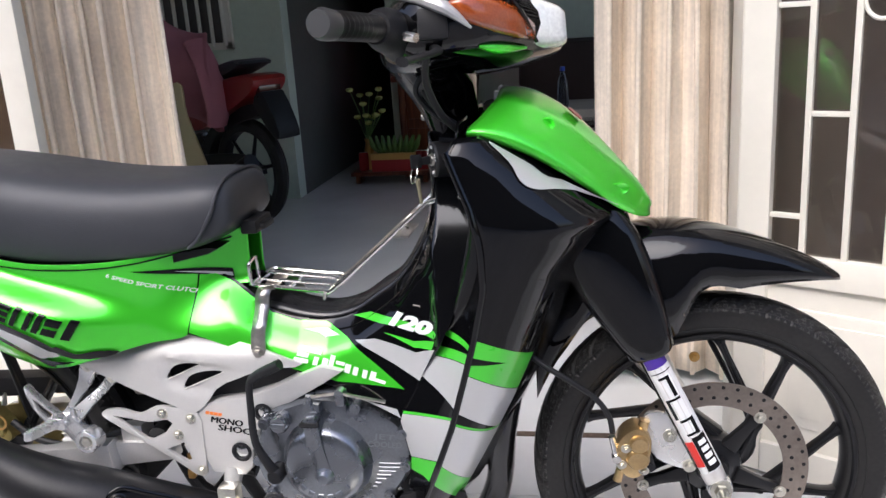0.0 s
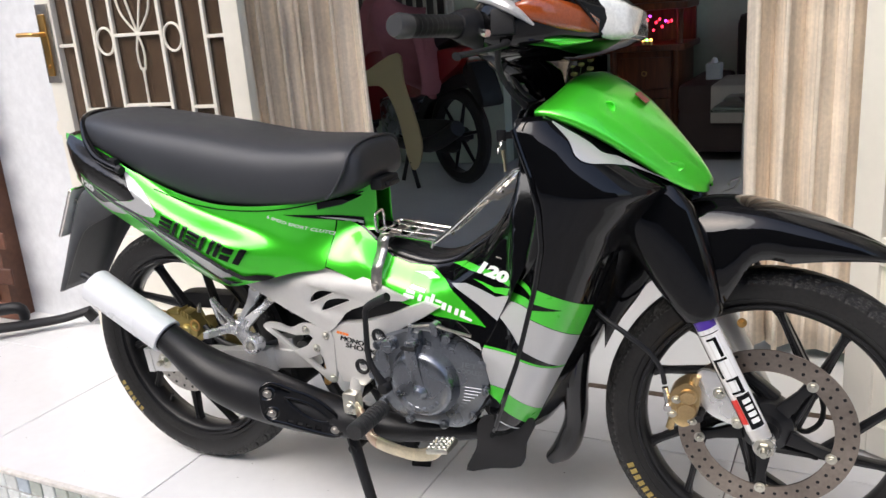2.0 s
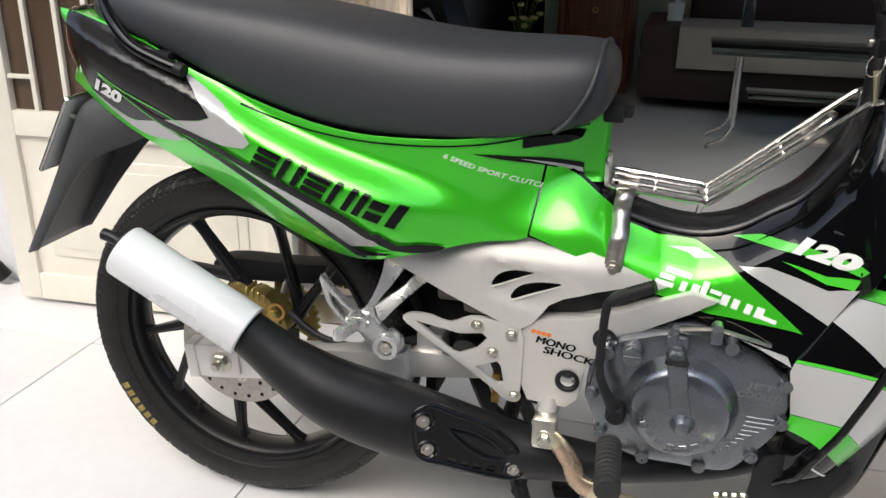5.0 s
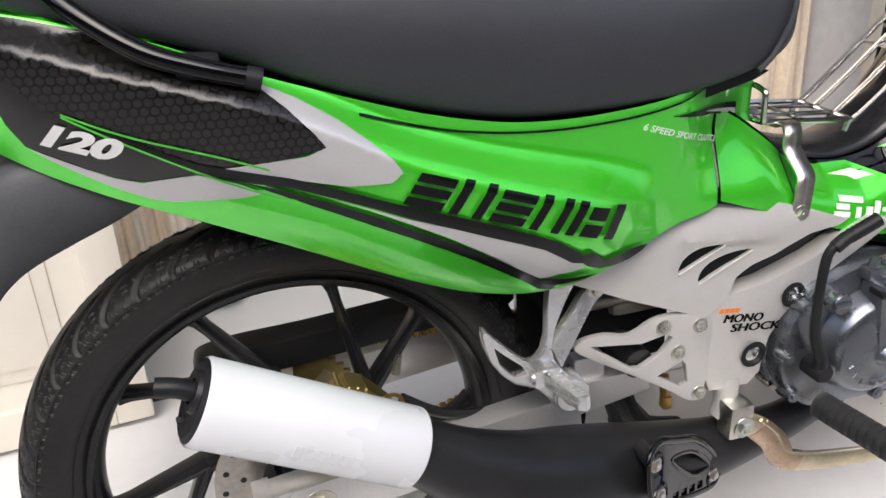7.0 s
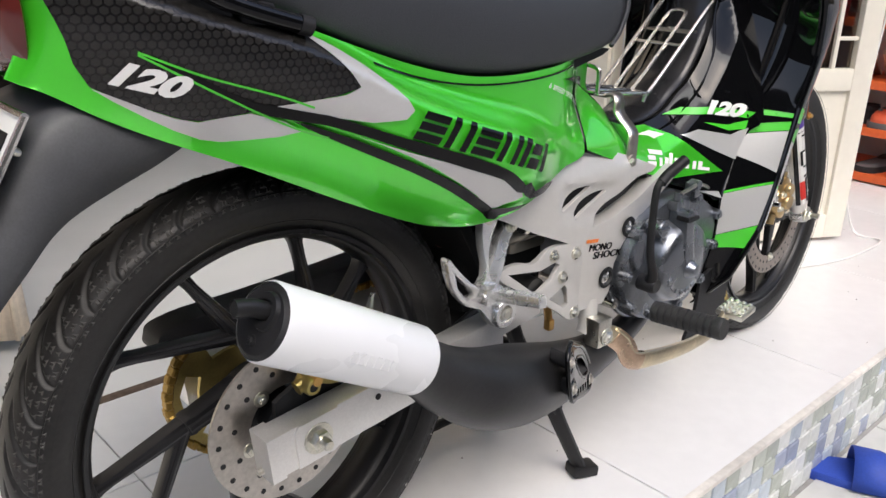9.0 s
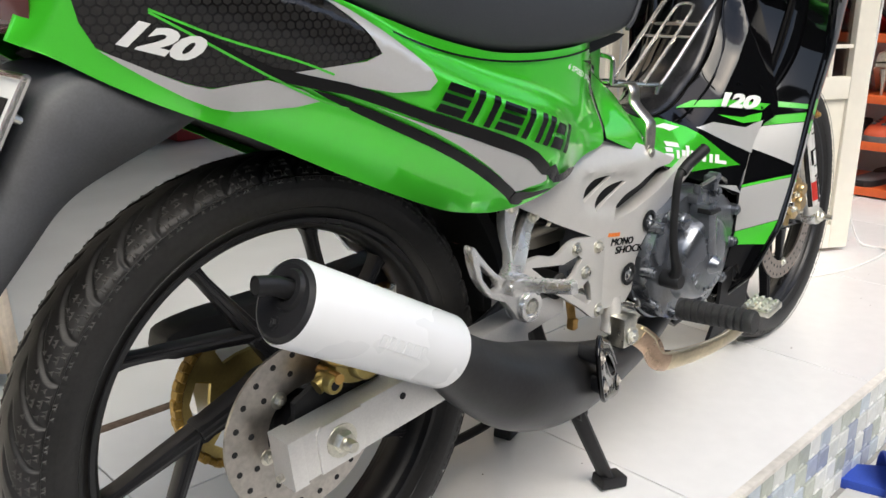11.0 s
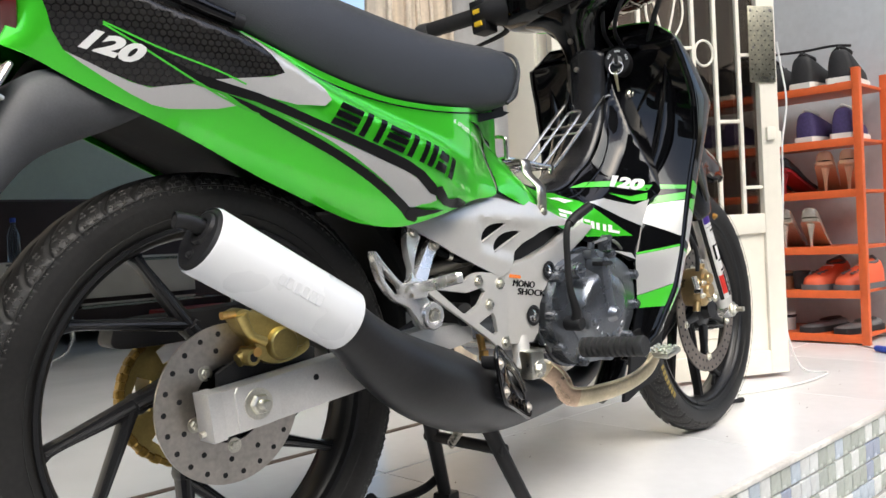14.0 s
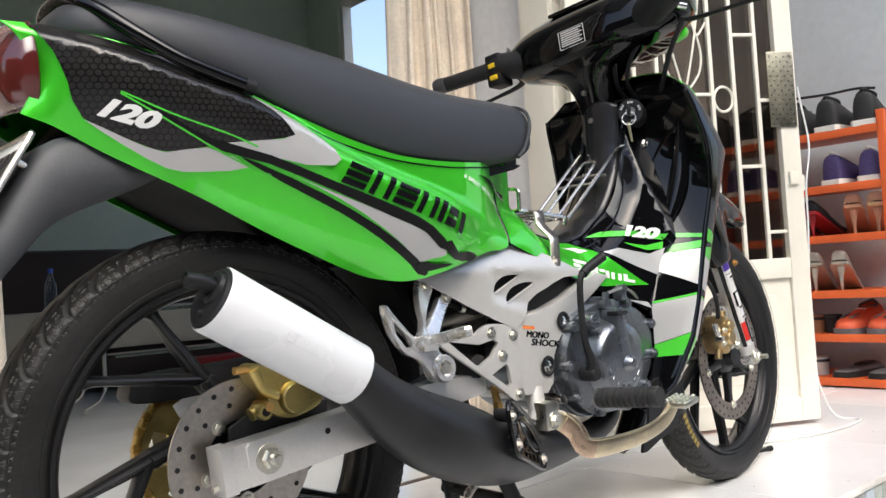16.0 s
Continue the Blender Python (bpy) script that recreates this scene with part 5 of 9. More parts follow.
    decal("panel_rib", ring_of([(p.x, p.y) for p in curve_through([(0.10, 0.697, 0), (0.15, 0.680, 0), (0.20, 0.668, 0), (0.26, 0.660, 0), (0.33, 0.6575, 0), (0.40, 0.6605, 0), (0.49, 0.671, 0), (0.55, 0.683, 0)], 5)], 0.0022), BLACK_VINYL, panel, side=side, proud=0.0026, step=0.008, smooth=1)

# black tray closing the tail from below
tray_bm = bmesh.new()
rows = []
for p in curve_through([(-0.165, 0.682, 0), (-0.115, 0.656, 0), (-0.045, 0.624, 0), (0.05, 0.578, 0), (0.16, 0.530, 0), (0.262, 0.510, 0), (0.42, 0.545, 0)], 4):
    w = side_width(p.x, p.y) - 0.006
    rows.append([tray_bm.verts.new((p.x, u * w, p.y + 0.02 * (1 - abs(u)))) for u in (-1, -0.6, -0.2, 0.2, 0.6, 1)])
for a, b in zip(rows, rows[1:]):
    for i in range(5):
        tray_bm.faces.new((a[i], a[i + 1], b[i + 1], b[i]))
thicken(part("tail_tray", tray_bm, DULL_BLACK, bike, "black plastic tray under the tail", sharp=180), 0.003)

# tail: lens, top piece and number plate holder
tail = bmesh.new()
rows = []
for j in range(9):
    v = j / 8
    z = 0.800 - 0.095 * v
    w = 0.052 + 0.024 * math.sin(math.pi * (0.15 + 0.72 * v))
    rows.append([tail.verts.new((-0.196 - 0.040 * (1 - abs(u) ** 2.2) * math.sin(math.pi * (0.2 + 0.6 * v)) - 0.006 * (1 - v), u * w, z)) for u in (-1, -0.8, -0.55, -0.28, 0, 0.28, 0.55, 0.8, 1)])
for a, b in zip(rows, rows[1:]):
    for i in range(8):
        tail.faces.new((a[i], a[i + 1], b[i + 1], b[i]))
lens = part("tail_light", tail, RED_LENS, bike, "dark red tail light lens", sharp=180)
thicken(lens, 0.004)
part("tail_top", moved(shell(curve_through([(-0.205, 0.06), (-0.21, -0.06), (-0.10, -0.085), (-0.04, -0.09), (-0.04, 0.09), (-0.10, 0.085)], 3, True), lambda x, z: 0.795 - 0.25 * max(0, x + 0.12) - 0.9 * z * z, 0.02, 0.003), Matrix(((1, 0, 0, 0), (0, 0, 1, 0), (0, -1, 0, 0), (0, 0, 0, 1)))), GREEN, bike, "green tail top piece")

mud = bmesh.new()
rows = []
back = curve_through([(-0.075, 0.660, 0.080), (-0.12, 0.670, 0.080), (-0.165, 0.675, 0.080), (-0.20, 0.660, 0.081), (-0.225, 0.62, 0.081), (-0.25, 0.575, 0.080), (-0.30, 0.49, 0.073), (-0.352, 0.405, 0.066)], 4)
rim = curve_through([(-0.075, 0.632, 0), (-0.108, 0.616, 0), (-0.143, 0.602, 0), (-0.180, 0.586, 0), (-0.203, 0.570, 0), (-0.226, 0.544, 0), (-0.27, 0.49, 0), (-0.325, 0.415, 0)], 4)
for p, q in zip(back, rim):
    outer, inner, w = Vector((p.x, 0, p.y)), Vector((q.x, 0, q.y)), p.z
    ring = [inner + Vector((0, -w, 0)), inner.lerp(outer, 0.5) + Vector((0, -w * 1.01, 0)), inner.lerp(outer, 0.86) + Vector((0, -w * 0.96, 0)), outer + Vector((0, -w * 0.84, 0)), outer + Vector((0, -w * 0.45, 0)), outer * 1.0]
    ring += [Vector((v.x, -v.y, v.z)) for v in ring[-2::-1]]
    rows.append([mud.verts.new(v) for v in ring])
for a, b in zip(rows, rows[1:]):
    for i in range(len(a) - 1):
        mud.faces.new((a[i], a[i + 1], b[i + 1], b[i]))
fender_ob = part("rear_mudguard", mud, GREY_PLASTIC, bike, "dark grey plastic rear mudguard", sharp=50)
thicken(fender_ob, 0.004)
plate_turn = Matrix.Translation((-0.243, 0, 0.616)) @ Matrix.Rotation(radians(30), 4, "Y") @ Matrix.Diagonal((1, 0.9, 0.9, 1))
np_ob = part("number_plate", moved(box(-0.0015, 0.0015, -0.095, 0.095, -0.072, 0.072, 0.001), plate_turn), PLATE_METAL, bike, "white enamel number plate")
part("plate_rim", moved(join(*[tube(l, 0.0035, 8) for l in ([(-0.002, -0.096, -0.073), (-0.002, -0.096, 0.073)], [(-0.002, 0.096, -0.073), (-0.002, 0.096, 0.073)], [(-0.002, -0.096, 0.073), (-0.002, 0.096, 0.073)], [(-0.002, -0.096, -0.073), (-0.002, 0.096, -0.073)])]), plate_turn), CHROME, np_ob, "bright plate frame")
part("plate_bars", moved(join(*[box(-0.003, -0.0018, -0.075 + 0.03 * k, -0.055 + 0.03 * k, z, z + 0.045) for k in range(5) for z in (-0.058, 0.008)]), plate_turn), PLASTIC, np_ob, "black bars in two rows")
part("plate_bolt", moved(tube([(0.0, -0.075, 0.04), (0.022, -0.075, 0.04)], 0.004, 8), plate_turn), ZINC, np_ob)

# seat
seat = bmesh.new()
rows = []
for x, zt, zb, w in ((-0.175, 0.812, 0.800, 0.035), (-0.168, 0.835, 0.793, 0.062), (-0.13, 0.848, 0.783, 0.088), (-0.07, 0.846, 0.768, 0.110), (0.0, 0.839, 0.745, 0.122), (0.07, 0.831, 0.710, 0.128), (0.15, 0.823, 0.681, 0.130), (0.23, 0.811, 0.660, 0.130), (0.31, 0.797, 0.655, 0.128), (0.39, 0.788, 0.658, 0.124), (0.46, 0.787, 0.665, 0.118), (0.525, 0.788, 0.677, 0.110), (0.556, 0.785, 0.690, 0.100), (0.573, 0.776, 0.705, 0.088), (0.579, 0.752, 0.726, 0.070)):
    ring = []
    hgt = zt - zb
    for u, v in ((-0.90, 0.0), (-0.985, 0.12), (-1.0, 0.30), (-0.985, 0.5), (-0.94, 0.68), (-0.86, 0.82), (-0.72, 0.92), (-0.5, 0.97), (-0.25, 0.99), (0, 1.0)):
        ring.append((x, u * w, zb + hgt * v))
    ring += [(p[0], -p[1], p[2]) for p in ring[-2::-1]]
    rows.append([seat.verts.new(p) for p in ring])
for a, b in zip(rows, rows[1:]):
    for i in range(len(a)):
        seat.faces.new((a[i], a[(i + 1) % len(a)], b[(i + 1) % len(b)], b[i]))
seat.faces.new(rows[0])
seat.faces.new(rows[-1])
seat_ob = part("seat", seat, VINYL, bike, "long black vinyl seat", sharp=80)
sub = seat_ob.modifiers.new("round", "SUBSURF")
sub.levels = sub.render_levels = 2
part("seat_piping", tube([(0.513, -0.110, 0.684), (0.531, -0.109, 0.70), (0.552, -0.104, 0.735), (0.560, -0.090, 0.765), (0.560, -0.055, 0.780), (0.560, 0, 0.784), (0.560, 0.055, 0.780), (0.560, 0.090, 0.765), (0.552, 0.104, 0.735)], 0.003, 8, 5), VINYL, seat_ob, "piped seam at the seat nose")
part("seat_hook", join(box(0.565, 0.592, -0.035, 0.035, 0.685, 0.708, 0.005), box(0.58, 0.602, -0.02, 0.02, 0.69, 0.70, 0.003)), PLASTIC, seat_ob)
part("seat_base", plate(curve_through([(-0.15, 0.785), (0.0, 0.742), (0.1, 0.70), (0.23, 0.662), (0.40, 0.660), (0.53, 0.678), (0.53, 0.668), (0.40, 0.645), (0.23, 0.645), (0.05, 0.69), (-0.1, 0.74)], 2, True), -0.085, 0.085), PLASTIC, bike, "black seat pan")

# grab rail
rail_half = [(0.020, 0.1385, 0.7365), (-0.02, 0.1345, 0.748), (-0.062, 0.1255, 0.764), (-0.105, 0.104, 0.794), (-0.138, 0.074, 0.825), (-0.155, 0.044, 0.8375)]
part("grab_rail", tube([(x, -y, z) for x, y, z in rail_half] + [(-0.161, 0, 0.840)] + rail_half[::-1], 0.0085, 14, 5), BLACK, bike, "black tubular grab rail")
for s in (-1, 1):
    part("rail_boss", join(box(-0.040, -0.004, min(s * 0.090, s * 0.130), max(s * 0.090, s * 0.130), 0.734, 0.757, 0.006), tube([(0.012, s * 0.1377, 0.739), (0.024, s * 0.139, 0.7355)], 0.0094, 14)), PLASTIC, bike, "black rail mount")

# silver vented cover under the panel
def vent_width(x, z):
    """The cover curves in under the panel, is scooped round its two louvres and tapers to the front."""
    scoop = ease(0.425, 0.450, x) * (1 - ease(0.53, 0.575, x)) * ease(0.435, 0.462, z + 0.28 * (x - 0.48)) * (1 - ease(0.495, 0.506, z + 0.12 * (x - 0.46)))
    return 0.1115 - 0.010 * ease(0.55, 0.66, x) - 0.016 * ease(0.495, 0.545, z) - 0.007 * scoop


for side in (-1, 1):
    shape = [(0.262, 0.505), (0.30, 0.520), (0.36, 0.532), (0.44, 0.547), (0.488, 0.553), (0.55, 0.536), (0.61, 0.516), (0.668, 0.494), (0.655, 0.488), (0.614, 0.487), (0.578, 0.478), (0.540, 0.462), (0.521, 0.450), (0.511, 0.436), (0.500, 0.423), (0.484, 0.412), (0.468, 0.415), (0.383, 0.451), (0.30, 0.491)]
    slots = [curve_through([(0.443, 0.469), (0.447, 0.482), (0.460, 0.4915), (0.478, 0.4955), (0.499, 0.494), (0.472, 0.481)], 3, True), curve_through([(0.470, 0.453), (0.474, 0.467), (0.487, 0.4765), (0.510, 0.482), (0.537, 0.481), (0.503, 0.466)], 3, True)]
    bm = onto(sheet(shape, slots, 0.006), vent_width, 0, side)
    edge = bmesh.ops.extrude_face_region(bm, geom=bm.faces[:])
    for v in (g for g in edge["geom"] if isinstance(g, bmesh.types.BMVert)):
        v.co.y -= side * 0.0035
    cover = part("vent_cover", bm, SILVER_PAINT, bike, "silver vented side cover", sharp=40)
    # black plate added so the slots and opening read as deep shade
    part("cover_back", plate([(0.435, 0.46), (0.435, 0.50), (0.53, 0.505), (0.60, 0.50), (0.67, 0.488), (0.62, 0.445), (0.56, 0.425), (0.50, 0.42)], min(side * 0.06, side * 0.082), max(side * 0.06, side * 0.082)), PLASTIC, cover)
    if side < 0:
        for louvre in ([(0.443, 0.4675), (0.472, 0.4795), (0.500, 0.4930)], [(0.470, 0.4515), (0.503, 0.4645), (0.538, 0.4800)]):
            part("vent_louvre", tube([(x, -vent_width(x, z) - 0.0005, z) for x, z in louvre], [0.0010, 0.0014, 0.0010], 8, 4), SILVER_PAINT, cover)

# passenger footrest bracket, cast in two arms with a heel loop
arm1 = [(0.293, 0.496), (0.312, 0.498), (0.318, 0.48), (0.300, 0.45), (0.282, 0.425), (0.292, 0.40), (0.318, 0.372), (0.316, 0.356), (0.302, 0.350), (0.286, 0.356), (0.262, 0.385), (0.238, 0.396), (0.214, 0.425), (0.204, 0.460), (0.209, 0.464), (0.216, 0.455), (0.245, 0.425), (0.262, 0.417), (0.278, 0.438), (0.287, 0.47)]
bracket_bm = join(plate([(p.x, p.y) for p in curve_through([(*q, 0) for q in arm1], 2, True)], -0.136, -0.122, [[(0.217, 0.443), (0.222, 0.424), (0.238, 0.405), (0.252, 0.405), (0.246, 0.416), (0.228, 0.432)]], 0.0025), plate([(0.282, 0.425), (0.318, 0.452), (0.334, 0.472), (0.344, 0.479), (0.354, 0.474), (0.353, 0.462), (0.340, 0.452), (0.312, 0.425), (0.292, 0.402)], -0.134, -0.121, bevel=0.0025))
for v in bracket_bm.verts:
    v.co.y += 0.031 * ease(0.40, 0.468, v.co.z) * ease(0.262, 0.295, v.co.x)
bracket = part("footrest_bracket", bracket_bm, ALLOY, bike, "cast alloy passenger footrest bracket")
for x, z in ((0.303, 0.488), (0.344, 0.469)):
    part("bracket_bolt", bolt(x, -0.105, z, 0.0062, 0.006), ZINC, bracket)
part("pivot_ring", lathe([(0.012, -0.142), (0.018, -0.142), (0.020, -0.139), (0.020, -0.116), (0.012, -0.116)], 28, True, (0.302, 0, 0.370)), ALLOY, bracket)
part("pivot_bolt", bolt(0.302, -0.133, 0.370, 0.0095, 0.009), ZINC, bracket)
peg = [(0.0, 0), (0.015, -0.0085), (0.085, -0.0065), (0.09, 0), (0.085, 0.0065), (0.015, 0.0085)]
peg_bm = moved(plate(peg, -0.007, 0.007, bevel=0.003), Matrix.Translation((0.266, -0.148, 0.410)) @ Matrix.Rotation(radians(-88), 4, "Z") @ Matrix.Rotation(radians(-11), 4, "Y") @ Matrix.Rotation(radians(90), 4, "X") @ Matrix.Diagonal((0.95, 1, 1, 1)))
knurl = [lathe([(0, -0.001), (0.0018, 0), (0, 0.001)], 5, centre=(0.02 + 0.006 * i, 0.0075, -0.0045 + 0.003 * j)) for i in range(11) for j in range(4)]
knurl = moved(join(*knurl), Matrix.Translation((0.266, -0.148, 0.410)) @ Matrix.Rotation(radians(-88), 4, "Z") @ Matrix.Rotation(radians(-11), 4, "Y") @ Matrix.Rotation(radians(90), 4, "X") @ Matrix.Diagonal((0.95, 1, 1, 1)))
part("footrest_hinge", join(box(0.252, 0.280, -0.156, -0.134, 0.398, 0.420, 0.004), tube([(0.249, -0.150, 0.409), (0.283, -0.150, 0.409)], 0.005, 10)), ALLOY, bracket)
part("folding_footrest", join(peg_bm, knurl), ALLOY, bracket, "knurled alloy footrest, folded out")
part("far_bracket", plate([(p[0], p[1]) for p in arm1], 0.122, 0.134, bevel=0.002), ALLOY, bike)

# rider footrest, brake pedal, kick starter
part("footrest_bar", tube([(0.60, -0.10, 0.285), (0.60, 0.10, 0.285)], 0.010, 12), CHROME, bike)
rub = [(0, -0.075), (0.015, -0.075), (0.0165, -0.071)]
for k in range(10):
    y = -0.068 + 0.0125 * k
    rub += [(0.0165, y), (0.0165, y + 0.007), (0.0135, y + 0.0085), (0.0135, y + 0.011)]
rub += [(0.0165, 0.058), (0.011, 0.06)]
peg_place = Matrix.Translation((0.622, -0.207, 0.290)) @ Matrix.Rotation(radians(4), 4, "Z") @ Matrix.Rotation(radians(-4), 4, "X") @ Matrix.Diagonal((1, 0.84, 1, 1))
part("footrest_rubber", moved(lathe(rub, 24), peg_place), mat("ribbed_rubber", (0.02, 0.02, 0.02), 0.6, grain=0.2, fine=300, bump=0.2), bike, "ribbed black rubber footrest")
PEDAL = mat("straw_tinted_zinc", (0.62, 0.54, 0.38), 0.3, metal=0.9, grain=0.1, stain=0.25, fine=200)
pedal_line = [(0.528, -0.124, 0.268), (0.552, -0.135, 0.256), (0.570, -0.144, 0.238), (0.580, -0.149, 0.216), (0.600, -0.155, 0.208), (0.65, -0.170, 0.209), (0.70, -0.184, 0.216), (0.742, -0.196, 0.234), (0.760, -0.202, 0.256)]
ped = part("brake_pedal", tube(pedal_line, [0.0055, 0.006, 0.006, 0.006, 0.006, 0.0055, 0.005, 0.005, 0.005], 14, 5, 2.7), PEDAL, bike, "straw-tinted steel brake pedal")
part("pedal_flange", tube([(x, y - 0.005, z + 0.0140) for x, y, z in pedal_line[1:]], 0.0022, 8, 5), PEDAL, ped)
part("pedal_pad", join(moved(box(-0.022, 0.022, -0.034, 0.012, -0.005, 0.005, 0.003), Matrix.Translation((0.772, -0.200, 0.262)) @ Matrix.Rotation(radians(-10), 4, "Y")), *[moved(box(-0.019 + 0.0105 * i, -0.0125 + 0.0105 * i, -0.030 + 0.011 * k, -0.024 + 0.011 * k, 0.004, 0.009, 0.001, 1), Matrix.Translation((0.772, -0.200, 0.262)) @ Matrix.Rotation(radians(-10), 4, "Y")) for k in range(4) for i in range(4)]), ZINC, ped, "ribbed pedal pad")
part("pedal_boss", join(box(0.512, 0.545, -0.136, -0.108, 0.246, 0.292, 0.006), bolt(0.531, -0.137, 0.263, 0.009, 0.006)), ZINC, ped, "zinc pedal clamp")
part("heat_band", tube([(x, y - 0.0006, z) for x, y, z in pedal_line[1:5]], 0.0066, 14, 5, 2.55), COPPER, ped, "copper-coloured heat stain")
part("frame_foot", join(tube([(0.53, -0.095, 0.31), (0.525, -0.104, 0.280), (0.515, -0.104, 0.262)], [0.016, 0.014, 0.010], 14, 3)), SILVER_PAINT, bike)
kick = part("kick_lever", tube([(0.622, -0.140, 0.325), (0.615, -0.150, 0.345), (0.598, -0.152, 0.385), (0.597, -0.150, 0.44), (0.600, -0.150, 0.482), (0.612, -0.152, 0.495)], [0.011, 0.008, 0.006, 0.0056, 0.0056, 0.006], 12, 5), PLASTIC, bike, "black kick start lever")
part("kick_pedal", tube([(0.606, -0.1515, 0.490), (0.618, -0.152, 0.499)] + [(0.622 + 0.0025 * k, -0.1525 - 0.0003 * k, 0.5008 + 0.00125 * k) for k in range(14)], [0.0078, 0.0078] + [0.0076 + 0.0009 * (k % 2) for k in range(14)], 14), PLASTIC, kick, "ribbed rubber kick pedal")
part("kick_boss", lathe([(0, -0.155), (0.010, -0.155), (0.013, -0.15), (0.013, -0.12)], 20, centre=(0.622, 0, 0.325)), PLASTIC, kick)

# centre stand
stand = new("centre_stand")
stand.parent = bike
stand["label"] = "black steel centre stand, legs down on the tiles"
for s in (-1, 1):
    part("stand_leg", tube([(0.46, s * 0.06, 0.215), (0.50, s * 0.082, 0.11), (0.538, s * 0.103, 0.016)], [0.012, 0.011, 0.010], 12, 4, 1.35), PLASTIC, stand)
    part("stand_foot", moved(box(-0.028, 0.028, -0.016, 0.016, -0.009, 0.009, 0.004), Matrix.Translation((0.543, s * 0.106, 0.011)) @ Matrix.Rotation(radians(6), 4, "Y") @ Matrix.Rotation(radians(20 * s), 4, "Z") @ Matrix.Diagonal((0.8, 1.0, 1, 1))), PLASTIC, stand)
part("stand_cross", tube([(0.49, -0.09, 0.135), (0.49, 0.09, 0.135)], 0.010, 12), PLASTIC, stand)
part("stand_axle", tube([(0.46, -0.085, 0.218), (0.46, 0.085, 0.218)], 0.013, 12), PLASTIC, stand)
part("stand_lever", tube([(0.535, 0.105, 0.055), (0.50, 0.115, 0.034), (0.43, 0.120, 0.028), (0.388, 0.112, 0.038), (0.363, 0.098, 0.054)], [0.008, 0.008, 0.008, 0.009, 0.010], 10, 5), PLASTIC, stand)
part("stand_spring", join(*[lathe([(0.006, -0.0015), (0.0085, 0), (0.006, 0.0015)], 12, True, (0.43 + 0.005 * k, -0.03, 0.15 + 0.004 * k), "x") for k in range(12)]), STEEL, stand)
for s in (-1, 1):
    part("cradle_tube", tube([(0.40, s * 0.05, 0.33), (0.44, s * 0.05, 0.24), (0.50, s * 0.05, 0.215)], 0.012, 10, 4), PLASTIC, bike)

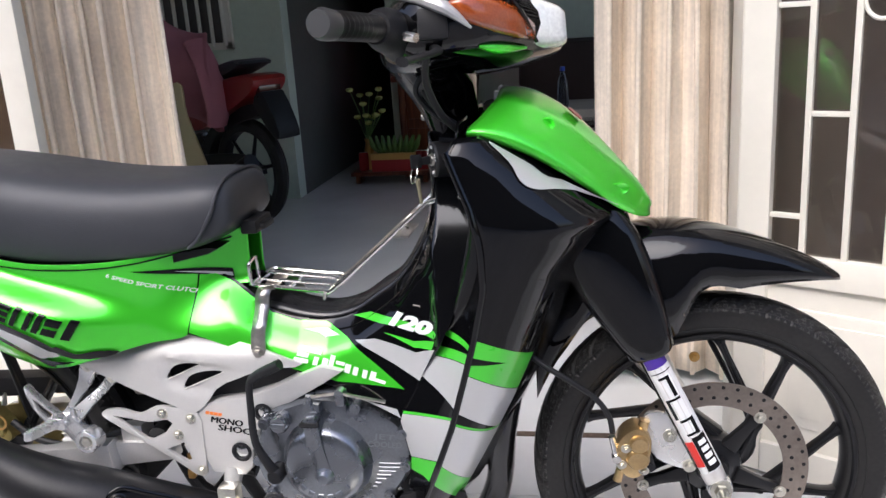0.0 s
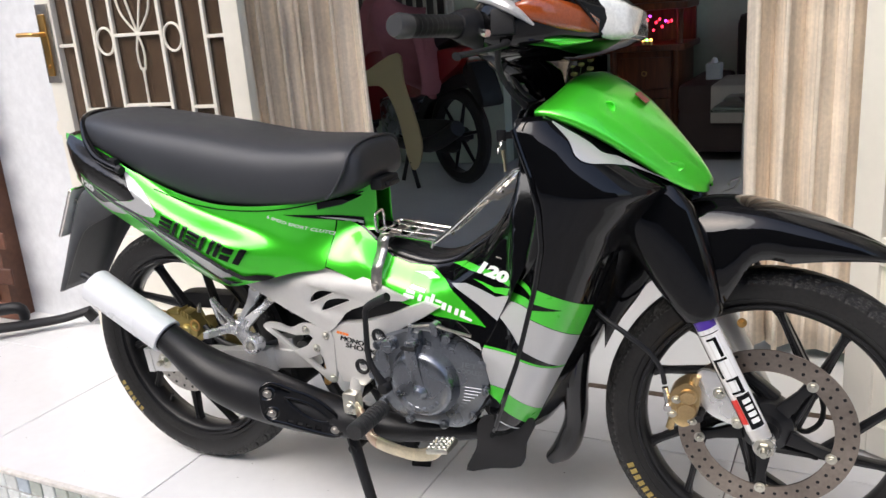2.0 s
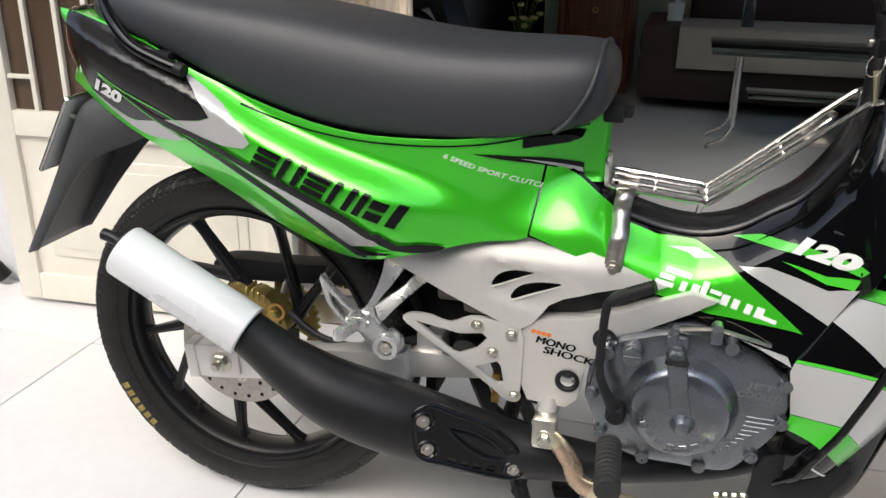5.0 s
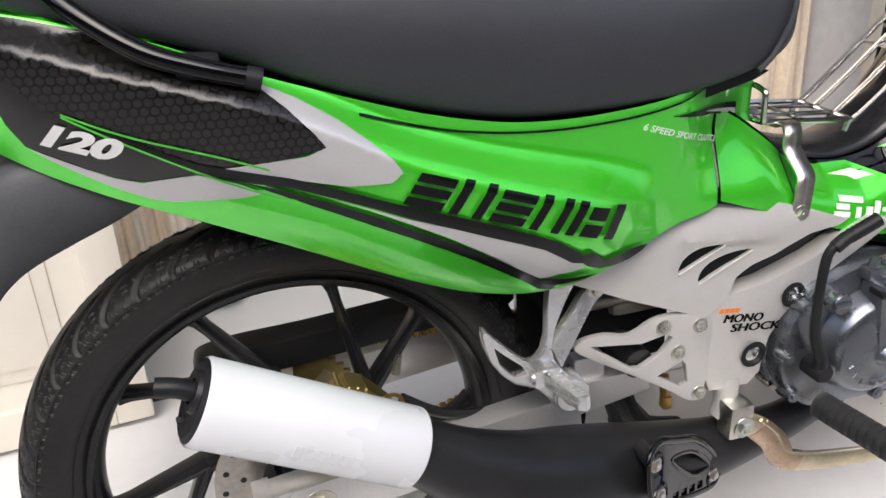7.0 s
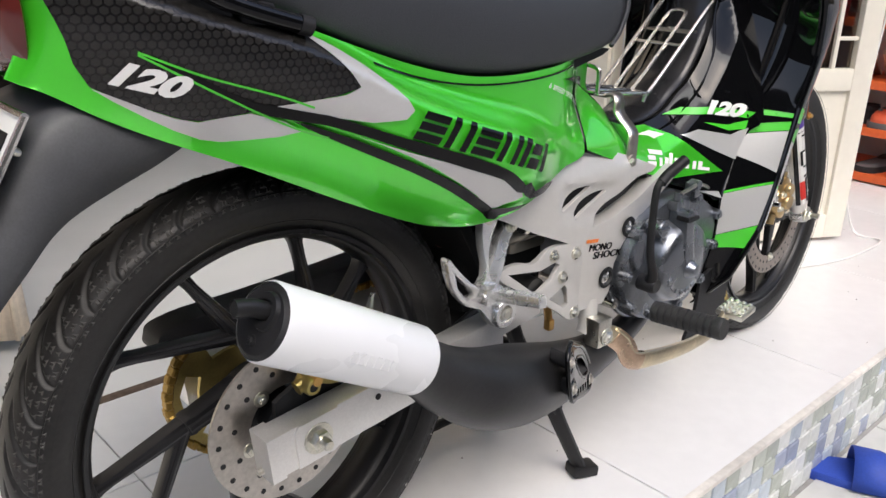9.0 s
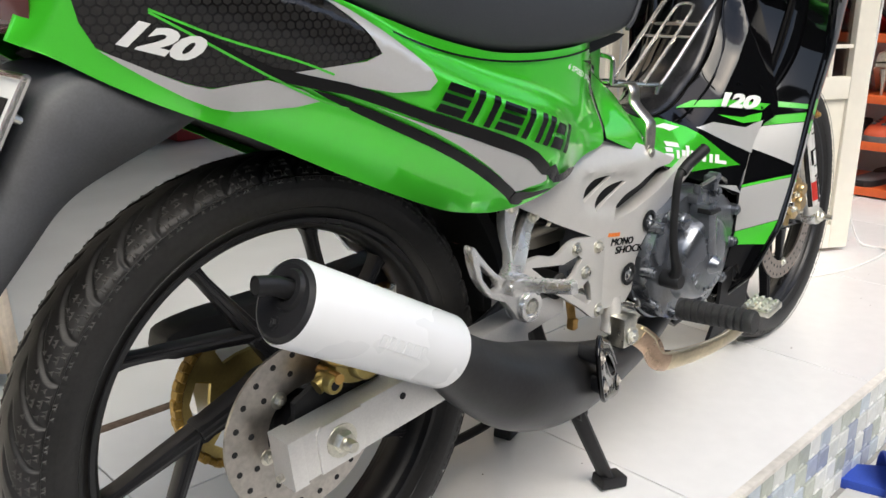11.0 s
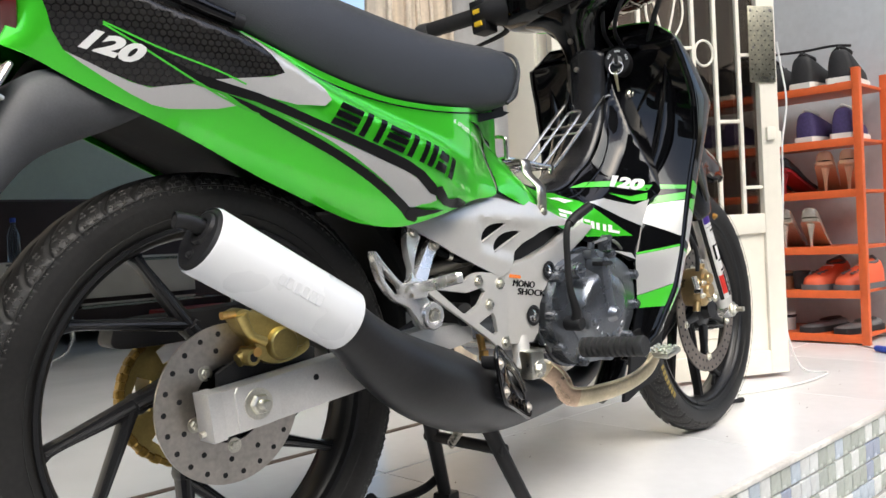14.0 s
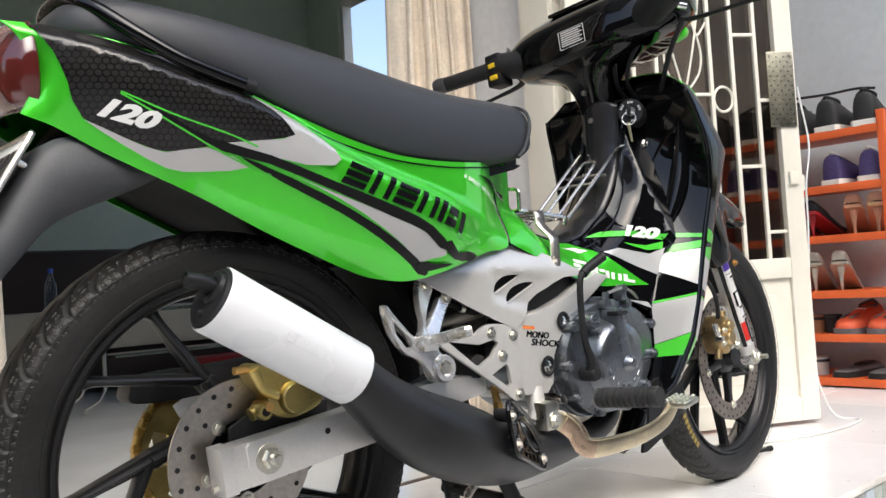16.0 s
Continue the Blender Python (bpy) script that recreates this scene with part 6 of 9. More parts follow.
# cover over the engine and up the steering column
for side in (-1, 1):
    pairs = (((0.500, 0.642), (0.486, 0.543)), ((0.545, 0.617), (0.54, 0.527)), ((0.585, 0.587), (0.575, 0.514)), ((0.61, 0.564), (0.60, 0.505)), ((0.66, 0.550), (0.66, 0.478)), ((0.704, 0.548), (0.73, 0.452)), ((0.748, 0.560), (0.79, 0.432)), ((0.785, 0.585), (0.825, 0.420)), ((0.822, 0.612), (0.862, 0.488)), ((0.862, 0.670), (0.897, 0.545)), ((0.880, 0.720), (0.925, 0.610)), ((0.888, 0.775), (0.942, 0.69)), ((0.893, 0.822), (0.945, 0.822)))
    skin = skin_between(pairs, cover_width, side)
    col = part("column_cover", skin, BLACK, bike, "gloss black cover with green and silver graphics", sharp=180)
    thicken(col, 0.002)
    decal("green_film", [(0.489, 0.546), (0.503, 0.638), (0.545, 0.614), (0.585, 0.584), (0.61, 0.5615), (0.651, 0.548), (0.697, 0.546), (0.737, 0.530), (0.785, 0.497), (0.833, 0.463), (0.721, 0.466), (0.654, 0.483), (0.604, 0.503)], GREEN, col, cover_width, side=side, step=0.006, proud=0.0030, smooth=1, label="metallic green front of the side graphics")
    decal("silver_flash", [(0.752, 0.528), (0.786, 0.534), (0.853, 0.520), (0.884, 0.530), (0.858, 0.480)], SILVER_VINYL, col, cover_width, side=side, step=0.006, proud=0.0034, smooth=1)
    decal("silver_flash", [(0.765, 0.441), (0.82, 0.432), (0.826, 0.420), (0.79, 0.433)], SILVER_VINYL, col, cover_width, side=side, step=0.006, proud=0.0034, smooth=1)
    decal("silver_flash", [(0.664, 0.537), (0.70, 0.538), (0.724, 0.531), (0.70, 0.527), (0.69, 0.532)], WHITE_VINYL, col, cover_width, side=side, step=0.006, proud=0.0042, smooth=1)
    decal("green_stripe", [(0.742, 0.556), (0.775, 0.566), (0.82, 0.566), (0.889, 0.556), (0.884, 0.545), (0.83, 0.555), (0.78, 0.556)], GREEN_FLAT, col, cover_width, side=side, step=0.006, proud=0.0036, smooth=1)
    decal("green_stripe", [(0.800, 0.544), (0.85, 0.536), (0.884, 0.542), (0.879, 0.528), (0.85, 0.527)], GREEN_FLAT, col, cover_width, side=side, step=0.006, proud=0.0036, smooth=1)
    if side < 0:
        print_on("number_print", lettered("120", (0.803, 0.5585), (0.874, 0.548), 0.0195, 0.55, 0.09), WHITE_VINYL, col, cover_width, 0.0050, label="white slanted number")
    # model name as white slanted strokes
    a, b = Vector((0.652, 0.497)), Vector((0.806, 0.4665))
    for u0, u1, v0, hgt in ((0.0, 0.15, 0.0, 0.006), (0.02, 0.14, 0.008, 0.006), (0.05, 0.26, 0.016, 0.006), (0.20, 0.25, 0.0, 0.012), (0.29, 0.35, 0.0, 0.013), (0.36, 0.41, 0.0, 0.020), (0.43, 0.52, 0.009, 0.005), (0.53, 0.59, 0.0, 0.013), (0.62, 0.67, 0.0, 0.012), (0.72, 0.77, 0.0, 0.012), (0.80, 0.86, 0.0, 0.013), (0.86, 0.97, 0.0, 0.005)):
        p0, p1 = a.lerp(b, u0) + Vector((v0 * 0.3, v0)), a.lerp(b, u1) + Vector((v0 * 0.3, v0))
        upv = Vector((hgt * 0.3, hgt))
        decal("name_bar", [tuple(p0), tuple(p1), tuple(p1 + upv), tuple(p0 + upv)], WHITE_VINYL, col, cover_width, side=side, step=0.006, proud=0.0046, smooth=1)
    part("pocket_edge", tube([(0.872, side * 0.079, 0.646), (0.917, side * 0.083, 0.642), (0.920, side * 0.084, 0.636), (0.891, side * 0.098, 0.585), (0.886, side * 0.099, 0.581), (0.850, side * 0.097, 0.588)], 0.0022, 8), BLACK, col)
    part("cover_ridge", tube([(x, side * (cover_width(x, z) + 0.0005), z) for x, z in ((0.655, 0.536), (0.70, 0.533), (0.745, 0.542), (0.785, 0.566), (0.825, 0.598), (0.858, 0.648), (0.874, 0.70), (0.884, 0.76))], [0.001, 0.0022, 0.0024, 0.0024, 0.0024, 0.0024, 0.0022, 0.001], 8, 5), BLACK, col)
    part("panel_seam", onto(sheet(ring_of([(p.x, p.y) for p in curve_through([(0.600, 0.575, 0), (0.592, 0.545, 0), (0.603, 0.508, 0)], 5)], 0.002), step=0.006), cover_width, 0.0045, side), BLACK_VINYL, col)
strip = bmesh.new()
rows = []
line = [(0.48, 0.602), (0.545, 0.585), (0.61, 0.5665), (0.66, 0.5535), (0.704, 0.551), (0.748, 0.5635), (0.785, 0.588), (0.822, 0.615), (0.864, 0.675), (0.881, 0.725), (0.884, 0.78), (0.884, 0.83)]
for p in curve_through([(*q, 0) for q in line], 4):
    rows.append([strip.verts.new((p.x - 0.010 * ease(0.60, 0.72, p.y) * (1 - u * u), u * 0.044, p.y + 0.010 - 0.012 * u * u - 0.008 * ease(0.65, 0.75, p.y))) for u in (-1, -0.7, -0.35, 0, 0.35, 0.7, 1)])
for a, b in zip(rows, rows[1:]):
    for i in range(6):
        strip.faces.new((a[i], a[i + 1], b[i + 1], b[i]))
spine = part("centre_strip", strip, mat("satin_black_plastic", (0.018, 0.018, 0.020), 0.22, grain=0.08, stain=0.1, fine=300), bike, "dark grey centre tunnel cover", sharp=180)
thicken(spine, 0.004)

# leg shields
def shield_row(z):
    """Inner seam, outer edge and front line of the leg shield at a height: (x, half width) pairs."""
    inner = (lerp(z, (0.25, 0.822), (0.35, 0.835), (0.42, 0.822), (0.447, 0.838), (0.556, 0.897), (0.65, 0.922), (0.70, 0.936), (0.75, 0.942), (0.842, 0.936)), lerp(z, (0.25, 0.11), (0.42, 0.128), (0.556, 0.111), (0.65, 0.076), (0.70, 0.058), (0.74, 0.050), (0.842, 0.048)))
    edge = (lerp(z, (0.22, 0.815), (0.28, 0.852), (0.362, 0.886), (0.43, 0.912), (0.562, 0.950), (0.64, 0.968), (0.70, 0.966), (0.75, 0.955), (0.80, 0.935), (0.825, 0.925), (0.842, 0.938)), lerp(z, (0.22, 0.10), (0.28, 0.150), (0.362, 0.173), (0.562, 0.177), (0.66, 0.186), (0.73, 0.187), (0.80, 0.178), (0.825, 0.172), (0.842, 0.158), (0.862, 0.130)))
    front = (lerp(z, (0.22, 0.86), (0.281, 0.909), (0.363, 0.952), (0.448, 0.995), (0.504, 1.020), (0.58, 1.052), (0.647, 1.082), (0.69, 1.122), (0.715, 1.145), (0.75, 1.10), (0.80, 1.04), (0.842, 0.99)), lerp(z, (0.22, 0.06), (0.281, 0.085), (0.363, 0.098), (0.58, 0.100), (0.647, 0.092), (0.70, 0.066), (0.75, 0.095), (0.80, 0.105), (0.842, 0.10)))
    return inner, edge, front


def shield_point(z, s):
    """s runs 0..1 from the inner seam to the outer edge, 1..2 round the front."""
    inner, edge, front = shield_row(z)
    if s <= 1:
        dip = 0.012 * math.sin(math.pi * s)
        return Vector((inner[0] + (edge[0] - inner[0]) * s + dip * 0.5, inner[1] + (edge[1] - inner[1]) * s, z))
    t = s - 1
    cx, cw = edge[0] * 0.25 + front[0] * 0.75, edge[1] * 1.0
    x = (1 - t) ** 2 * edge[0] + 2 * t * (1 - t) * cx + t * t * front[0]
    w = (1 - t) ** 2 * edge[1] + 2 * t * (1 - t) * cw + t * t * front[1]
    return Vector((x, w, z))


def shield_skin(z0, z1, s0, s1, nz, ns, proud=0.0, side=-1, thick=0.003, z_at=None):
    bm = bmesh.new()
    rows = []
    for j in range(nz + 1):
        row = []
        for i in range(ns + 1):
            s = s0 + (s1 - s0) * i / ns
            lo, hi = (z0, z1) if z_at is None else z_at(s)
            z = lo + (hi - lo) * j / nz
            p = shield_point(z, s)
            q = shield_point(z, min(2, s + 0.02)) - shield_point(z, max(0, s - 0.02))
            n = Vector((-q.y, q.x, 0)).normalized()
            p = p + n * proud
            row.append(bm.verts.new((p.x, side * p.y, p.z)))
        rows.append(row)
    for a, b in zip(rows, rows[1:]):
        for i in range(ns):
            bm.faces.new((a[i], a[i + 1], b[i + 1], b[i]))
    return bm


for side in (-1, 1):
    inner = part("leg_shield_inner", shield_skin(0.26, 0.862, 0, 1, 62, 14, 0, side), BLACK, bike, "gloss black inner leg shield", sharp=180)
    outer = part("leg_shield_outer", shield_skin(0.225, 0.842, 1.0, 2, 70, 20, 0, side), BLACK, bike, "gloss black outer leg shield with silver and green bands", sharp=180)
    for ob in (inner, outer):
        thicken(ob, 0.003)
    tip = lambda s: 0.5395 - 0.032 * (s - 1)
    bands = [("green_band", GREEN_FLAT, lambda s: (tip(s), 0.565 - 0.048 * (s - 1))),
             ("green_band", GREEN_FLAT, lambda s: (0.513 - 0.053 * (s - 1), min(0.527 - 0.004 * (s - 1), tip(s)))),
             ("silver_band", SILVER_VINYL, lambda s: (max(0.4535 - 0.0565 * (s - 1), 0.437 - 0.036 * (s - 1)), 0.512 - 0.053 * (s - 1))),
             ("green_line", GREEN_FLAT, lambda s: (0.4335 - 0.036 * (s - 1), 0.437 - 0.036 * (s - 1))),
             ("silver_band", SILVER_VINYL, lambda s: (0.3695 - 0.068 * (s - 1), 0.433 - 0.036 * (s - 1))),
             ("green_band", GREEN_FLAT, lambda s: (0.332 - 0.068 * (s - 1), 0.369 - 0.068 * (s - 1))),
             ("white_line", WHITE_VINYL, lambda s: (0.301 - 0.05 * (s - 1), 0.3035 - 0.05 * (s - 1)))]
    for name, material, zz in bands:
        part(name, shield_skin(0, 0, 1.02, 1.96, 6, 18, 0.0022, side, z_at=zz), material, outer, sharp=180)
    bands_in = [("green_band", GREEN_FLAT, lambda s: (0.550 - 0.004 * s, 0.559 - 0.006 * s)),
                ("green_band", GREEN_FLAT, lambda s: (0.519 + 0.008 * s, 0.533 + 0.008 * s)),
                ("silver_band", SILVER_VINYL, lambda s: (0.4875 - 0.0315 * s, 0.518 + 0.008 * s)),
                ("silver_band", SILVER_VINYL, lambda s: (0.352 + 0.0213 * s, 0.427 + 0.0125 * s)),
                ("green_line", GREEN_FLAT, lambda s: (0.4275 + 0.0125 * s, 0.4315 + 0.0125 * s)),
                ("green_band", GREEN_FLAT, lambda s: (0.329 + 0.002 * s, 0.351 + 0.0213 * s))]
    for name, material, zz in bands_in:
        part(name, shield_skin(0, 0, 0.03, 0.97, 6, 12, 0.0022, side, z_at=zz), material, inner, sharp=180)
    part("edge_bead", tube([(p.x, side * p.y, p.z) for p in (shield_point(0.235 + 0.59 * k / 40, 1.0) for k in range(41))], 0.0050, 10), BLACK, outer)
    roll = [shield_point(z, s) for z, s in ((0.545, 0.04), (0.58, 0.20), (0.61, 0.34), (0.65, 0.46), (0.70, 0.56), (0.75, 0.64), (0.79, 0.70))]
    part("shield_roll", tube([(p.x + 0.002, side * p.y, p.z) for p in roll], [0.002, 0.011, 0.017, 0.020, 0.018, 0.012, 0.003], 16, 5), BLACK, inner, sharp=180)
front_face = bmesh.new()
rows = []
for k in range(31):
    z = 0.24 + 0.59 * k / 30
    f = shield_row(z)[2]
    rows.append([front_face.verts.new((f[0] + 0.030 * (1 - u * u), u * f[1], z)) for u in (-1, -0.6, -0.2, 0.2, 0.6, 1)])
for a, b in zip(rows, rows[1:]):
    for i in range(5):
        front_face.faces.new((a[i], a[i + 1], b[i + 1], b[i]))
part("front_apron", front_face, BLACK, bike, "gloss black front apron", sharp=180)
part("top_deck", join(plate([(0.90, -0.07), (0.96, -0.10), (1.02, -0.08), (1.04, 0), (1.02, 0.08), (0.96, 0.10), (0.90, 0.07)], 0, 0.006)), BLACK, bike)
bpy.data.objects["top_deck"].data.transform(Matrix.Translation((0, 0, 0.832)) @ Matrix.Rotation(radians(-90), 4, "X"))
part("mud_flap", plate(curve_through([(0.815, 0.285), (0.915, 0.295), (0.900, 0.245), (0.888, 0.196), (0.83, 0.180), (0.775, 0.165), (0.800, 0.22)], 3, True), -0.126, -0.120), PLASTIC, bike, "black plastic lower flap")
part("lower_fairing", tube([(0.99, -0.05, 0.50), (0.965, -0.03, 0.36), (0.955, 0.0, 0.25), (0.93, 0.01, 0.175), (0.895, 0.02, 0.135)], [0.03, 0.026, 0.022, 0.024, 0.014], 14, 5, 1.2), BLACK, bike, "gloss black front frame fairing")

# green beak over the headstock
beak = bmesh.new()
rows = []
for low, mid, top, crown in (((0.950, 0.148, 0.846), (0.966, 0.122, 0.862), (0.988, 0.086, 0.885), (0.985, 0, 0.893)), ((0.985, 0.147, 0.842), (1.0, 0.122, 0.860), (1.015, 0.084, 0.884), (1.015, 0, 0.894)), ((1.03, 0.138, 0.822), (1.04, 0.116, 0.842), (1.048, 0.077, 0.864), (1.05, 0, 0.882)), ((1.075, 0.122, 0.792), (1.08, 0.102, 0.814), (1.085, 0.067, 0.838), (1.088, 0, 0.855)), ((1.115, 0.100, 0.760), (1.118, 0.083, 0.781), (1.12, 0.055, 0.804), (1.123, 0, 0.820)), ((1.15, 0.074, 0.730), (1.152, 0.061, 0.748), (1.155, 0.039, 0.766), (1.157, 0, 0.779)), ((1.178, 0.046, 0.712), (1.18, 0.037, 0.723), (1.183, 0.023, 0.735), (1.186, 0, 0.743)), ((1.196, 0.016, 0.706), (1.197, 0.012, 0.709), (1.199, 0.008, 0.712), (1.20, 0, 0.715))):
    low, mid, top, crown = Vector(low), Vector(mid), Vector(top), Vector(crown)
    lip, rim = low + Vector((0.002, -0.10 * low.y, -0.010)), low.lerp(mid, 0.22) + Vector((0, 0, 0.003))
    half = [lip, low, rim, mid, mid.lerp(top, 0.75), top, top.lerp(crown, 0.35) + Vector((0, 0, 0.001)), crown]
    ring = [(p.x, -p.y, p.z) for p in half] + [tuple(p) for p in half[-2::-1]]
    rows.append([beak.verts.new(p) for p in ring])
for a, b in zip(rows, rows[1:]):
    for i in range(len(a) - 1):
        beak.faces.new((a[i], a[i + 1], b[i + 1], b[i]))
beak_ob = part("beak", beak, GREEN, bike, "metallic green beak over the headstock", sharp=180)
sub = beak_ob.modifiers.new("round", "SUBSURF")
sub.levels = sub.render_levels = 2
thicken(beak_ob, 0.003)
beak_ob.data.materials.append(BLACK)
beak_ob.modifiers["thickness"].material_offset = 1
part("beak_dimple", lathe([(0, 0.003), (0.005, 0.002), (0.009, -0.001), (0.011, 0.001)], 20, centre=(1.056, -0.090, 0.846)), GREEN, beak_ob)
part("beak_dimple", moved(lathe([(0, 0.003), (0.007, 0.002), (0.012, -0.001), (0.014, 0.001)], 20), Matrix.Translation((1.150, -0.064, 0.748)) @ Matrix.Rotation(radians(28), 4, "Z") @ Matrix.Diagonal((1.5, 1, 0.7, 1))), GREEN, beak_ob)
part("beak_badge", moved(join(box(-0.012, 0.012, -0.013, 0.013, -0.001, 0.001, 0.0008, 1)), Matrix.Translation((1.092, -0.022, 0.8525)) @ Matrix.Rotation(radians(42), 4, "Y")), mat("dull_red_badge", (0.22, 0.035, 0.035), 0.3), beak_ob, "small red and grey badge")
for s in (-1, 1):
    pts_top = [(0.981, 0.835), (1.0, 0.822), (1.032, 0.800), (1.054, 0.782), (1.079, 0.770), (1.116, 0.750), (1.150, 0.732)]
    pts_low = [(0.981, 0.833), (1.008, 0.806), (1.022, 0.783), (1.04, 0.771), (1.072, 0.764), (1.118, 0.746), (1.150, 0.731)]
    bm = bmesh.new()
    rows = []
    top_c, low_c = curve_through([(*p, 0) for p in pts_top], 10), curve_through([(*p, 0) for p in pts_low], 10)
    for a, b in zip(top_c, low_c):
        row = []
        for k in range(5):
            p = a.lerp(b, k / 4)
            best = min((abs(shield_point(p.y, 1 + t / 800).x - p.x), 1 + t / 800) for t in range(801))[1]
            w = shield_point(p.y, best).y
            row.append(bm.verts.new((p.x, s * (w + 0.0065), p.y)))
        rows.append(row)
    for a, b in zip(rows, rows[1:]):
        for i in range(4):
            bm.faces.new((a[i], a[i + 1], b[i + 1], b[i]))
    part("silver_flash", bm, SILVER_VINYL, beak_ob, "silver flash along the beak", sharp=180)

# handlebar cover, lamps, grips
BARS = Matrix.Translation((0.798, 0.009, 0.9615)) @ Matrix.Rotation(radians(4.5), 4, "Z") @ Matrix.Rotation(radians(-6), 4, "X") @ Matrix.Translation((-0.802, 0, -0.968))


def barred(bm):
    return moved(bm, BARS)


def head_ring(x, zt, zb, w, n=12):
    pts = []
    for k in range(n * 2):
        a = 2 * math.pi * k / (n * 2)
        c, s = math.cos(a), math.sin(a)
        pts.append((x, w * math.copysign(abs(c) ** 0.6, c), (zt + zb) / 2 + (zt - zb) / 2 * math.copysign(abs(s) ** 0.75, s)))
    return pts


cowl = bmesh.new()
rows = [[cowl.verts.new(p) for p in head_ring(*r)] for r in ((0.820, 0.992, 0.932, 0.075), (0.832, 1.008, 0.922, 0.125), (0.855, 1.025, 0.916, 0.180), (0.89, 1.046, 0.914, 0.203), (0.94, 1.062, 0.916, 0.205), (0.985, 1.050, 0.920, 0.174), (1.025, 1.030, 0.928, 0.125), (1.06, 1.012, 0.938, 0.088), (1.076, 0.998, 0.946, 0.070))]
for a, b in zip(rows, rows[1:]):
    for i in range(len(a)):
        cowl.faces.new((a[i], a[(i + 1) % len(a)], b[(i + 1) % len(b)], b[i]))
cowl.faces.new(rows[0])
cowl.faces.new(rows[-1])
cowl_ob = part("handlebar_cowl", barred(cowl), BLACK, bike, "gloss black handlebar cowl with green underside", sharp=60)
lamp_bm = bmesh.new()
rows = []
for x, zt, zb, w in ((1.030, 1.016, 0.946, 0.112), (1.052, 1.012, 0.944, 0.100), (1.074, 1.003, 0.947, 0.088), (1.082, 0.996, 0.952, 0.080)):
    rows.append([lamp_bm.verts.new((x - 0.10 * max(0, z - 0.97), y, z)) for y, z in ((w * math.copysign(abs(math.cos(a)) ** 0.28, math.cos(a)), (zt + zb) / 2 + (zt - zb) / 2 * math.copysign(abs(math.sin(a)) ** 0.28, math.sin(a))) for a in (2 * math.pi * (k + 0.5) / 32 for k in range(32)))])
for a, b in zip(rows, rows[1:]):
    for i in range(32):
        lamp_bm.faces.new((a[i], a[(i + 1) % 32], b[(i + 1) % 32], b[i]))
lamp_bm.faces.new(rows[-1])
part("headlight", barred(lamp_bm), CLEAR_LENS, cowl_ob, "clear faceted headlight lens", sharp=45)
for s in (-1, 1):
    lens_bm = bmesh.new()
    rows = []
    for x, z0, z1, w in ((0.932, 0.991, 0.999, 0.2075), (0.955, 0.974, 1.007, 0.200), (0.985, 0.963, 1.004, 0.1765), (1.012, 0.957, 0.995, 0.1445), (1.036, 0.956, 0.974, 0.115)):
        rows.append([lens_bm.verts.new((x, s * (w + 0.004 * math.sin(math.pi * k / 4)), z0 + (z1 - z0) * k / 4)) for k in range(5)])
    for a, b in zip(rows, rows[1:]):
        for i in range(4):
            lens_bm.faces.new((a[i], a[i + 1], b[i + 1], b[i]))
    amber = part("indicator", barred(lens_bm), AMBER, cowl_ob, "amber indicator lens")
    thicken(amber, 0.006)
    part("silver_trim", barred(tube([(0.858, s * 0.182, 1.012), (0.890, s * 0.200, 1.007), (0.912, s * 0.206, 1.000), (0.932, s * 0.2085, 0.989), (0.958, s * 0.202, 0.967)], [0.002, 0.008, 0.012, 0.010, 0.002], 10, 4, 0.8)), SILVER_VINYL, cowl_ob, "silver trim by the lens")
    part("green_chin", barred(tube([(0.965, s * 0.172, 0.946), (0.99, s * 0.154, 0.943), (1.025, s * 0.114, 0.945)], [0.003, 0.010, 0.003], 10, 4, 0.7)), GREEN, cowl_ob, "green underside of the cowl")
    bar0, bar1, bar2 = (0.865, s * 0.12, 0.965), (0.845, s * 0.20, 0.972), (0.805, s * 0.335, 0.968)
    part("handlebar", barred(tube([bar0, bar1, bar2], 0.011, 14, 3)), PLASTIC, cowl_ob)
    part("grip_cup", barred(tube([(0.868, s * 0.140, 0.962), (0.856, s * 0.170, 0.968), (0.848, s * 0.195, 0.972), (0.841, s * 0.222, 0.972)], [0.034, 0.029, 0.028, 0.020], 20, 3)), PLASTIC, cowl_ob, "black switch housing")
    grip_pts = [(0.841, s * 0.218, 0.972), (0.824, s * 0.275, 0.970), (0.808, s * 0.325, 0.968)]
    part("grip", barred(tube(grip_pts, [0.017, 0.0165, 0.0165], 18, 4)), RUBBER, cowl_ob, "ribbed rubber grip")
    part("grip_rib", barred(join(*[lathe([(0.0164, -0.0028), (0.0172, 0), (0.0164, 0.0028)], 18, True, (0.842 - 0.0033 * k, s * (0.213 + 0.0117 * k), 0.972 - 0.0004 * k)) for k in range(10)])), RUBBER, cowl_ob)
    part("bar_end", barred(tube([(0.808, s * 0.325, 0.968), (0.803, s * 0.342, 0.968), (0.800, s * 0.352, 0.968)], [0.0175, 0.0185, 0.015], 18)), mat("grey_bar_end", (0.10, 0.10, 0.10), 0.35, metal=0.6) if s < 0 else bpy.data.materials["grey_bar_end"], cowl_ob, "grey bar end weight")
    part("lever", barred(tube([(0.895, s * 0.165, 0.955), (0.915, s * 0.205, 0.942), (0.906, s * 0.27, 0.932), (0.893, s * 0.333, 0.924), (0.889, s * 0.346, 0.922)], [0.008, 0.007, 0.0055, 0.006, 0.0085], 10, 5, 0.7)), PLASTIC, cowl_ob, "black hand lever")
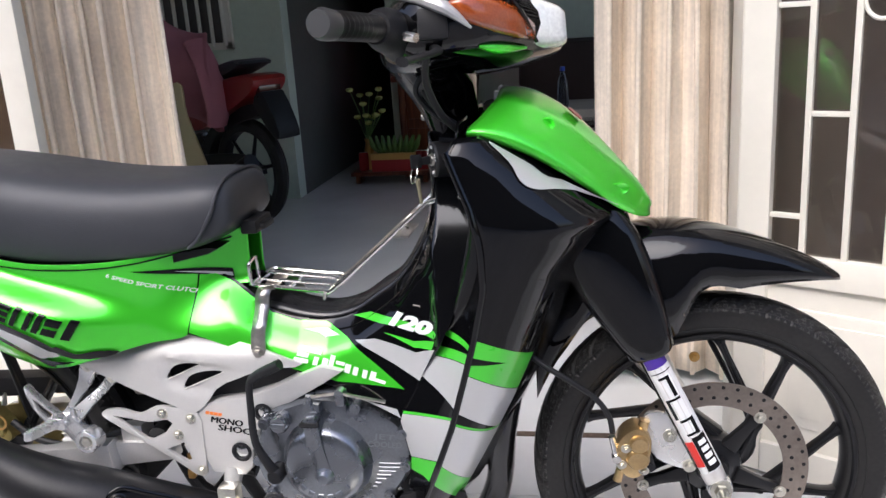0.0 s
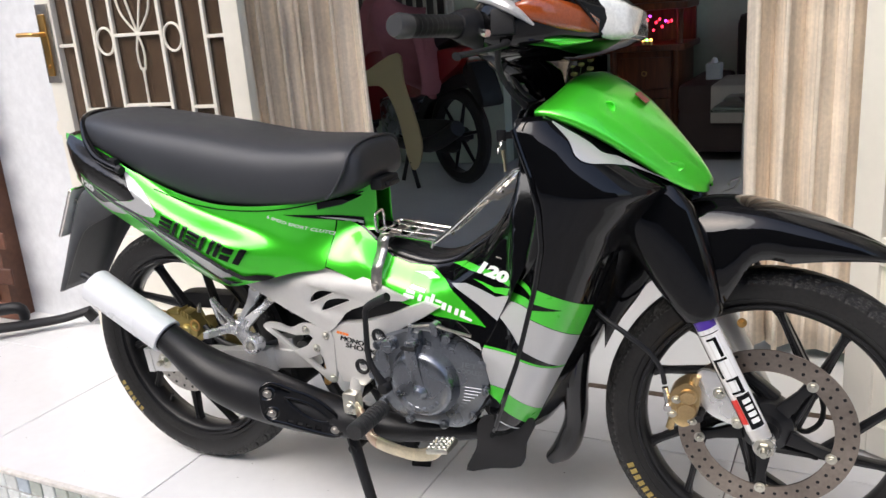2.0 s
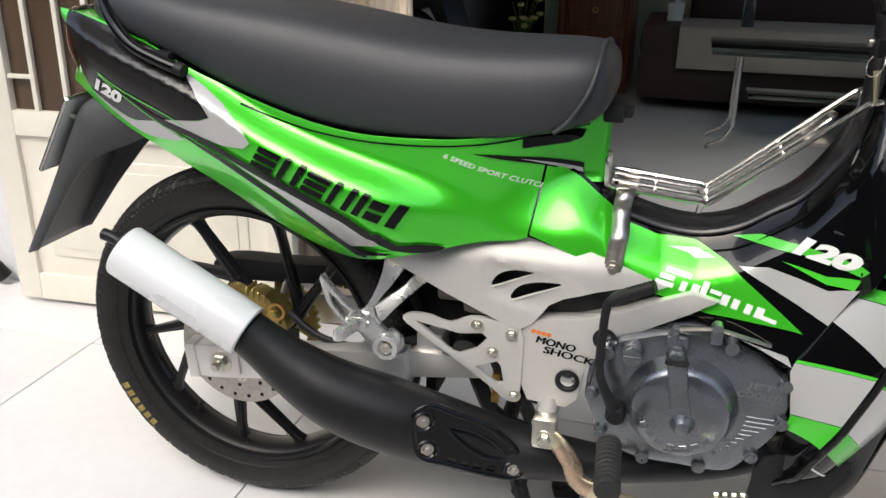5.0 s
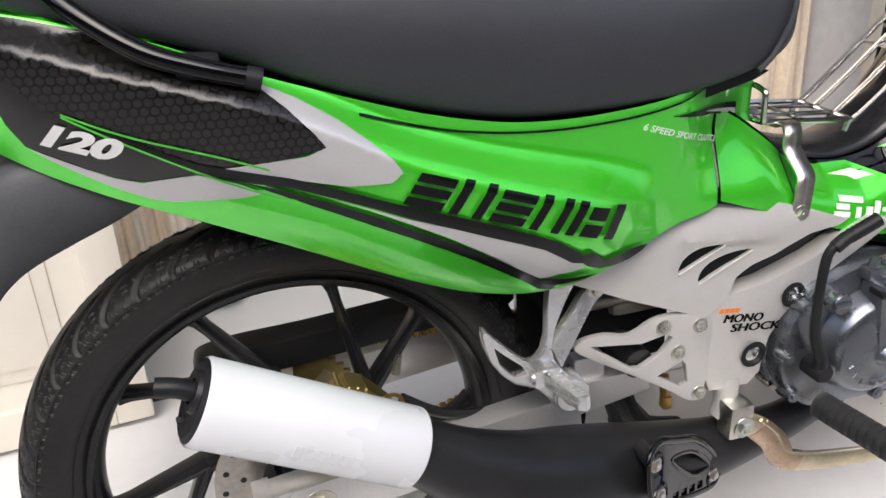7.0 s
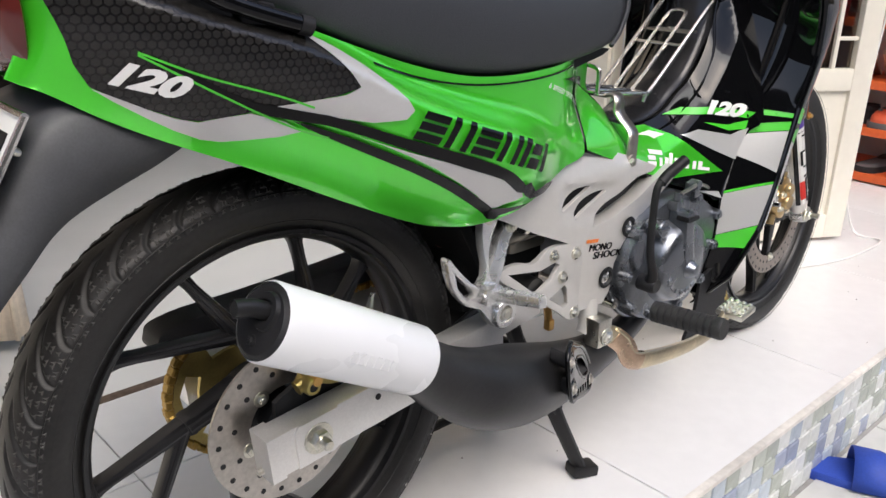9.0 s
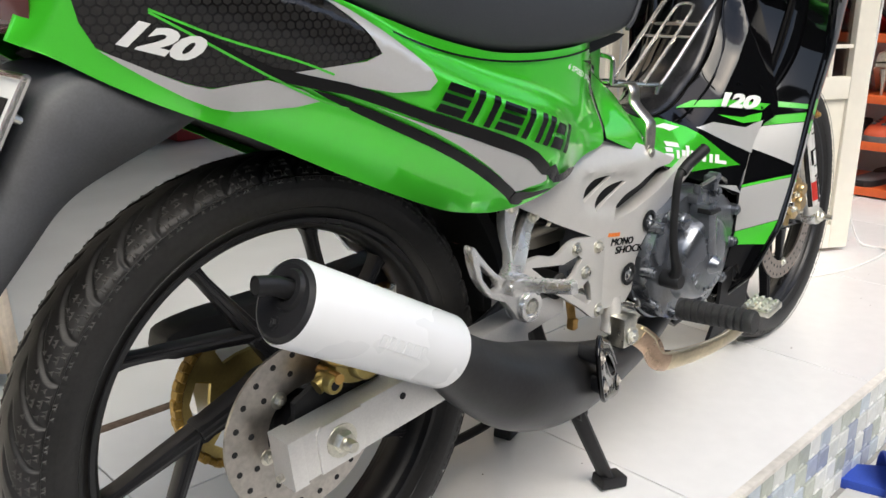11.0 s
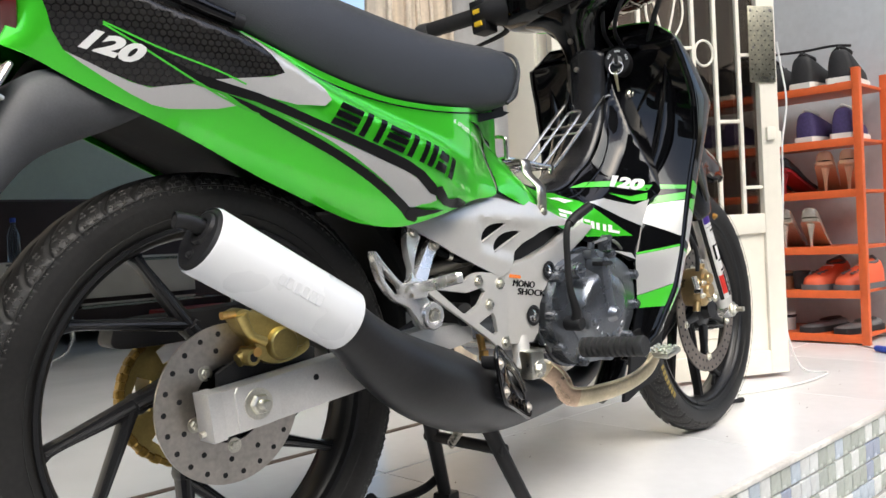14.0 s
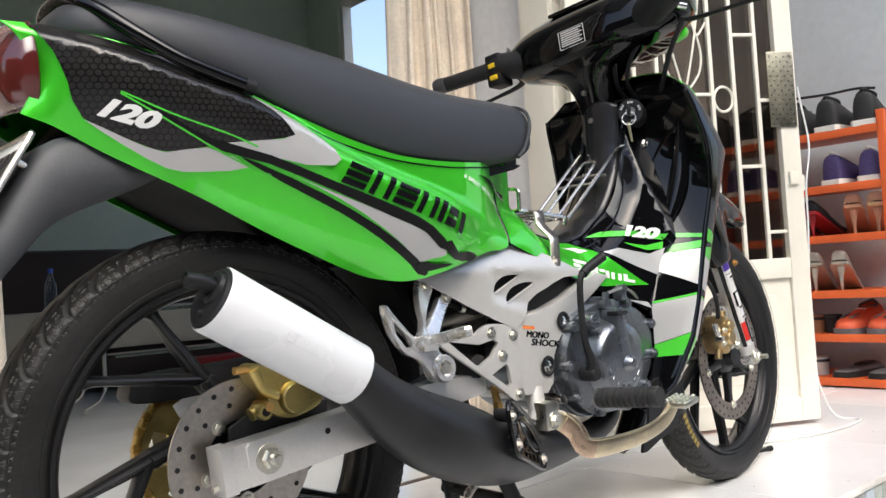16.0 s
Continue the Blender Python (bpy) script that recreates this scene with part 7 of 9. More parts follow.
for s in (-1, 1):
    part("lamp_band", barred(tube([(0.998, s * 0.166, 1.016), (1.020, s * 0.140, 0.990), (1.040, s * 0.112, 0.952)], [0.003, 0.004, 0.003], 10, 4, 0.8)), BLACK, cowl_ob, "black band between lens and headlight")
part("switch_block", barred(join(box(0.826, 0.868, 0.186, 0.224, 0.930, 1.000, 0.005))), PLASTIC, cowl_ob)
for z in (0.973, 0.947):
    part("switch_button", barred(box(0.820, 0.830, 0.194, 0.212, z - 0.005, z + 0.005, 0.0015)), YELLOW, cowl_ob, "yellow switch button")
part("master_cylinder", barred(join(box(0.89, 0.93, -0.205, -0.160, 0.955, 0.995, 0.006), tube([(0.905, -0.18, 0.965), (0.915, -0.175, 0.955)], 0.012, 12))), PLASTIC, cowl_ob, "black brake master cylinder")
part("mirror_bolt", barred(tube([(0.875, -0.205, 0.962), (0.890, -0.215, 0.958)], 0.006, 10)), CHROME, cowl_ob)
part("warning_sticker", barred(moved(box(-0.020, 0.020, -0.0006, 0.0006, -0.016, 0.016), Matrix.Translation((0.8195, -0.006, 0.962)) @ Matrix.Rotation(radians(90), 4, "Z"))), PLASTIC, cowl_ob)
stk = Matrix.Translation((0.8190, -0.006, 0.962)) @ Matrix.Rotation(radians(-90), 4, "Z") @ Matrix.Diagonal((1.45, 1, 1.05, 1))
part("sticker_bars", barred(moved(join(*[box(-0.017, 0.017 - 0.004 * (k % 2), -0.0014, -0.0006, 0.012 - 0.0042 * k, 0.0138 - 0.0042 * k) for k in range(7)], box(-0.020, 0.020, -0.0012, -0.0006, 0.0158, 0.0166), box(-0.020, 0.020, -0.0012, -0.0006, -0.0186, -0.0178), box(-0.0206, -0.0198, -0.0012, -0.0006, -0.018, 0.016), box(0.0198, 0.0206, -0.0012, -0.0006, -0.018, 0.016)), stk)), WHITE_VINYL, cowl_ob, "white framed warning sticker")
part("instrument_glass", barred(moved(box(-0.03, 0.03, -0.08, 0.08, -0.004, 0.004, 0.003), Matrix.Translation((0.905, 0, 1.052)) @ Matrix.Rotation(radians(-14), 4, "Y"))), BLACK, cowl_ob)
neck_bm = bmesh.new()
rows = []
for z, xc, rx, ry in ((0.79, 0.918, 0.038, 0.040), (0.83, 0.912, 0.038, 0.040), (0.855, 0.905, 0.042, 0.044), (0.878, 0.898, 0.048, 0.054), (0.895, 0.893, 0.054, 0.078), (0.910, 0.890, 0.058, 0.118), (0.930, 0.890, 0.056, 0.150)):
    rows.append([neck_bm.verts.new((xc + rx * math.copysign(abs(math.cos(a)) ** 0.7, math.cos(a)), ry * math.copysign(abs(math.sin(a)) ** 0.8, math.sin(a)) + 0.018 + 0.03 * (z - 0.83), z - 0.10 * (z - 0.83) / 0.1 * ry * math.sin(a))) for a in (2 * math.pi * k / 28 for k in range(28))])
for a, b in zip(rows, rows[1:]):
    for i in range(28):
        neck_bm.faces.new((a[i], a[(i + 1) % 28], b[(i + 1) % 28], b[i]))
neck = part("steering_neck", neck_bm, BLACK, bike, "gloss black steering neck cover", sharp=180)
part("neck_screw", lathe([(0, -0.004), (0.005, -0.003), (0.006, 0.002)], 12, centre=(0.862, 0.019, 0.852), axis="x"), STEEL, neck)
part("column_screw", lathe([(0, -0.004), (0.005, -0.003), (0.006, 0.002)], 12, centre=(0.872, 0.014, 0.796), axis="x"), STEEL, bike)
part("master_hose", tube([(0.912, -0.185, 0.955), (0.905, -0.165, 0.915), (0.918, -0.135, 0.870), (0.945, -0.105, 0.835), (0.96, -0.09, 0.80)], 0.005, 10, 6), PLASTIC, bike, "black brake hose from the handlebar")
for s, z in ((-1, 0.90), (1, 0.895), (-0.6, 0.91)):
    part("cable", tube([(0.90, s * 0.10, 0.935), (0.875, s * 0.09, z), (0.90, s * 0.06, 0.86), (0.95, s * 0.05, 0.83)], 0.0042, 8, 6), PLASTIC, bike, "black control cable")
# ignition lock and key
LOCK = Matrix.Translation((0.900, -0.064, 0.800)) @ Matrix.Rotation(radians(-62), 4, "Z")
lock_ob = part("ignition_lock", moved(lathe([(0, -0.012), (0.014, -0.012), (0.0155, -0.014), (0.023, -0.014), (0.0255, -0.011), (0.0265, 0.012), (0.0265, 0.05)], 36), LOCK), PLASTIC, bike, "black ignition lock with key")
part("lock_core", moved(lathe([(0, -0.0165), (0.0085, -0.0165), (0.0095, -0.012)], 24), LOCK), STEEL, lock_ob, "steel key barrel")
part("lock_print", moved(join(*[moved(box(-0.0011, 0.0011, -0.0146, -0.0138, 0.0165, 0.0205), Matrix.Rotation(radians(a), 4, "Y")) for a in (-70, -58, -46, -10, 2, 14, 60, 72, 84, 150, 162, 174)]), LOCK), WHITE_VINYL, lock_ob, "worn white marks round the lock")
part("key", moved(join(box(-0.0015, 0.0015, -0.034, -0.014, -0.006, 0.006, 0.001), box(-0.003, 0.003, -0.046, -0.030, -0.010, 0.010, 0.002)), LOCK), PLASTIC, lock_ob, "black-headed key in the lock")
part("key_ring", moved(tube([(0.013 * math.cos(a), -0.042 + 0.004 * math.sin(a), -0.018 + 0.013 * math.sin(a)) for a in (2 * math.pi * k / 24 for k in range(25))], 0.0009, 6, cap=False), LOCK), CHROME, lock_ob)
part("spare_key", tube([(0.8665, -0.0785, 0.775), (0.868, -0.080, 0.760), (0.8705, -0.082, 0.738)], [0.0042, 0.0030, 0.0022], 8), mat("dull_brass_key", (0.52, 0.46, 0.30), 0.4, metal=0.8), lock_ob, "worn brass key hanging from a ring")

# fork, front mudguard, caliper
for s in (-1, 1):
    p0, p1 = Vector((1.177, s * 0.083, 0.520)), Vector((1.2925, s * 0.083, 0.279))
    leg = part("fork_leg", steered(tube([p0, p0.lerp(p1, 0.5), p0.lerp(p1, 0.88), p1], [0.0185, 0.0185, 0.0185, 0.016], 24)), SILVER_PAINT, bike, "silver front fork leg")
    part("fork_tube", steered(tube([Vector((1.087, s * 0.083, 0.71)), p0], 0.014, 18)), CHROME, leg)
    part("axle_lug", steered(join(lathe([(0, -0.014), (0.018, -0.014), (0.020, 0), (0.018, 0.014), (0, 0.014)], 24, centre=p1))), ALLOY, leg)
    if s < 0:
        part("axle_stud", steered(join(bolt(p1.x, -0.099, p1.z, 0.011, 0.010), tube([(p1.x, -0.10, p1.z), (p1.x, -0.125, p1.z)], 0.0055, 12))), ZINC, leg, "zinc axle nut and stud")
        d = (p1 - p0).normalized()
        f = Vector((0, -1, 0))
        side_v = d.cross(f)

        def wrap(u0, u1, a0, a1, r=0.0192):
            bm = bmesh.new()
            rows = []
            for i in range(5):
                u = u0 + (u1 - u0) * i / 4
                c = p0.lerp(p1, u)
                rows.append([bm.verts.new(c + r * (math.cos(a) * f + math.sin(a) * side_v)) for a in (radians(a0 + (a1 - a0) * k / 6) for k in range(7))])
            for a, b in zip(rows, rows[1:]):
                for k in range(6):
                    bm.faces.new((a[k], a[k + 1], b[k + 1], b[k]))
            return steered(bm)

        part("fork_film", wrap(0.10, 0.87, -80, 80, 0.0189), WHITE_VINYL, leg, "white film round the fork leg")
        part("fork_stripe", wrap(0.10, 0.87, 52, 80), BLACK_VINYL, leg)
        part("purple_print", wrap(0.11, 0.17, -70, 48), PURPLE, leg)
        for k, (u0, u1, a0, a1) in enumerate(((0.20, 0.205, -60, 45), (0.23, 0.36, -30, -12), (0.23, 0.245, -30, 20), (0.37, 0.50, 20, 36), (0.37, 0.385, -35, 36), (0.51, 0.62, -45, -25), (0.51, 0.525, -45, 20), (0.60, 0.615, -45, 20))):
            part("fork_bar", wrap(u0, u1, a0, a1, 0.0193), BLACK_VINYL, leg)
        part("fork_block", wrap(0.63, 0.86, -62, 10, 0.0192), BLACK_VINYL, leg)
        for k in range(4):
            part("fork_mark", wrap(0.66 + 0.045 * k, 0.69 + 0.045 * k, -48, -8, 0.0195), WHITE_VINYL, leg)
        part("red_block", wrap(0.65, 0.82, 12, 50, 0.0194), RED, leg, "red block on the fork film")
    fb = bmesh.new()
    rows = []
    for x, z, a, w in ((1.088, 0.716, 0.028, 0.014), (1.102, 0.698, 0.054, 0.022), (1.124, 0.655, 0.060, 0.025), (1.146, 0.611, 0.056, 0.026), (1.167, 0.566, 0.049, 0.026), (1.185, 0.527, 0.041, 0.025), (1.198, 0.500, 0.034, 0.023), (1.201, 0.494, 0.028, 0.019)):
        rows.append([fb.verts.new((x - 0.007 + a * math.copysign(abs(math.cos(t)) ** 0.75, math.cos(t)) * 0.95, s * (0.083 + w * math.sin(t)), z + 0.42 * a * math.cos(t))) for t in (2 * math.pi * k / 20 for k in range(20))])
    for p, q in zip(rows, rows[1:]):
        for i in range(20):
            fb.faces.new((p[i], p[(i + 1) % 20], q[(i + 1) % 20], q[i]))
    fb.faces.new(rows[0])
    part("fork_cover", steered(fb), BLACK, bike, "gloss black fork cover", sharp=60)
mg = bmesh.new()
rows = []
line = [(1.02, 0.505, 0.046), (1.045, 0.555, 0.047), (1.075, 0.600, 0.050), (1.10, 0.640, 0.060), (1.14, 0.668, 0.068), (1.20, 0.680, 0.072), (1.26, 0.677, 0.070), (1.32, 0.662, 0.064), (1.38, 0.640, 0.054), (1.43, 0.617, 0.040), (1.465, 0.597, 0.022), (1.479, 0.586, 0.006)]
for i, p in enumerate(curve_through(line, 4)):
    x, zt, w = p
    flank = math.exp(-((x - 1.195) / 0.052) ** 2)
    depth = 0.095 - 0.020 * ease(1.20, 1.27, x) - 0.075 * max(0.0, (x - 1.32) / 0.175) + 0.070 * flank
    rows.append([mg.verts.new((x + 0.028 * flank * max(0, v - 0.5), u * w * (1 + 0.30 * flank * max(0, v - 0.2)), zt - depth * v)) for u, v in ((-1, 1.0), (-1.0, 0.6), (-0.93, 0.3), (-0.72, 0.10), (-0.4, 0.02), (0, 0), (0.4, 0.02), (0.72, 0.10), (0.93, 0.3), (1.0, 0.6), (1, 1.0))])
for a, b in zip(rows, rows[1:]):
    for i in range(len(a) - 1):
        mg.faces.new((a[i], a[i + 1], b[i + 1], b[i]))
guard_ob = part("front_mudguard", steered(mg), BLACK, bike, "gloss black pointed front mudguard", sharp=180)
thicken(guard_ob, 0.003)
part("clip_nut", steered(bolt(1.252, -0.09, 0.492, 0.005, 0.006)), BRASS, guard_ob)

PALE_GOLD = mat("pale_gold_anodised", (0.56, 0.40, 0.20), 0.3, metal=0.9, grain=0.08, stain=0.15, fine=250)


def clamped(bm):
    return steered(moved(bm, Matrix.Translation((1.162, 0, 0.340)) @ Matrix.Diagonal((0.88, 1, 0.78, 1)) @ Matrix.Translation((-1.17, 0, -0.340))))


def hung(bm):
    return steered(moved(bm, Matrix.Translation((-0.003, 0, -0.008))))


fc = part("front_caliper", clamped(join(plate(curve_through([(1.150, 0.300), (1.140, 0.335), (1.150, 0.372), (1.178, 0.392), (1.200, 0.372), (1.200, 0.335), (1.190, 0.300), (1.170, 0.286)], 4, True), -0.098, -0.052, bevel=0.006), lathe([(0, -0.010), (0.017, -0.010), (0.020, -0.005), (0.020, 0.01)], 24, centre=(1.178, -0.098, 0.330)), lathe([(0, -0.010), (0.014, -0.010), (0.017, -0.005), (0.017, 0.01)], 24, centre=(1.180, -0.098, 0.362)), tube([(1.186, -0.082, 0.375), (1.192, -0.082, 0.402)], 0.009, 12), tube([(1.150, -0.085, 0.300), (1.144, -0.085, 0.275)], 0.008, 12))), PALE_GOLD, bike, "gold front brake caliper")
part("banjo_bolt", clamped(join(tube([(1.135, -0.088, 0.372), (1.142, -0.092, 0.335)], 0.006, 10), lathe([(0, -0.008), (0.008, -0.008), (0.008, 0.008), (0, 0.008)], 14, centre=(1.142, -0.094, 0.330)))), CHROME, fc)
for x, z in ((1.150, 0.318), (1.158, 0.352), (1.188, 0.305)):
    part("caliper_bolt", clamped(bolt(x, -0.099, z, 0.006, 0.006)), ZINC, fc)
part("caliper_pin", clamped(tube([(1.200, -0.10, 0.312), (1.200, -0.06, 0.312)], 0.008, 12)), PLASTIC, fc)
part("caliper_hanger", hung(plate(curve_through([(1.185, 0.40), (1.215, 0.405), (1.245, 0.385), (1.268, 0.330), (1.258, 0.312), (1.225, 0.318), (1.195, 0.34)], 3, True), -0.078, -0.068, bevel=0.002)), ALLOY, bike, "polished caliper hanger")
for x, z in ((1.222, 0.368), (1.252, 0.318)):
    part("hanger_bolt", hung(bolt(x, -0.079, z, 0.007, 0.006)), ZINC, bike)
part("front_brake_hose", tube([(0.985, -0.06, 0.53), (1.03, -0.085, 0.495), (1.075, -0.092, 0.468), (1.115, -0.088, 0.436), (1.134, -0.084, 0.405), (1.139, -0.080, 0.378)], 0.0045, 10, 6), PLASTIC, bike, "black front brake hose")
part("speedo_cable", steered(tube([(1.31, 0.06, 0.27), (1.36, 0.08, 0.23), (1.38, 0.09, 0.30), (1.26, 0.09, 0.55)], 0.005, 8, 6)), PLASTIC, bike)

# chrome basket over the tunnel
basket = new("basket")
basket.parent = bike
basket["label"] = "chrome wire luggage basket over the tunnel"
for s in (-1, 1):
    y = s * 0.046
    part("basket_wire", tube([(0.578, y * 0.3, 0.6055), (0.577, y * 0.85, 0.6055), (0.584, y, 0.605), (0.60, y, 0.6035), (0.635, y, 0.600), (0.695, y, 0.5945), (0.714, y, 0.598), (0.79, y, 0.662), (0.862, y, 0.724), (0.876, y * 1.02, 0.733), (0.900, s * 0.054, 0.739), (0.942, s * 0.060, 0.742)], 0.0036, 8, 5), CHROME, basket, "chrome outer wire")
    part("basket_bolt", moved(bolt(0, 0, 0, 0.0075, 0.005, s), Matrix.Translation((0.944, s * 0.061, 0.742)) @ Matrix.Diagonal((1, 1.6, 1, 1))), CHROME, basket)
    part("basket_foot", tube([(0.700, y, 0.594), (0.696, y, 0.580)], [0.0045, 0.003], 8), CHROME, basket)
part("basket_loop", tube([(0.583, -0.017, 0.606), (0.69, -0.017, 0.596), (0.712, -0.017, 0.599), (0.80, -0.017, 0.672), (0.834, -0.016, 0.702), (0.843, -0.008, 0.709), (0.843, 0.008, 0.709), (0.834, 0.016, 0.702), (0.80, 0.017, 0.672), (0.712, 0.017, 0.599), (0.69, 0.017, 0.596), (0.583, 0.017, 0.606)], 0.0030, 8, 4), CHROME, basket, "chrome inner loop")
for x, z, w in ((0.584, 0.6045, 0.031), (0.640, 0.5985, 0.046), (0.705, 0.593, 0.046), (0.790, 0.660, 0.046)):
    part("basket_cross", tube([(x, -w, z), (x, w, z)], 0.0026, 8), CHROME, basket)
part("basket_handle", tube([(0.578, -0.046, 0.606), (0.577, -0.047, 0.632), (0.577, -0.043, 0.641), (0.577, -0.020, 0.644), (0.577, -0.015, 0.636), (0.578, -0.014, 0.606)], 0.0034, 8, 4), CHROME, basket, "upright chrome hoop")
part("basket_strap", box(0.591, 0.617, -0.052, 0.052, 0.5985, 0.6005, 0.0008), STEEL, basket, "flat steel strap under the wires")
part("basket_clamp", box(0.812, 0.838, -0.040, 0.040, 0.676, 0.680, 0.0015), STEEL, basket, "flat cross plate")
part("clamp_bolt", lathe([(0, 0.684), (0.006, 0.684), (0.006, 0.679)], 12, axis="z", centre=(0.825, 0, 0)), CHROME, basket)
for s in (-1, 1):
    strap_line = curve_through([(0.605, s * 0.046, 0.603), (0.605, s * 0.060, 0.603), (0.603, s * 0.068, 0.594), (0.602, s * 0.071, 0.578), (0.604, s * 0.094, 0.556), (0.602, s * 0.0985, 0.545), (0.600, s * 0.1000, 0.525), (0.598, s * 0.1010, 0.504)], 3)
    strap_bm = bmesh.new()
    edges = [[strap_bm.verts.new((p.x + w, p.y, p.z)) for w in (-0.0115, 0.0115)] for p in strap_line]
    for a, b in zip(edges, edges[1:]):
        strap_bm.faces.new((a[0], a[1], b[1], b[0]))
    thicken(part("basket_stay", strap_bm, STEEL, basket, "flat steel stay", sharp=60), 0.003)
    part("stay_bolt", bolt(0.599, s * 0.1025, 0.512, 0.007, 0.005, s), STEEL, basket)


# ---------------------------------------------------------------- things on the porch
rack = thing("shoe_rack", "orange painted steel shoe rack with full shelves", "shoe rack")
SHELVES = (0.035, 0.20, 0.365, 0.575, 0.765, 0.97)
for z in SHELVES:
    part("shelf", join(box(2.74, 3.06, 0.135, 0.90, z - 0.012, z, 0.002), box(2.735, 2.742, 0.135, 0.90, z - 0.028, z + 0.002, 0.002)), ORANGE, rack)
for x in (2.735, 3.03):
    for y in (0.115, 0.90):
        part("post", box(x, x + 0.028, y, y + 0.028, 0, 1.02, 0.003), ORANGE, rack)


SHOE_BLACK = mat("black_shoe", (0.014, 0.014, 0.016), 0.7, grain=0.2, fine=120)
SHOE_PURPLE = mat("purple_shoe", (0.045, 0.03, 0.11), 0.7, grain=0.2, fine=120)
SHOE_NUDE = mat("nude_leather", (0.45, 0.22, 0.13), 0.3, coat=0.3)
SHOE_SILVER = mat("glitter_silver", (0.55, 0.50, 0.42), 0.35, metal=0.7, grain=0.5, fine=500)
SHOE_CORAL = mat("coral_foam", (0.72, 0.12, 0.05), 0.55)
SHOE_GREY = mat("grey_rubber", (0.12, 0.12, 0.125), 0.7)
SOLE_WHITE = mat("white_sole", (0.7, 0.69, 0.64), 0.6, stain=0.1, fine=60)
SOLE_RED = mat("red_sole", (0.30, 0.015, 0.02), 0.3)
TAN = mat("tan_leather", (0.30, 0.15, 0.07), 0.5, stain=0.15, fine=60)
SHOE_INNER = mat("dark_shoe_lining", (0.03, 0.026, 0.024), 0.7, grain=0.15, fine=150)


def shoe_body(length, height, width, material, sole, name, label, at, turn, heel=0.0, low=False):
    """A shoe with its own sole, upper and collar, standing at a place."""
    root = thing(name, label, "shoe", at, "shoes on the rack")
    root.rotation_euler = (0, 0, radians(turn))
    half = [(-0.5, 0.32, 0.86), (-0.44, 0.42, 0.98), (-0.22, 0.42, 0.86), (0.0, 0.44, 0.66), (0.2, 0.48, 0.5), (0.38, 0.44, 0.40), (0.48, 0.26, 0.26), (0.5, 0.1, 0.14)]
    bm = bmesh.new()
    rows = []
    for u, w, h in half:
        lift = heel * max(0.0, 0.25 - u) / 0.75
        ring = []
        for k in range(9):
            a = math.pi * k / 8
            ring.append(bm.verts.new((u * length, w * width * math.copysign(abs(math.cos(a)) ** 0.6, math.cos(a)), 0.018 + lift + (h * height if not low else 0.45 * h * height) * math.sin(a) ** 0.7)))
        rows.append(ring)
    for a, b in zip(rows, rows[1:]):
        for i in range(8):
            bm.faces.new((a[i], a[i + 1], b[i + 1], b[i]))
    bm.faces.new(rows[0])
    bm.faces.new(rows[-1])
    up_ob = part("upper", bm, material, root, sharp=80)
    rnd = up_ob.modifiers.new("round", "SUBSURF")
    rnd.levels = rnd.render_levels = 1
    sm = bmesh.new()
    rows = []
    for u, w, h in half:
        lift = heel * max(0.0, 0.25 - u) / 0.75
        rows.append([sm.verts.new((u * length * 1.03, s * w * width * 1.08, z + lift)) for s, z in ((-1, 0.0), (1, 0.0), (1, 0.022 if not heel else 0.012), (-1, 0.022 if not heel else 0.012))])
    for a, b in zip(rows, rows[1:]):
        for i in range(4):
            sm.faces.new((a[i], a[(i + 1) % 4], b[(i + 1) % 4], b[i]))
    sm.faces.new(rows[0])
    sm.faces.new(rows[-1])
    part("sole", sm, sole, root)
    if low:
        part("insole", moved(lathe([(0, 0.004), (0.30 * length, 0.003), (0.33 * length, 0.0)], 24, axis="z"), Matrix.Translation((-0.20 * length, 0, 0.020 + heel * 0.55 + 0.45 * 0.80 * height)) @ Matrix.Rotation(-math.atan2(-heel - 0.16 * height, 0.75 * length) * 0.8, 4, "Y") @ Matrix.Diagonal((0.82, 0.30 * width / (0.33 * length), 1, 1))), SOLE_RED if sole.name == "red_sole" else SHOE_INNER, root, "dark insole")
    if name == "clog":
        for k in range(6):
            u, v = 0.14 + 0.10 * (k // 2), 0.16 - 0.32 * (k % 2)
            part("vent_hole", lathe([(0, 0.002), (0.0065, 0.0015), (0.0075, -0.004)], 12, centre=(u * length, v * width, 0.0175 + height * (0.56 - 0.42 * (u - 0.14)) * (1 - v * v) ** 0.5), axis="z"), SHOE_GREY, root)
    if heel:
        part("heel", tube([(-0.40 * length, 0, heel * 0.9), (-0.42 * length, 0, heel * 0.4), (-0.41 * length, 0, 0.0)], [0.016, 0.007, 0.005], 10, 3), sole, root)
    elif not low:
        part("collar", tube([(-0.42 * length, 0.0, 0.020 + height * 0.98), (-0.30 * length, 0.30 * width, 0.02 + height * 0.80), (-0.12 * length, 0.0, 0.02 + height * 0.72), (-0.30 * length, -0.30 * width, 0.02 + height * 0.80), (-0.42 * length, 0.0, 0.02 + height * 0.98)], 0.006, 8, 4), sole if material.name != "black_shoe" else material, root)
        part("laces", join(*[tube([(0.02 * k * length * 2 - 0.06 * length, -0.2 * width, 0.02 + height * (0.68 - 0.085 * k)), (0.02 * k * length * 2 - 0.05 * length, 0.2 * width, 0.02 + height * (0.68 - 0.085 * k))], 0.003, 6) for k in range(4)]), WHITE_VINYL if material.name != "black_shoe" else material, root)
    return root


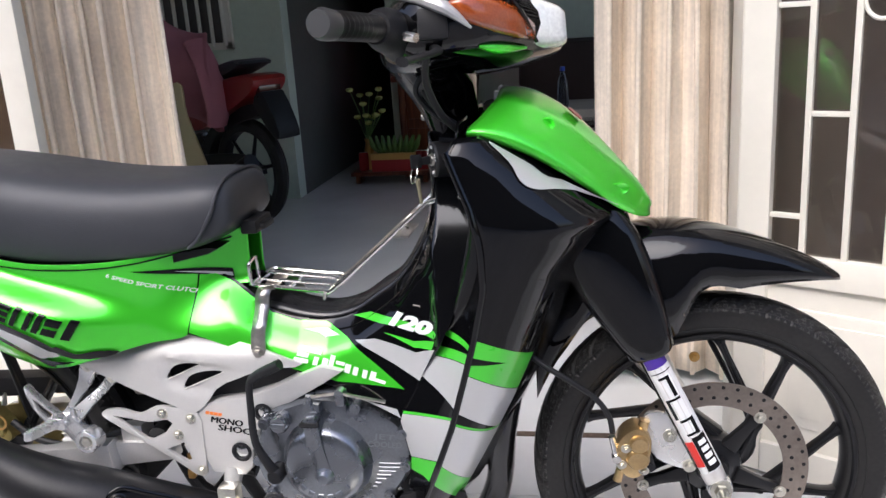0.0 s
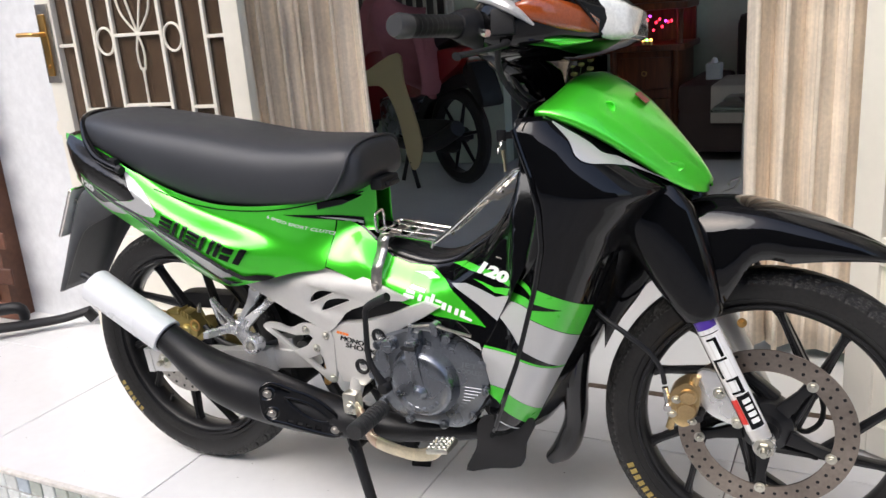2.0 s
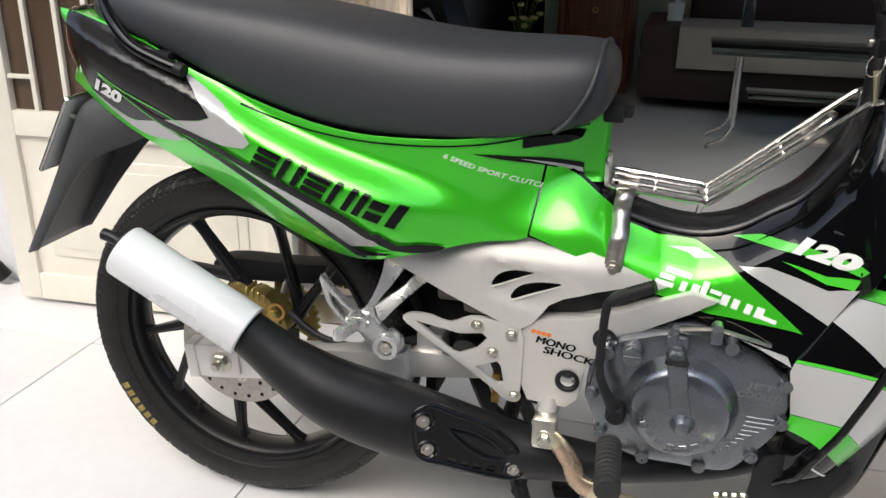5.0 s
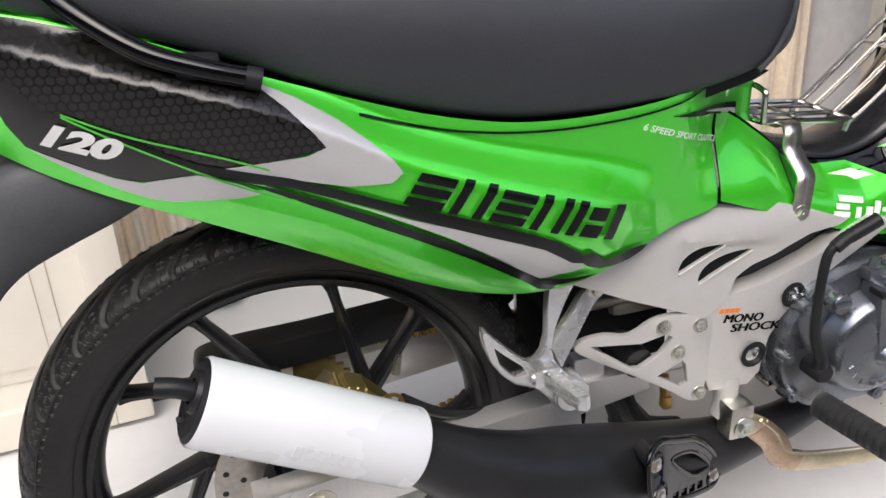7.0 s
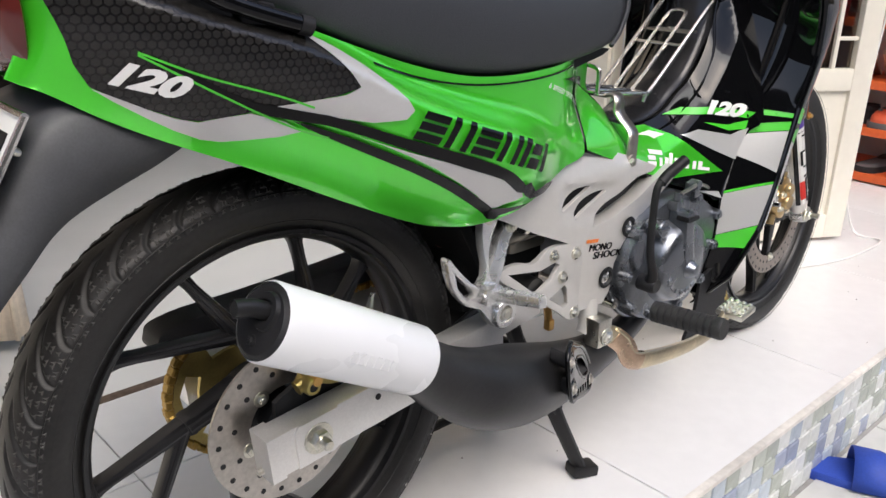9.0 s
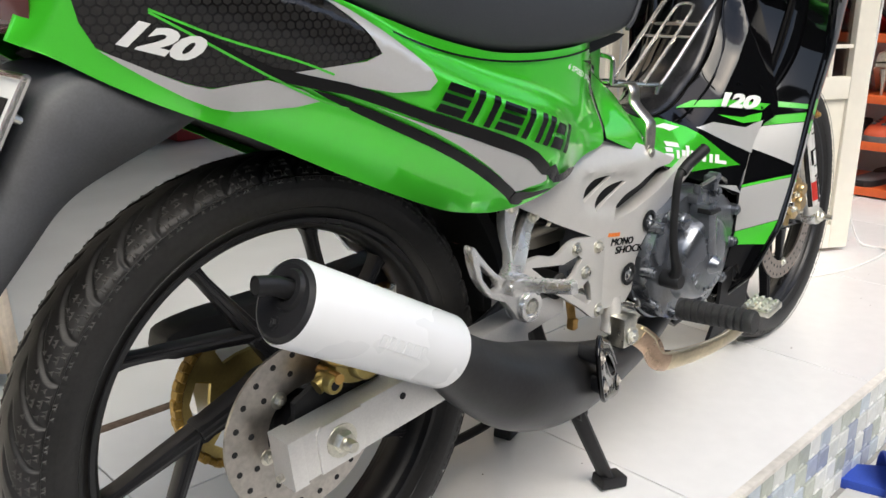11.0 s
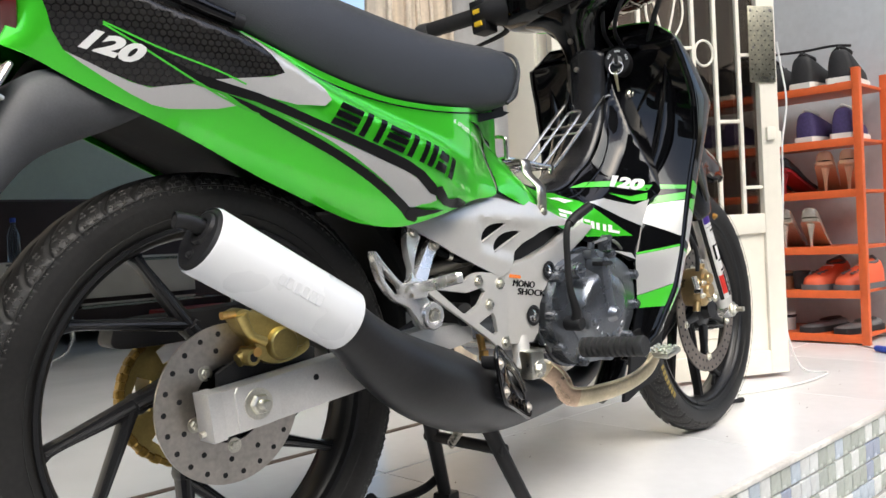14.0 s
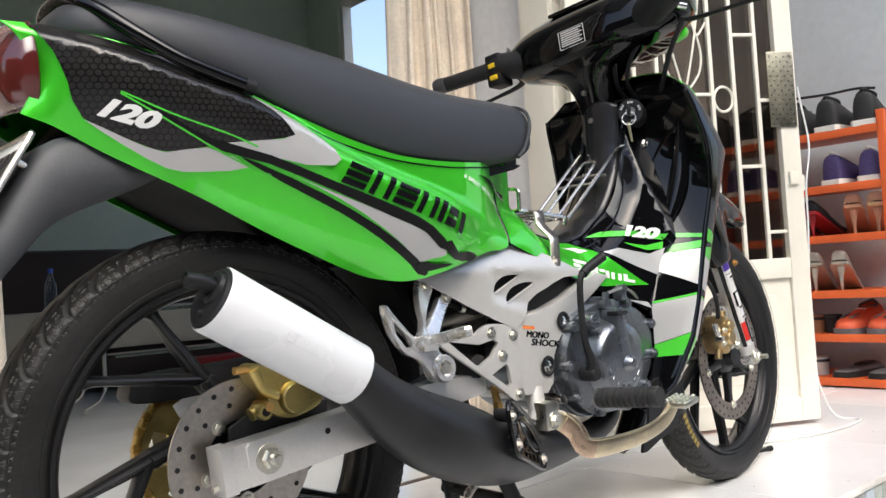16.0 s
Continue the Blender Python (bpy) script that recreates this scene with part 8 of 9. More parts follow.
shoe_row = [("sneaker", "black canvas sneaker on the top shelf", SHOE_BLACK, SHOE_BLACK, 0.24, 0.13, 0.10, 5, (0.44, 0.55, 0.78)), ("sneaker", "black sneaker with a thick white sole", SHOE_BLACK, SOLE_WHITE, 0.27, 0.12, 0.11, 5, (0.20, 0.32, 0.66)),
            ("sneaker", "purple and navy running shoe with white sole", SHOE_PURPLE, SOLE_WHITE, 0.25, 0.11, 0.10, 4, (0.20, 0.31, 0.60, 0.71))]
for name, label, m, sole, ln, hg, wd, shelf, ys in shoe_row:
    for y in ys:
        shoe_body(ln, hg, wd, m, sole, name, label, (2.875, y, SHELVES[shelf]), -6 + 12 * math.sin(40 * y))
for y in (0.20, 0.285):
    shoe_body(0.21, 0.10, 0.08, SHOE_NUDE, SHOE_NUDE, "high_heel", "nude leather high-heeled shoe", (2.86, y, SHELVES[3]), 15, 0.10, True)
for y in (0.40, 0.50):
    shoe_body(0.21, 0.10, 0.08, SHOE_BLACK, SOLE_RED, "high_heel", "black high-heeled shoe with red lining", (2.86, y, SHELVES[3]), -12, 0.09, True)
for y in (0.34, 0.44, 0.62):
    shoe_body(0.21, 0.10, 0.08, SHOE_SILVER, SHOE_SILVER, "high_heel", "silver glitter high-heeled shoe", (2.86, y, SHELVES[2]), 10, 0.10, True)
for y in (0.19, 0.31):
    shoe_body(0.25, 0.10, 0.11, SHOE_CORAL, SHOE_GREY, "clog", "coral foam clog with grey strap", (2.87, y, SHELVES[1]), 172)
for y in (0.20, 0.33, 0.56):
    shoe_body(0.24, 0.06, 0.09, SHOE_GREY, SHOE_BLACK, "flat_shoe", "flat dark grey slip-on shoe", (2.87, y, SHELVES[0]), 168, 0, True)
for y, m, label, shelf in ((0.46, TAN, "small tan leather cup", 1), (0.395, SHOE_BLACK, "small dark leather cup", 1), (0.46, PLATE_METAL, "small patterned white cup", 0)):
    cup = thing("cup", label, "cup", (2.84, y, SHELVES[shelf]), "cups on the rack")
    part("cup_body", lathe([(0, 0.0), (0.030, 0.0), (0.033, 0.07), (0.030, 0.07), (0.028, 0.006), (0, 0.006)], 24, axis="z"), m, cup)
    part("cup_band", lathe([(0.032, 0.050), (0.0345, 0.052), (0.0345, 0.060), (0.032, 0.062)], 24, axis="z"), SHOE_BLACK, cup)

cord = thing("cable", "white electric cable trailing from the door to the floor", "cable")
part("cable_run", tube([(2.045, 0.11, 1.02), (2.060, 0.108, 0.96), (2.074, 0.10, 0.84), (2.068, 0.115, 0.72), (2.076, 0.122, 0.60), (2.074, 0.130, 0.45), (2.066, 0.137, 0.30), (2.08, 0.13, 0.12), (2.11, 0.10, 0.012), (2.10, 0.02, 0.006), (1.85, 0.03, 0.006), (1.62, 0.12, 0.006)], 0.003, 8, 6), WHITE_VINYL, cord)
lead = thing("black_cable", "thin black cable lying across the shoes on the top shelf", "cable")
part("cable_run", tube([(2.765, 0.70, 1.09), (2.77, 0.60, 1.126), (2.775, 0.46, 1.125), (2.78, 0.33, 1.118), (2.775, 0.22, 1.117), (2.77, 0.15, 1.105)], 0.005, 8, 6), PLASTIC, lead)
plug = thing("pipe_stub", "short black rubber pipe lying on the tiles", "pipe")
part("pipe", tube([(1.556, 0.061, 0.007), (1.594, 0.052, 0.007)], [0.005, 0.006], 12), PLASTIC, plug)
part("pipe_cap", tube([(1.590, 0.053, 0.0075), (1.602, 0.050, 0.0075)], 0.0072, 12), RUBBER, plug)

driver = thing("screwdriver", "steel screwdriver with a blue handle lying on the tiles", "screwdriver")
part("blade", tube([(2.699, 0.176, 0.0095), (2.612, 0.052, 0.0105)], [0.0022, 0.003], 10), STEEL, driver)
part("handle", tube([(2.614, 0.055, 0.0105), (2.608, 0.047, 0.0125), (2.575, 0.000, 0.0125), (2.556, -0.027, 0.0125)], [0.006, 0.011, 0.0115, 0.010], 12, 3), BLUE_FOAM, driver, "blue plastic handle")

bar_thing = thing("steel_stand", "black steel motorcycle stand lying by the wall", "stand")
part("stand_bar", tube([(-1.75, 0.02, 0.05), (-1.38, 0.25, 0.045), (-1.16, 0.47, 0.032), (-1.05, 0.555, 0.055)], [0.024, 0.025, 0.022, 0.020], 12, 4, 0.7), PLASTIC, bar_thing)
part("stand_arm", tube([(-1.80, 0.28, 0.05), (-1.45, 0.40, 0.06), (-1.30, 0.45, 0.075), (-1.285, 0.46, 0.03)], [0.022, 0.022, 0.022, 0.018], 12, 4), PLASTIC, bar_thing)
part("stand_tip", tube([(-1.06, 0.545, 0.055), (-1.045, 0.56, 0.02)], 0.021, 12), RUBBER, bar_thing)

slipper = thing("slipper", "blue foam slipper lying in the yard", "slipper", (1.17, -0.34, -0.19))
slipper.rotation_euler = (0, 0, radians(-62))
sole_pts = [(math.cos(t) * 0.13, math.sin(t) * (0.048 + 0.012 * math.cos(t))) for t in (k * math.pi / 14 for k in range(28))]
sole_bm = plate(sole_pts, 0, 0.022, bevel=0.004)
part("sole", moved(sole_bm, Matrix.Rotation(radians(90), 4, "X") @ Matrix.Diagonal((1, -1, 1, 1)) @ Matrix.Translation((0, -0.022, 0))), BLUE_FOAM, slipper)
strap = bmesh.new()
rows = []
for i in range(9):
    a = math.pi * i / 8
    rows.append([strap.verts.new((x, 0.058 * math.cos(a), 0.012 + h * math.sin(a))) for x, h in ((-0.02, 0.060), (0.03, 0.058), (0.075, 0.040))])
for a, b in zip(rows, rows[1:]):
    for i in range(2):
        strap.faces.new((a[i], a[i + 1], b[i + 1], b[i]))
strap_ob = part("strap", strap, BLUE_FOAM, slipper, sharp=180)
strap_ob.modifiers.new("thickness", "SOLIDIFY").thickness = 0.005

# ---------------------------------------------------------------- the living room
window_back = thing("window_1", "curtained window with pale vertical bars in the inner wall", "window", kind="structure")
part("window_frame", join(box(-1.75, -0.92, 3.47, 3.50, 0.90, 0.94), box(-1.75, -0.92, 3.47, 3.50, 1.9, 1.94), box(-1.75, -1.71, 3.47, 3.50, 0.9, 1.94), box(-0.96, -0.92, 3.47, 3.50, 0.9, 1.94)), CREAM, window_back)
part("pane", box(-1.72, -0.95, 3.485, 3.492, 0.93, 1.91), mat("dim_window", (0.10, 0.09, 0.08), 0.4), window_back)
for k in range(11):
    part("window_bar", tube([(-1.69 + 0.073 * k, 3.465, 0.92), (-1.69 + 0.073 * k, 3.465, 1.92)], 0.012, 8), CREAM, window_back)

red_bike = thing("parked_motorcycle", "red and black motorcycle parked indoors by the wall", "motorcycle", (-0.66, 2.92, 0))
red_bike.rotation_euler = (0, 0, radians(-30))
for x in (0.0, -1.06):
    rw = part("wheel", lathe([(0.21, -0.03), (0.245, -0.036), (0.272, -0.02), (0.28, 0), (0.272, 0.02), (0.245, 0.036), (0.21, 0.03), (0.205, 0)], 48, True, (x, 0, 0.28)), RUBBER, red_bike)
    for k in range(6):
        a = radians(60 * k + 12)
        part("spoke", tube([(x, 0, 0.28), (x + 0.21 * math.cos(a), 0, 0.28 + 0.21 * math.sin(a))], [0.014, 0.008], 8), RIM, rw)
    part("hub", lathe([(0, -0.05), (0.045, -0.04), (0.045, 0.04), (0, 0.05)], 24, centre=(x, 0, 0.28)), RIM, rw)
part("tail_panel", plate(curve_through([(0.22, 0.78), (0.20, 0.70), (0.0, 0.60), (-0.25, 0.50), (-0.42, 0.50), (-0.42, 0.60), (-0.2, 0.72), (0.05, 0.78)], 3, True), -0.11, 0.11, bevel=0.03), RED_PAINT, red_bike, "glossy red tail panel")
part("seat", plate(curve_through([(0.14, 0.84), (0.05, 0.86), (-0.25, 0.80), (-0.46, 0.80), (-0.46, 0.72), (-0.25, 0.72), (0.02, 0.79)], 3, True), -0.11, 0.11, bevel=0.03), VINYL, red_bike)
part("leg_shield", plate(curve_through([(-0.80, 0.86), (-0.92, 0.74), (-0.90, 0.5), (-0.76, 0.34), (-0.72, 0.4), (-0.80, 0.6)], 3, True), -0.17, 0.17, bevel=0.02), RED_PAINT, red_bike)
part("engine", box(-0.72, -0.36, -0.12, 0.12, 0.22, 0.48, 0.04), ENGINE, red_bike)
part("mudguard", plate(curve_through([(0.24, 0.70), (0.34, 0.50), (0.29, 0.48), (0.16, 0.64)], 3, True), -0.07, 0.07, bevel=0.01), PLASTIC, red_bike)
part("swingarm", join(box(-0.40, 0.03, -0.075, -0.05, 0.25, 0.30, 0.006), box(-0.40, 0.03, 0.05, 0.075, 0.25, 0.30, 0.006)), PLASTIC, red_bike)
part("chain_case", plate(curve_through([(0.10, 0.30), (0.06, 0.38), (-0.30, 0.36), (-0.42, 0.30), (-0.40, 0.20), (0.06, 0.20)], 3, True), -0.10, -0.07, bevel=0.006), PLASTIC, red_bike)
part("inner_fender", plate(curve_through([(0.16, 0.64), (-0.02, 0.60), (-0.24, 0.50), (-0.36, 0.36), (-0.30, 0.34), (-0.20, 0.46), (0.0, 0.54), (0.18, 0.58)], 3, True), -0.065, 0.065), PLASTIC, red_bike)
part("tail_light", box(0.19, 0.225, -0.07, 0.07, 0.66, 0.74, 0.01), RED_LENS, red_bike)
part("exhaust", tube([(-0.5, -0.14, 0.22), (-0.1, -0.15, 0.24), (0.2, -0.15, 0.36)], [0.03, 0.045, 0.045], 16, 4), CHAMBER, red_bike)
part("handlebar", tube([(-0.80, -0.34, 0.99), (-0.88, -0.15, 0.97), (-0.88, 0.15, 0.97), (-0.80, 0.34, 0.99)], 0.015, 12, 4), PLASTIC, red_bike)
part("stand", tube([(-0.4, 0.1, 0.2), (-0.38, 0.18, 0.0)], 0.012, 10), PLASTIC, red_bike)
part("stand", tube([(-0.4, -0.1, 0.2), (-0.38, -0.18, 0.0)], 0.012, 10), PLASTIC, red_bike)

jacket = thing("jacket", "pink cloth jacket thrown over the parked motorcycle", "jacket", (-1.0, 2.86, 0.60))
jk = bmesh.new()
rows = []
for j in range(13):
    v = j / 12
    rows.append([jk.verts.new(((u - 0.5) * (0.36 + 0.16 * v) + 0.03 * math.sin(7 * u + 3 * v), -0.10 * math.sin(math.pi * min(1, 1.3 * v)) + 0.03 * math.sin(9 * u + 2 * v), 0.46 - 0.50 * v + 0.06 * math.sin(5 * u) - (0.16 * (u < 0.4) * -v))) for u in (k / 16 for k in range(17))])
for a, b in zip(rows, rows[1:]):
    for i in range(16):
        jk.faces.new((a[i], a[i + 1], b[i + 1], b[i]))
body_ob = part("jacket_body", jk, PINK, jacket, sharp=180)
body_ob.modifiers.new("thickness", "SOLIDIFY").thickness = 0.012
part("sleeve", tube([(0.15, -0.02, 0.36), (0.22, -0.05, 0.2), (0.24, -0.05, 0.02), (0.22, -0.04, -0.06)], [0.07, 0.075, 0.07, 0.065], 14, 4, 0.5), PINK, jacket)
apron = thing("cardboard_sheet", "pale yellow curved plastic guard leaning on the parked motorcycle", "guard", (-1.0, 2.76, 0))
part("sheet_body", plate(curve_through([(-0.30, 0.70), (-0.185, 0.66), (0.07, 0.77), (0.10, 0.60), (0.18, 0.29), (0.15, 0.139), (0.095, 0.137), (0.04, 0.42), (-0.04, 0.58), (-0.16, 0.60)], 4, True), -0.02, 0.0, bevel=0.004), mat("pale_yellow_plastic", (0.62, 0.52, 0.28), 0.6, stain=0.1, fine=30), apron)
part("sheet_foot", tube([(0.10, -0.01, 0.16), (0.12, 0.02, 0.0)], 0.012, 10), PLASTIC, apron)

altar = thing("altar_cabinet", "carved red-brown wooden altar cabinet", "cabinet")
part("cabinet_body", box(-0.10, 0.34, 4.10, 4.58, 0.0, 0.62, 0.006), ALTAR_WOOD, altar)
part("cabinet_top", box(-0.14, 0.38, 4.06, 4.60, 0.62, 0.66, 0.01), ALTAR_WOOD, altar)
for s in (-0.09, 0.31):
    part("column", tube([(s + 0.01, 4.085, 0.06), (s + 0.01, 4.085, 0.62)], 0.022, 12), ALTAR_WOOD, altar)
for z in (0.12, 0.38):
    part("door", box(-0.05, 0.29, 4.085, 4.10, z, z + 0.20, 0.008), ALTAR_WOOD, altar)
    part("door_ring", lathe([(0.012, -0.004), (0.018, 0), (0.012, 0.004)], 16, True, (0.12, 4.082, z + 0.1)), BRASS, altar)
for x in (-0.06, 0.33):
    part("niche_post", lathe([(0, 0.66), (0.025, 0.66), (0.018, 0.70), (0.024, 0.76), (0.018, 0.82), (0.026, 0.87), (0, 0.87)], 16, centre=(x, 4.16, 0), axis="z"), ALTAR_WOOD, altar)
part("niche_back", box(-0.10, 0.37, 4.48, 4.52, 0.66, 0.87), ALTAR_WOOD, altar)
part("cornice", join(box(-0.14, 0.385, 4.10, 4.52, 0.87, 0.915, 0.012), box(-0.11, 0.36, 4.13, 4.5, 0.915, 0.945, 0.008)), ALTAR_WOOD, altar)
rng = random.Random(9)
for k in range(16):
    lamp = thing("fairy_light", "small glowing red fairy light in the altar niche", "lamp", (0.00 + 0.019 * k, 4.12 + 0.01 * (k % 2), 0.838 - 0.045 * abs(math.sin(k * 0.8)) - rng.uniform(0, 0.09) * (k % 3 == 0)), "fairy lights")
    part("bulb", lathe([(0, 0.009), (0.006, 0.006), (0.0075, 0), (0.006, -0.006), (0, -0.009)], 10, axis="z"), (glow_mat("red_glow", (1.0, 0.02, 0.04), 7.0) if k == 0 else bpy.data.materials["red_glow"]) if k % 5 != 3 else (glow_mat("violet_glow", (0.5, 0.05, 1.0), 6.0) if k == 3 else bpy.data.materials["violet_glow"]), lamp)
for x, m in ((0.12, (1.0, 0.42, 0.1)), (0.17, (1.0, 0.5, 0.1)), (0.145, (0.2, 0.9, 0.2))):
    lamp = thing("altar_lamp", "small glowing coloured altar lamp", "lamp", (x, 4.06, 0.685), "altar lamps")
    part("lamp_base", lathe([(0, -0.024), (0.014, -0.024), (0.010, 0.0)], 12, axis="z"), BRASS, lamp)
    part("lamp_bulb", lathe([(0, 0.016), (0.008, 0.012), (0.010, 0.004), (0.008, -0.002), (0, -0.002)], 12, axis="z"), glow_mat("lamp_glow" + str(x), m, 6.0), lamp)
candle = thing("candle_stick", "dark red candle on the altar cabinet", "candle", (-0.055, 4.22, 0.945))
part("candle_foot", lathe([(0, 0), (0.035, 0), (0.03, 0.02), (0.016, 0.05), (0.016, 0.14), (0.03, 0.16), (0, 0.16)], 20, axis="z"), BRASS, candle)
part("candle", lathe([(0, 0.16), (0.025, 0.16), (0.025, 0.31), (0, 0.31)], 20, axis="z"), mat("dark_red_wax", (0.10, 0.01, 0.01), 0.4), candle)

burner = thing("incense_burner", "dark bronze lidded incense burner on the altar cabinet", "burner", (0.145, 4.25, 0.945))
BRONZE = mat("dark_bronze", (0.10, 0.085, 0.05), 0.45, metal=0.7, grain=0.2, stain=0.4, fine=90)
part("bowl", lathe([(0, 0.0), (0.085, 0.0), (0.075, 0.015), (0.105, 0.04), (0.118, 0.075), (0.105, 0.11), (0.092, 0.118), (0, 0.118)], 32, axis="z"), BRONZE, burner)
part("lid", lathe([(0.094, 0.118), (0.088, 0.135), (0.062, 0.160), (0.036, 0.175), (0.030, 0.185), (0.040, 0.205), (0.034, 0.232), (0.015, 0.245), (0, 0.246)], 32, axis="z"), BRONZE, burner, "domed bronze lid with a knob")

tray = thing("offering_stand", "low red-brown wooden offering stand", "stand")
part("board", box(-0.40, 0.10, 3.86, 4.05, 0.055, 0.08, 0.004), ALTAR_WOOD, tray)
for x in (-0.38, 0.06):
    part("leg", box(x, x + 0.03, 3.90, 4.02, 0.0, 0.055, 0.003), ALTAR_WOOD, tray)
carton = thing("gift_box", "red and yellow paper gift box on the offering stand", "box", (-0.12, 3.93, 0.08))
part("box_body", box(-0.14, 0.14, -0.06, 0.06, 0, 0.075, 0.002), mat("red_carton", (0.35, 0.02, 0.02), 0.5), carton)
part("box_lid", box(-0.142, 0.142, -0.062, 0.062, 0.075, 0.115, 0.002), mat("yellow_carton", (0.55, 0.32, 0.08), 0.5), carton)
fruit = thing("banana_bunch", "bunch of green bananas on the gift box", "fruit", (-0.10, 3.93, 0.195))
for k in range(9):
    a = k / 8 - 0.5
    part("banana", tube([(a * 0.2, -0.02, 0.0), (a * 0.28, -0.05, 0.05), (a * 0.32, -0.04, 0.11)], [0.012, 0.018, 0.008], 10, 4), LEAF, fruit)
for x, m in ((0.04, "red_carton"), (-0.33, "red_carton"), (0.075, "red_carton")):
    can = thing("drink_can", "red and silver drink can on the offering stand", "can", (x, 3.95, 0.08), "drink cans")
    part("can_body", lathe([(0, 0), (0.028, 0), (0.031, 0.006), (0.031, 0.108), (0.026, 0.116), (0, 0.116)], 24, axis="z"), bpy.data.materials[m], can)
    part("can_lid", lathe([(0, 0.118), (0.024, 0.118), (0.026, 0.115)], 24, axis="z"), ALLOY, can)
vase = thing("flower_vase", "brass vase with pale green flowers", "vase", (-0.30, 3.99, 0.08))
part("vase_body", lathe([(0, 0), (0.03, 0), (0.022, 0.05), (0.035, 0.11), (0.02, 0.17), (0.028, 0.20), (0.022, 0.20), (0, 0.19)], 24, axis="z"), BRASS, vase)
rng = random.Random(5)
for k in range(12):
    x, y, z = rng.uniform(-0.1, 0.1), rng.uniform(-0.06, 0.06), rng.uniform(0.30, 0.52)
    stem = part("stem", tube([(0, 0, 0.19), (x * 0.4, y * 0.4, z * 0.7), (x, y, z)], 0.003, 6, 3), LEAF, vase)
    part("flower", lathe([(0, -0.012), (0.022, -0.004), (0.026, 0.010), (0.012, 0.018), (0, 0.016)], 10, centre=(x, y, z), axis="z"), mat("pale_petal", (0.40, 0.42, 0.12), 0.7) if k == 0 else bpy.data.materials["pale_petal"], stem)

sofa = thing("sofa", "dark brown upholstered corner sofa", "sofa")
part("base", box(0.42, 2.9, 3.62, 4.45, 0.06, 0.30, 0.03), SOFA, sofa)
part("seat_cushion", box(0.62, 2.85, 3.60, 4.20, 0.30, 0.43, 0.05), SOFA, sofa)
part("backrest", box(0.665, 2.9, 4.20, 4.50, 0.28, 0.82, 0.07), SOFA, sofa)
part("armrest", box(0.42, 0.64, 3.62, 4.45, 0.28, 0.455, 0.04), SOFA, sofa)
part("side_seat", box(2.3, 3.1, 2.2, 3.62, 0.06, 0.43, 0.05), SOFA, sofa)
for x in (0.27, 2.8):
    part("foot", lathe([(0, 0), (0.025, 0), (0.03, 0.06), (0, 0.06)], 16, centre=(x, 3.68, 0), axis="z"), CHROME, sofa)
throw = thing("seat_pad", "beige folded pad on the dark sofa", "pad", (0, 0, 0))
part("pad", box(0.62, 1.9, 3.57, 4.12, 0.431, 0.455, 0.012), BEIGE, throw)
part("pad_fringe", box(0.62, 1.9, 3.560, 3.575, 0.24, 0.45, 0.006), BEIGE, throw)
tissue = thing("tissue_box", "white tissue box on the sofa arm", "box", (0.585, 3.90, 0.4555))
part("box_body", box(-0.042, 0.042, -0.05, 0.05, 0, 0.095, 0.004), PLATE_METAL, tissue)
part("tissue", lathe([(0, 0.13), (0.016, 0.12), (0.022, 0.094), (0, 0.093)], 10, axis="z"), WHITE_VINYL, tissue)
table = thing("glass_table", "glass coffee table on curved chrome legs", "table")
part("tabletop", box(0.77, 1.95, 2.62, 3.22, 0.438, 0.450, 0.003), glass_mat("green_table_glass", (0.55, 0.68, 0.62), 0.03), table)
part("lower_shelf", box(0.95, 1.80, 2.80, 3.05, 0.235, 0.245, 0.002), bpy.data.materials["green_table_glass"], table)
for x in (0.90, 1.84):
    for y in (2.80, 3.05):
        leg = part("leg", tube([(x, y, 0.438), (x, y, 0.10)], 0.011, 14), CHROME, table)
        part("foot", tube([(x, y, 0.11), (x - 0.03 * (1 if x < 1.2 else -1), y, 0.05), (x - 0.09 * (1 if x < 1.2 else -1), y, 0.02), (x - 0.10 * (1 if x < 1.2 else -1), y, 0.0)], [0.008, 0.007, 0.006, 0.009], 10, 4), CHROME, leg)
bottle = thing("water_bottle", "clear water bottle with blue cap on the beige sofa pad", "bottle", (0.961, 3.70, 0.4555))
part("bottle_body", lathe([(0, 0), (0.03, 0), (0.033, 0.02), (0.033, 0.14), (0.014, 0.19), (0.013, 0.21), (0, 0.21)], 24, axis="z"), glass_mat("bottle_plastic", (0.5, 0.62, 0.75), 0.05), bottle)
part("cap", lathe([(0, 0.232), (0.014, 0.232), (0.015, 0.208), (0, 0.208)], 16, axis="z"), BLUE_FOAM, bottle)
case = thing("red_case", "red plastic case on the living room floor", "case", (1.75, 3.30, 0))
part("case_body", box(-0.22, 0.22, -0.10, 0.10, 0.0, 0.16, 0.01), mat("red_plastic", (0.35, 0.02, 0.025), 0.4), case)
part("case_handle", tube([(-0.06, -0.10, 0.12), (-0.05, -0.13, 0.12), (0.05, -0.13, 0.12), (0.06, -0.10, 0.12)], 0.008, 8, 3), PLASTIC, case)

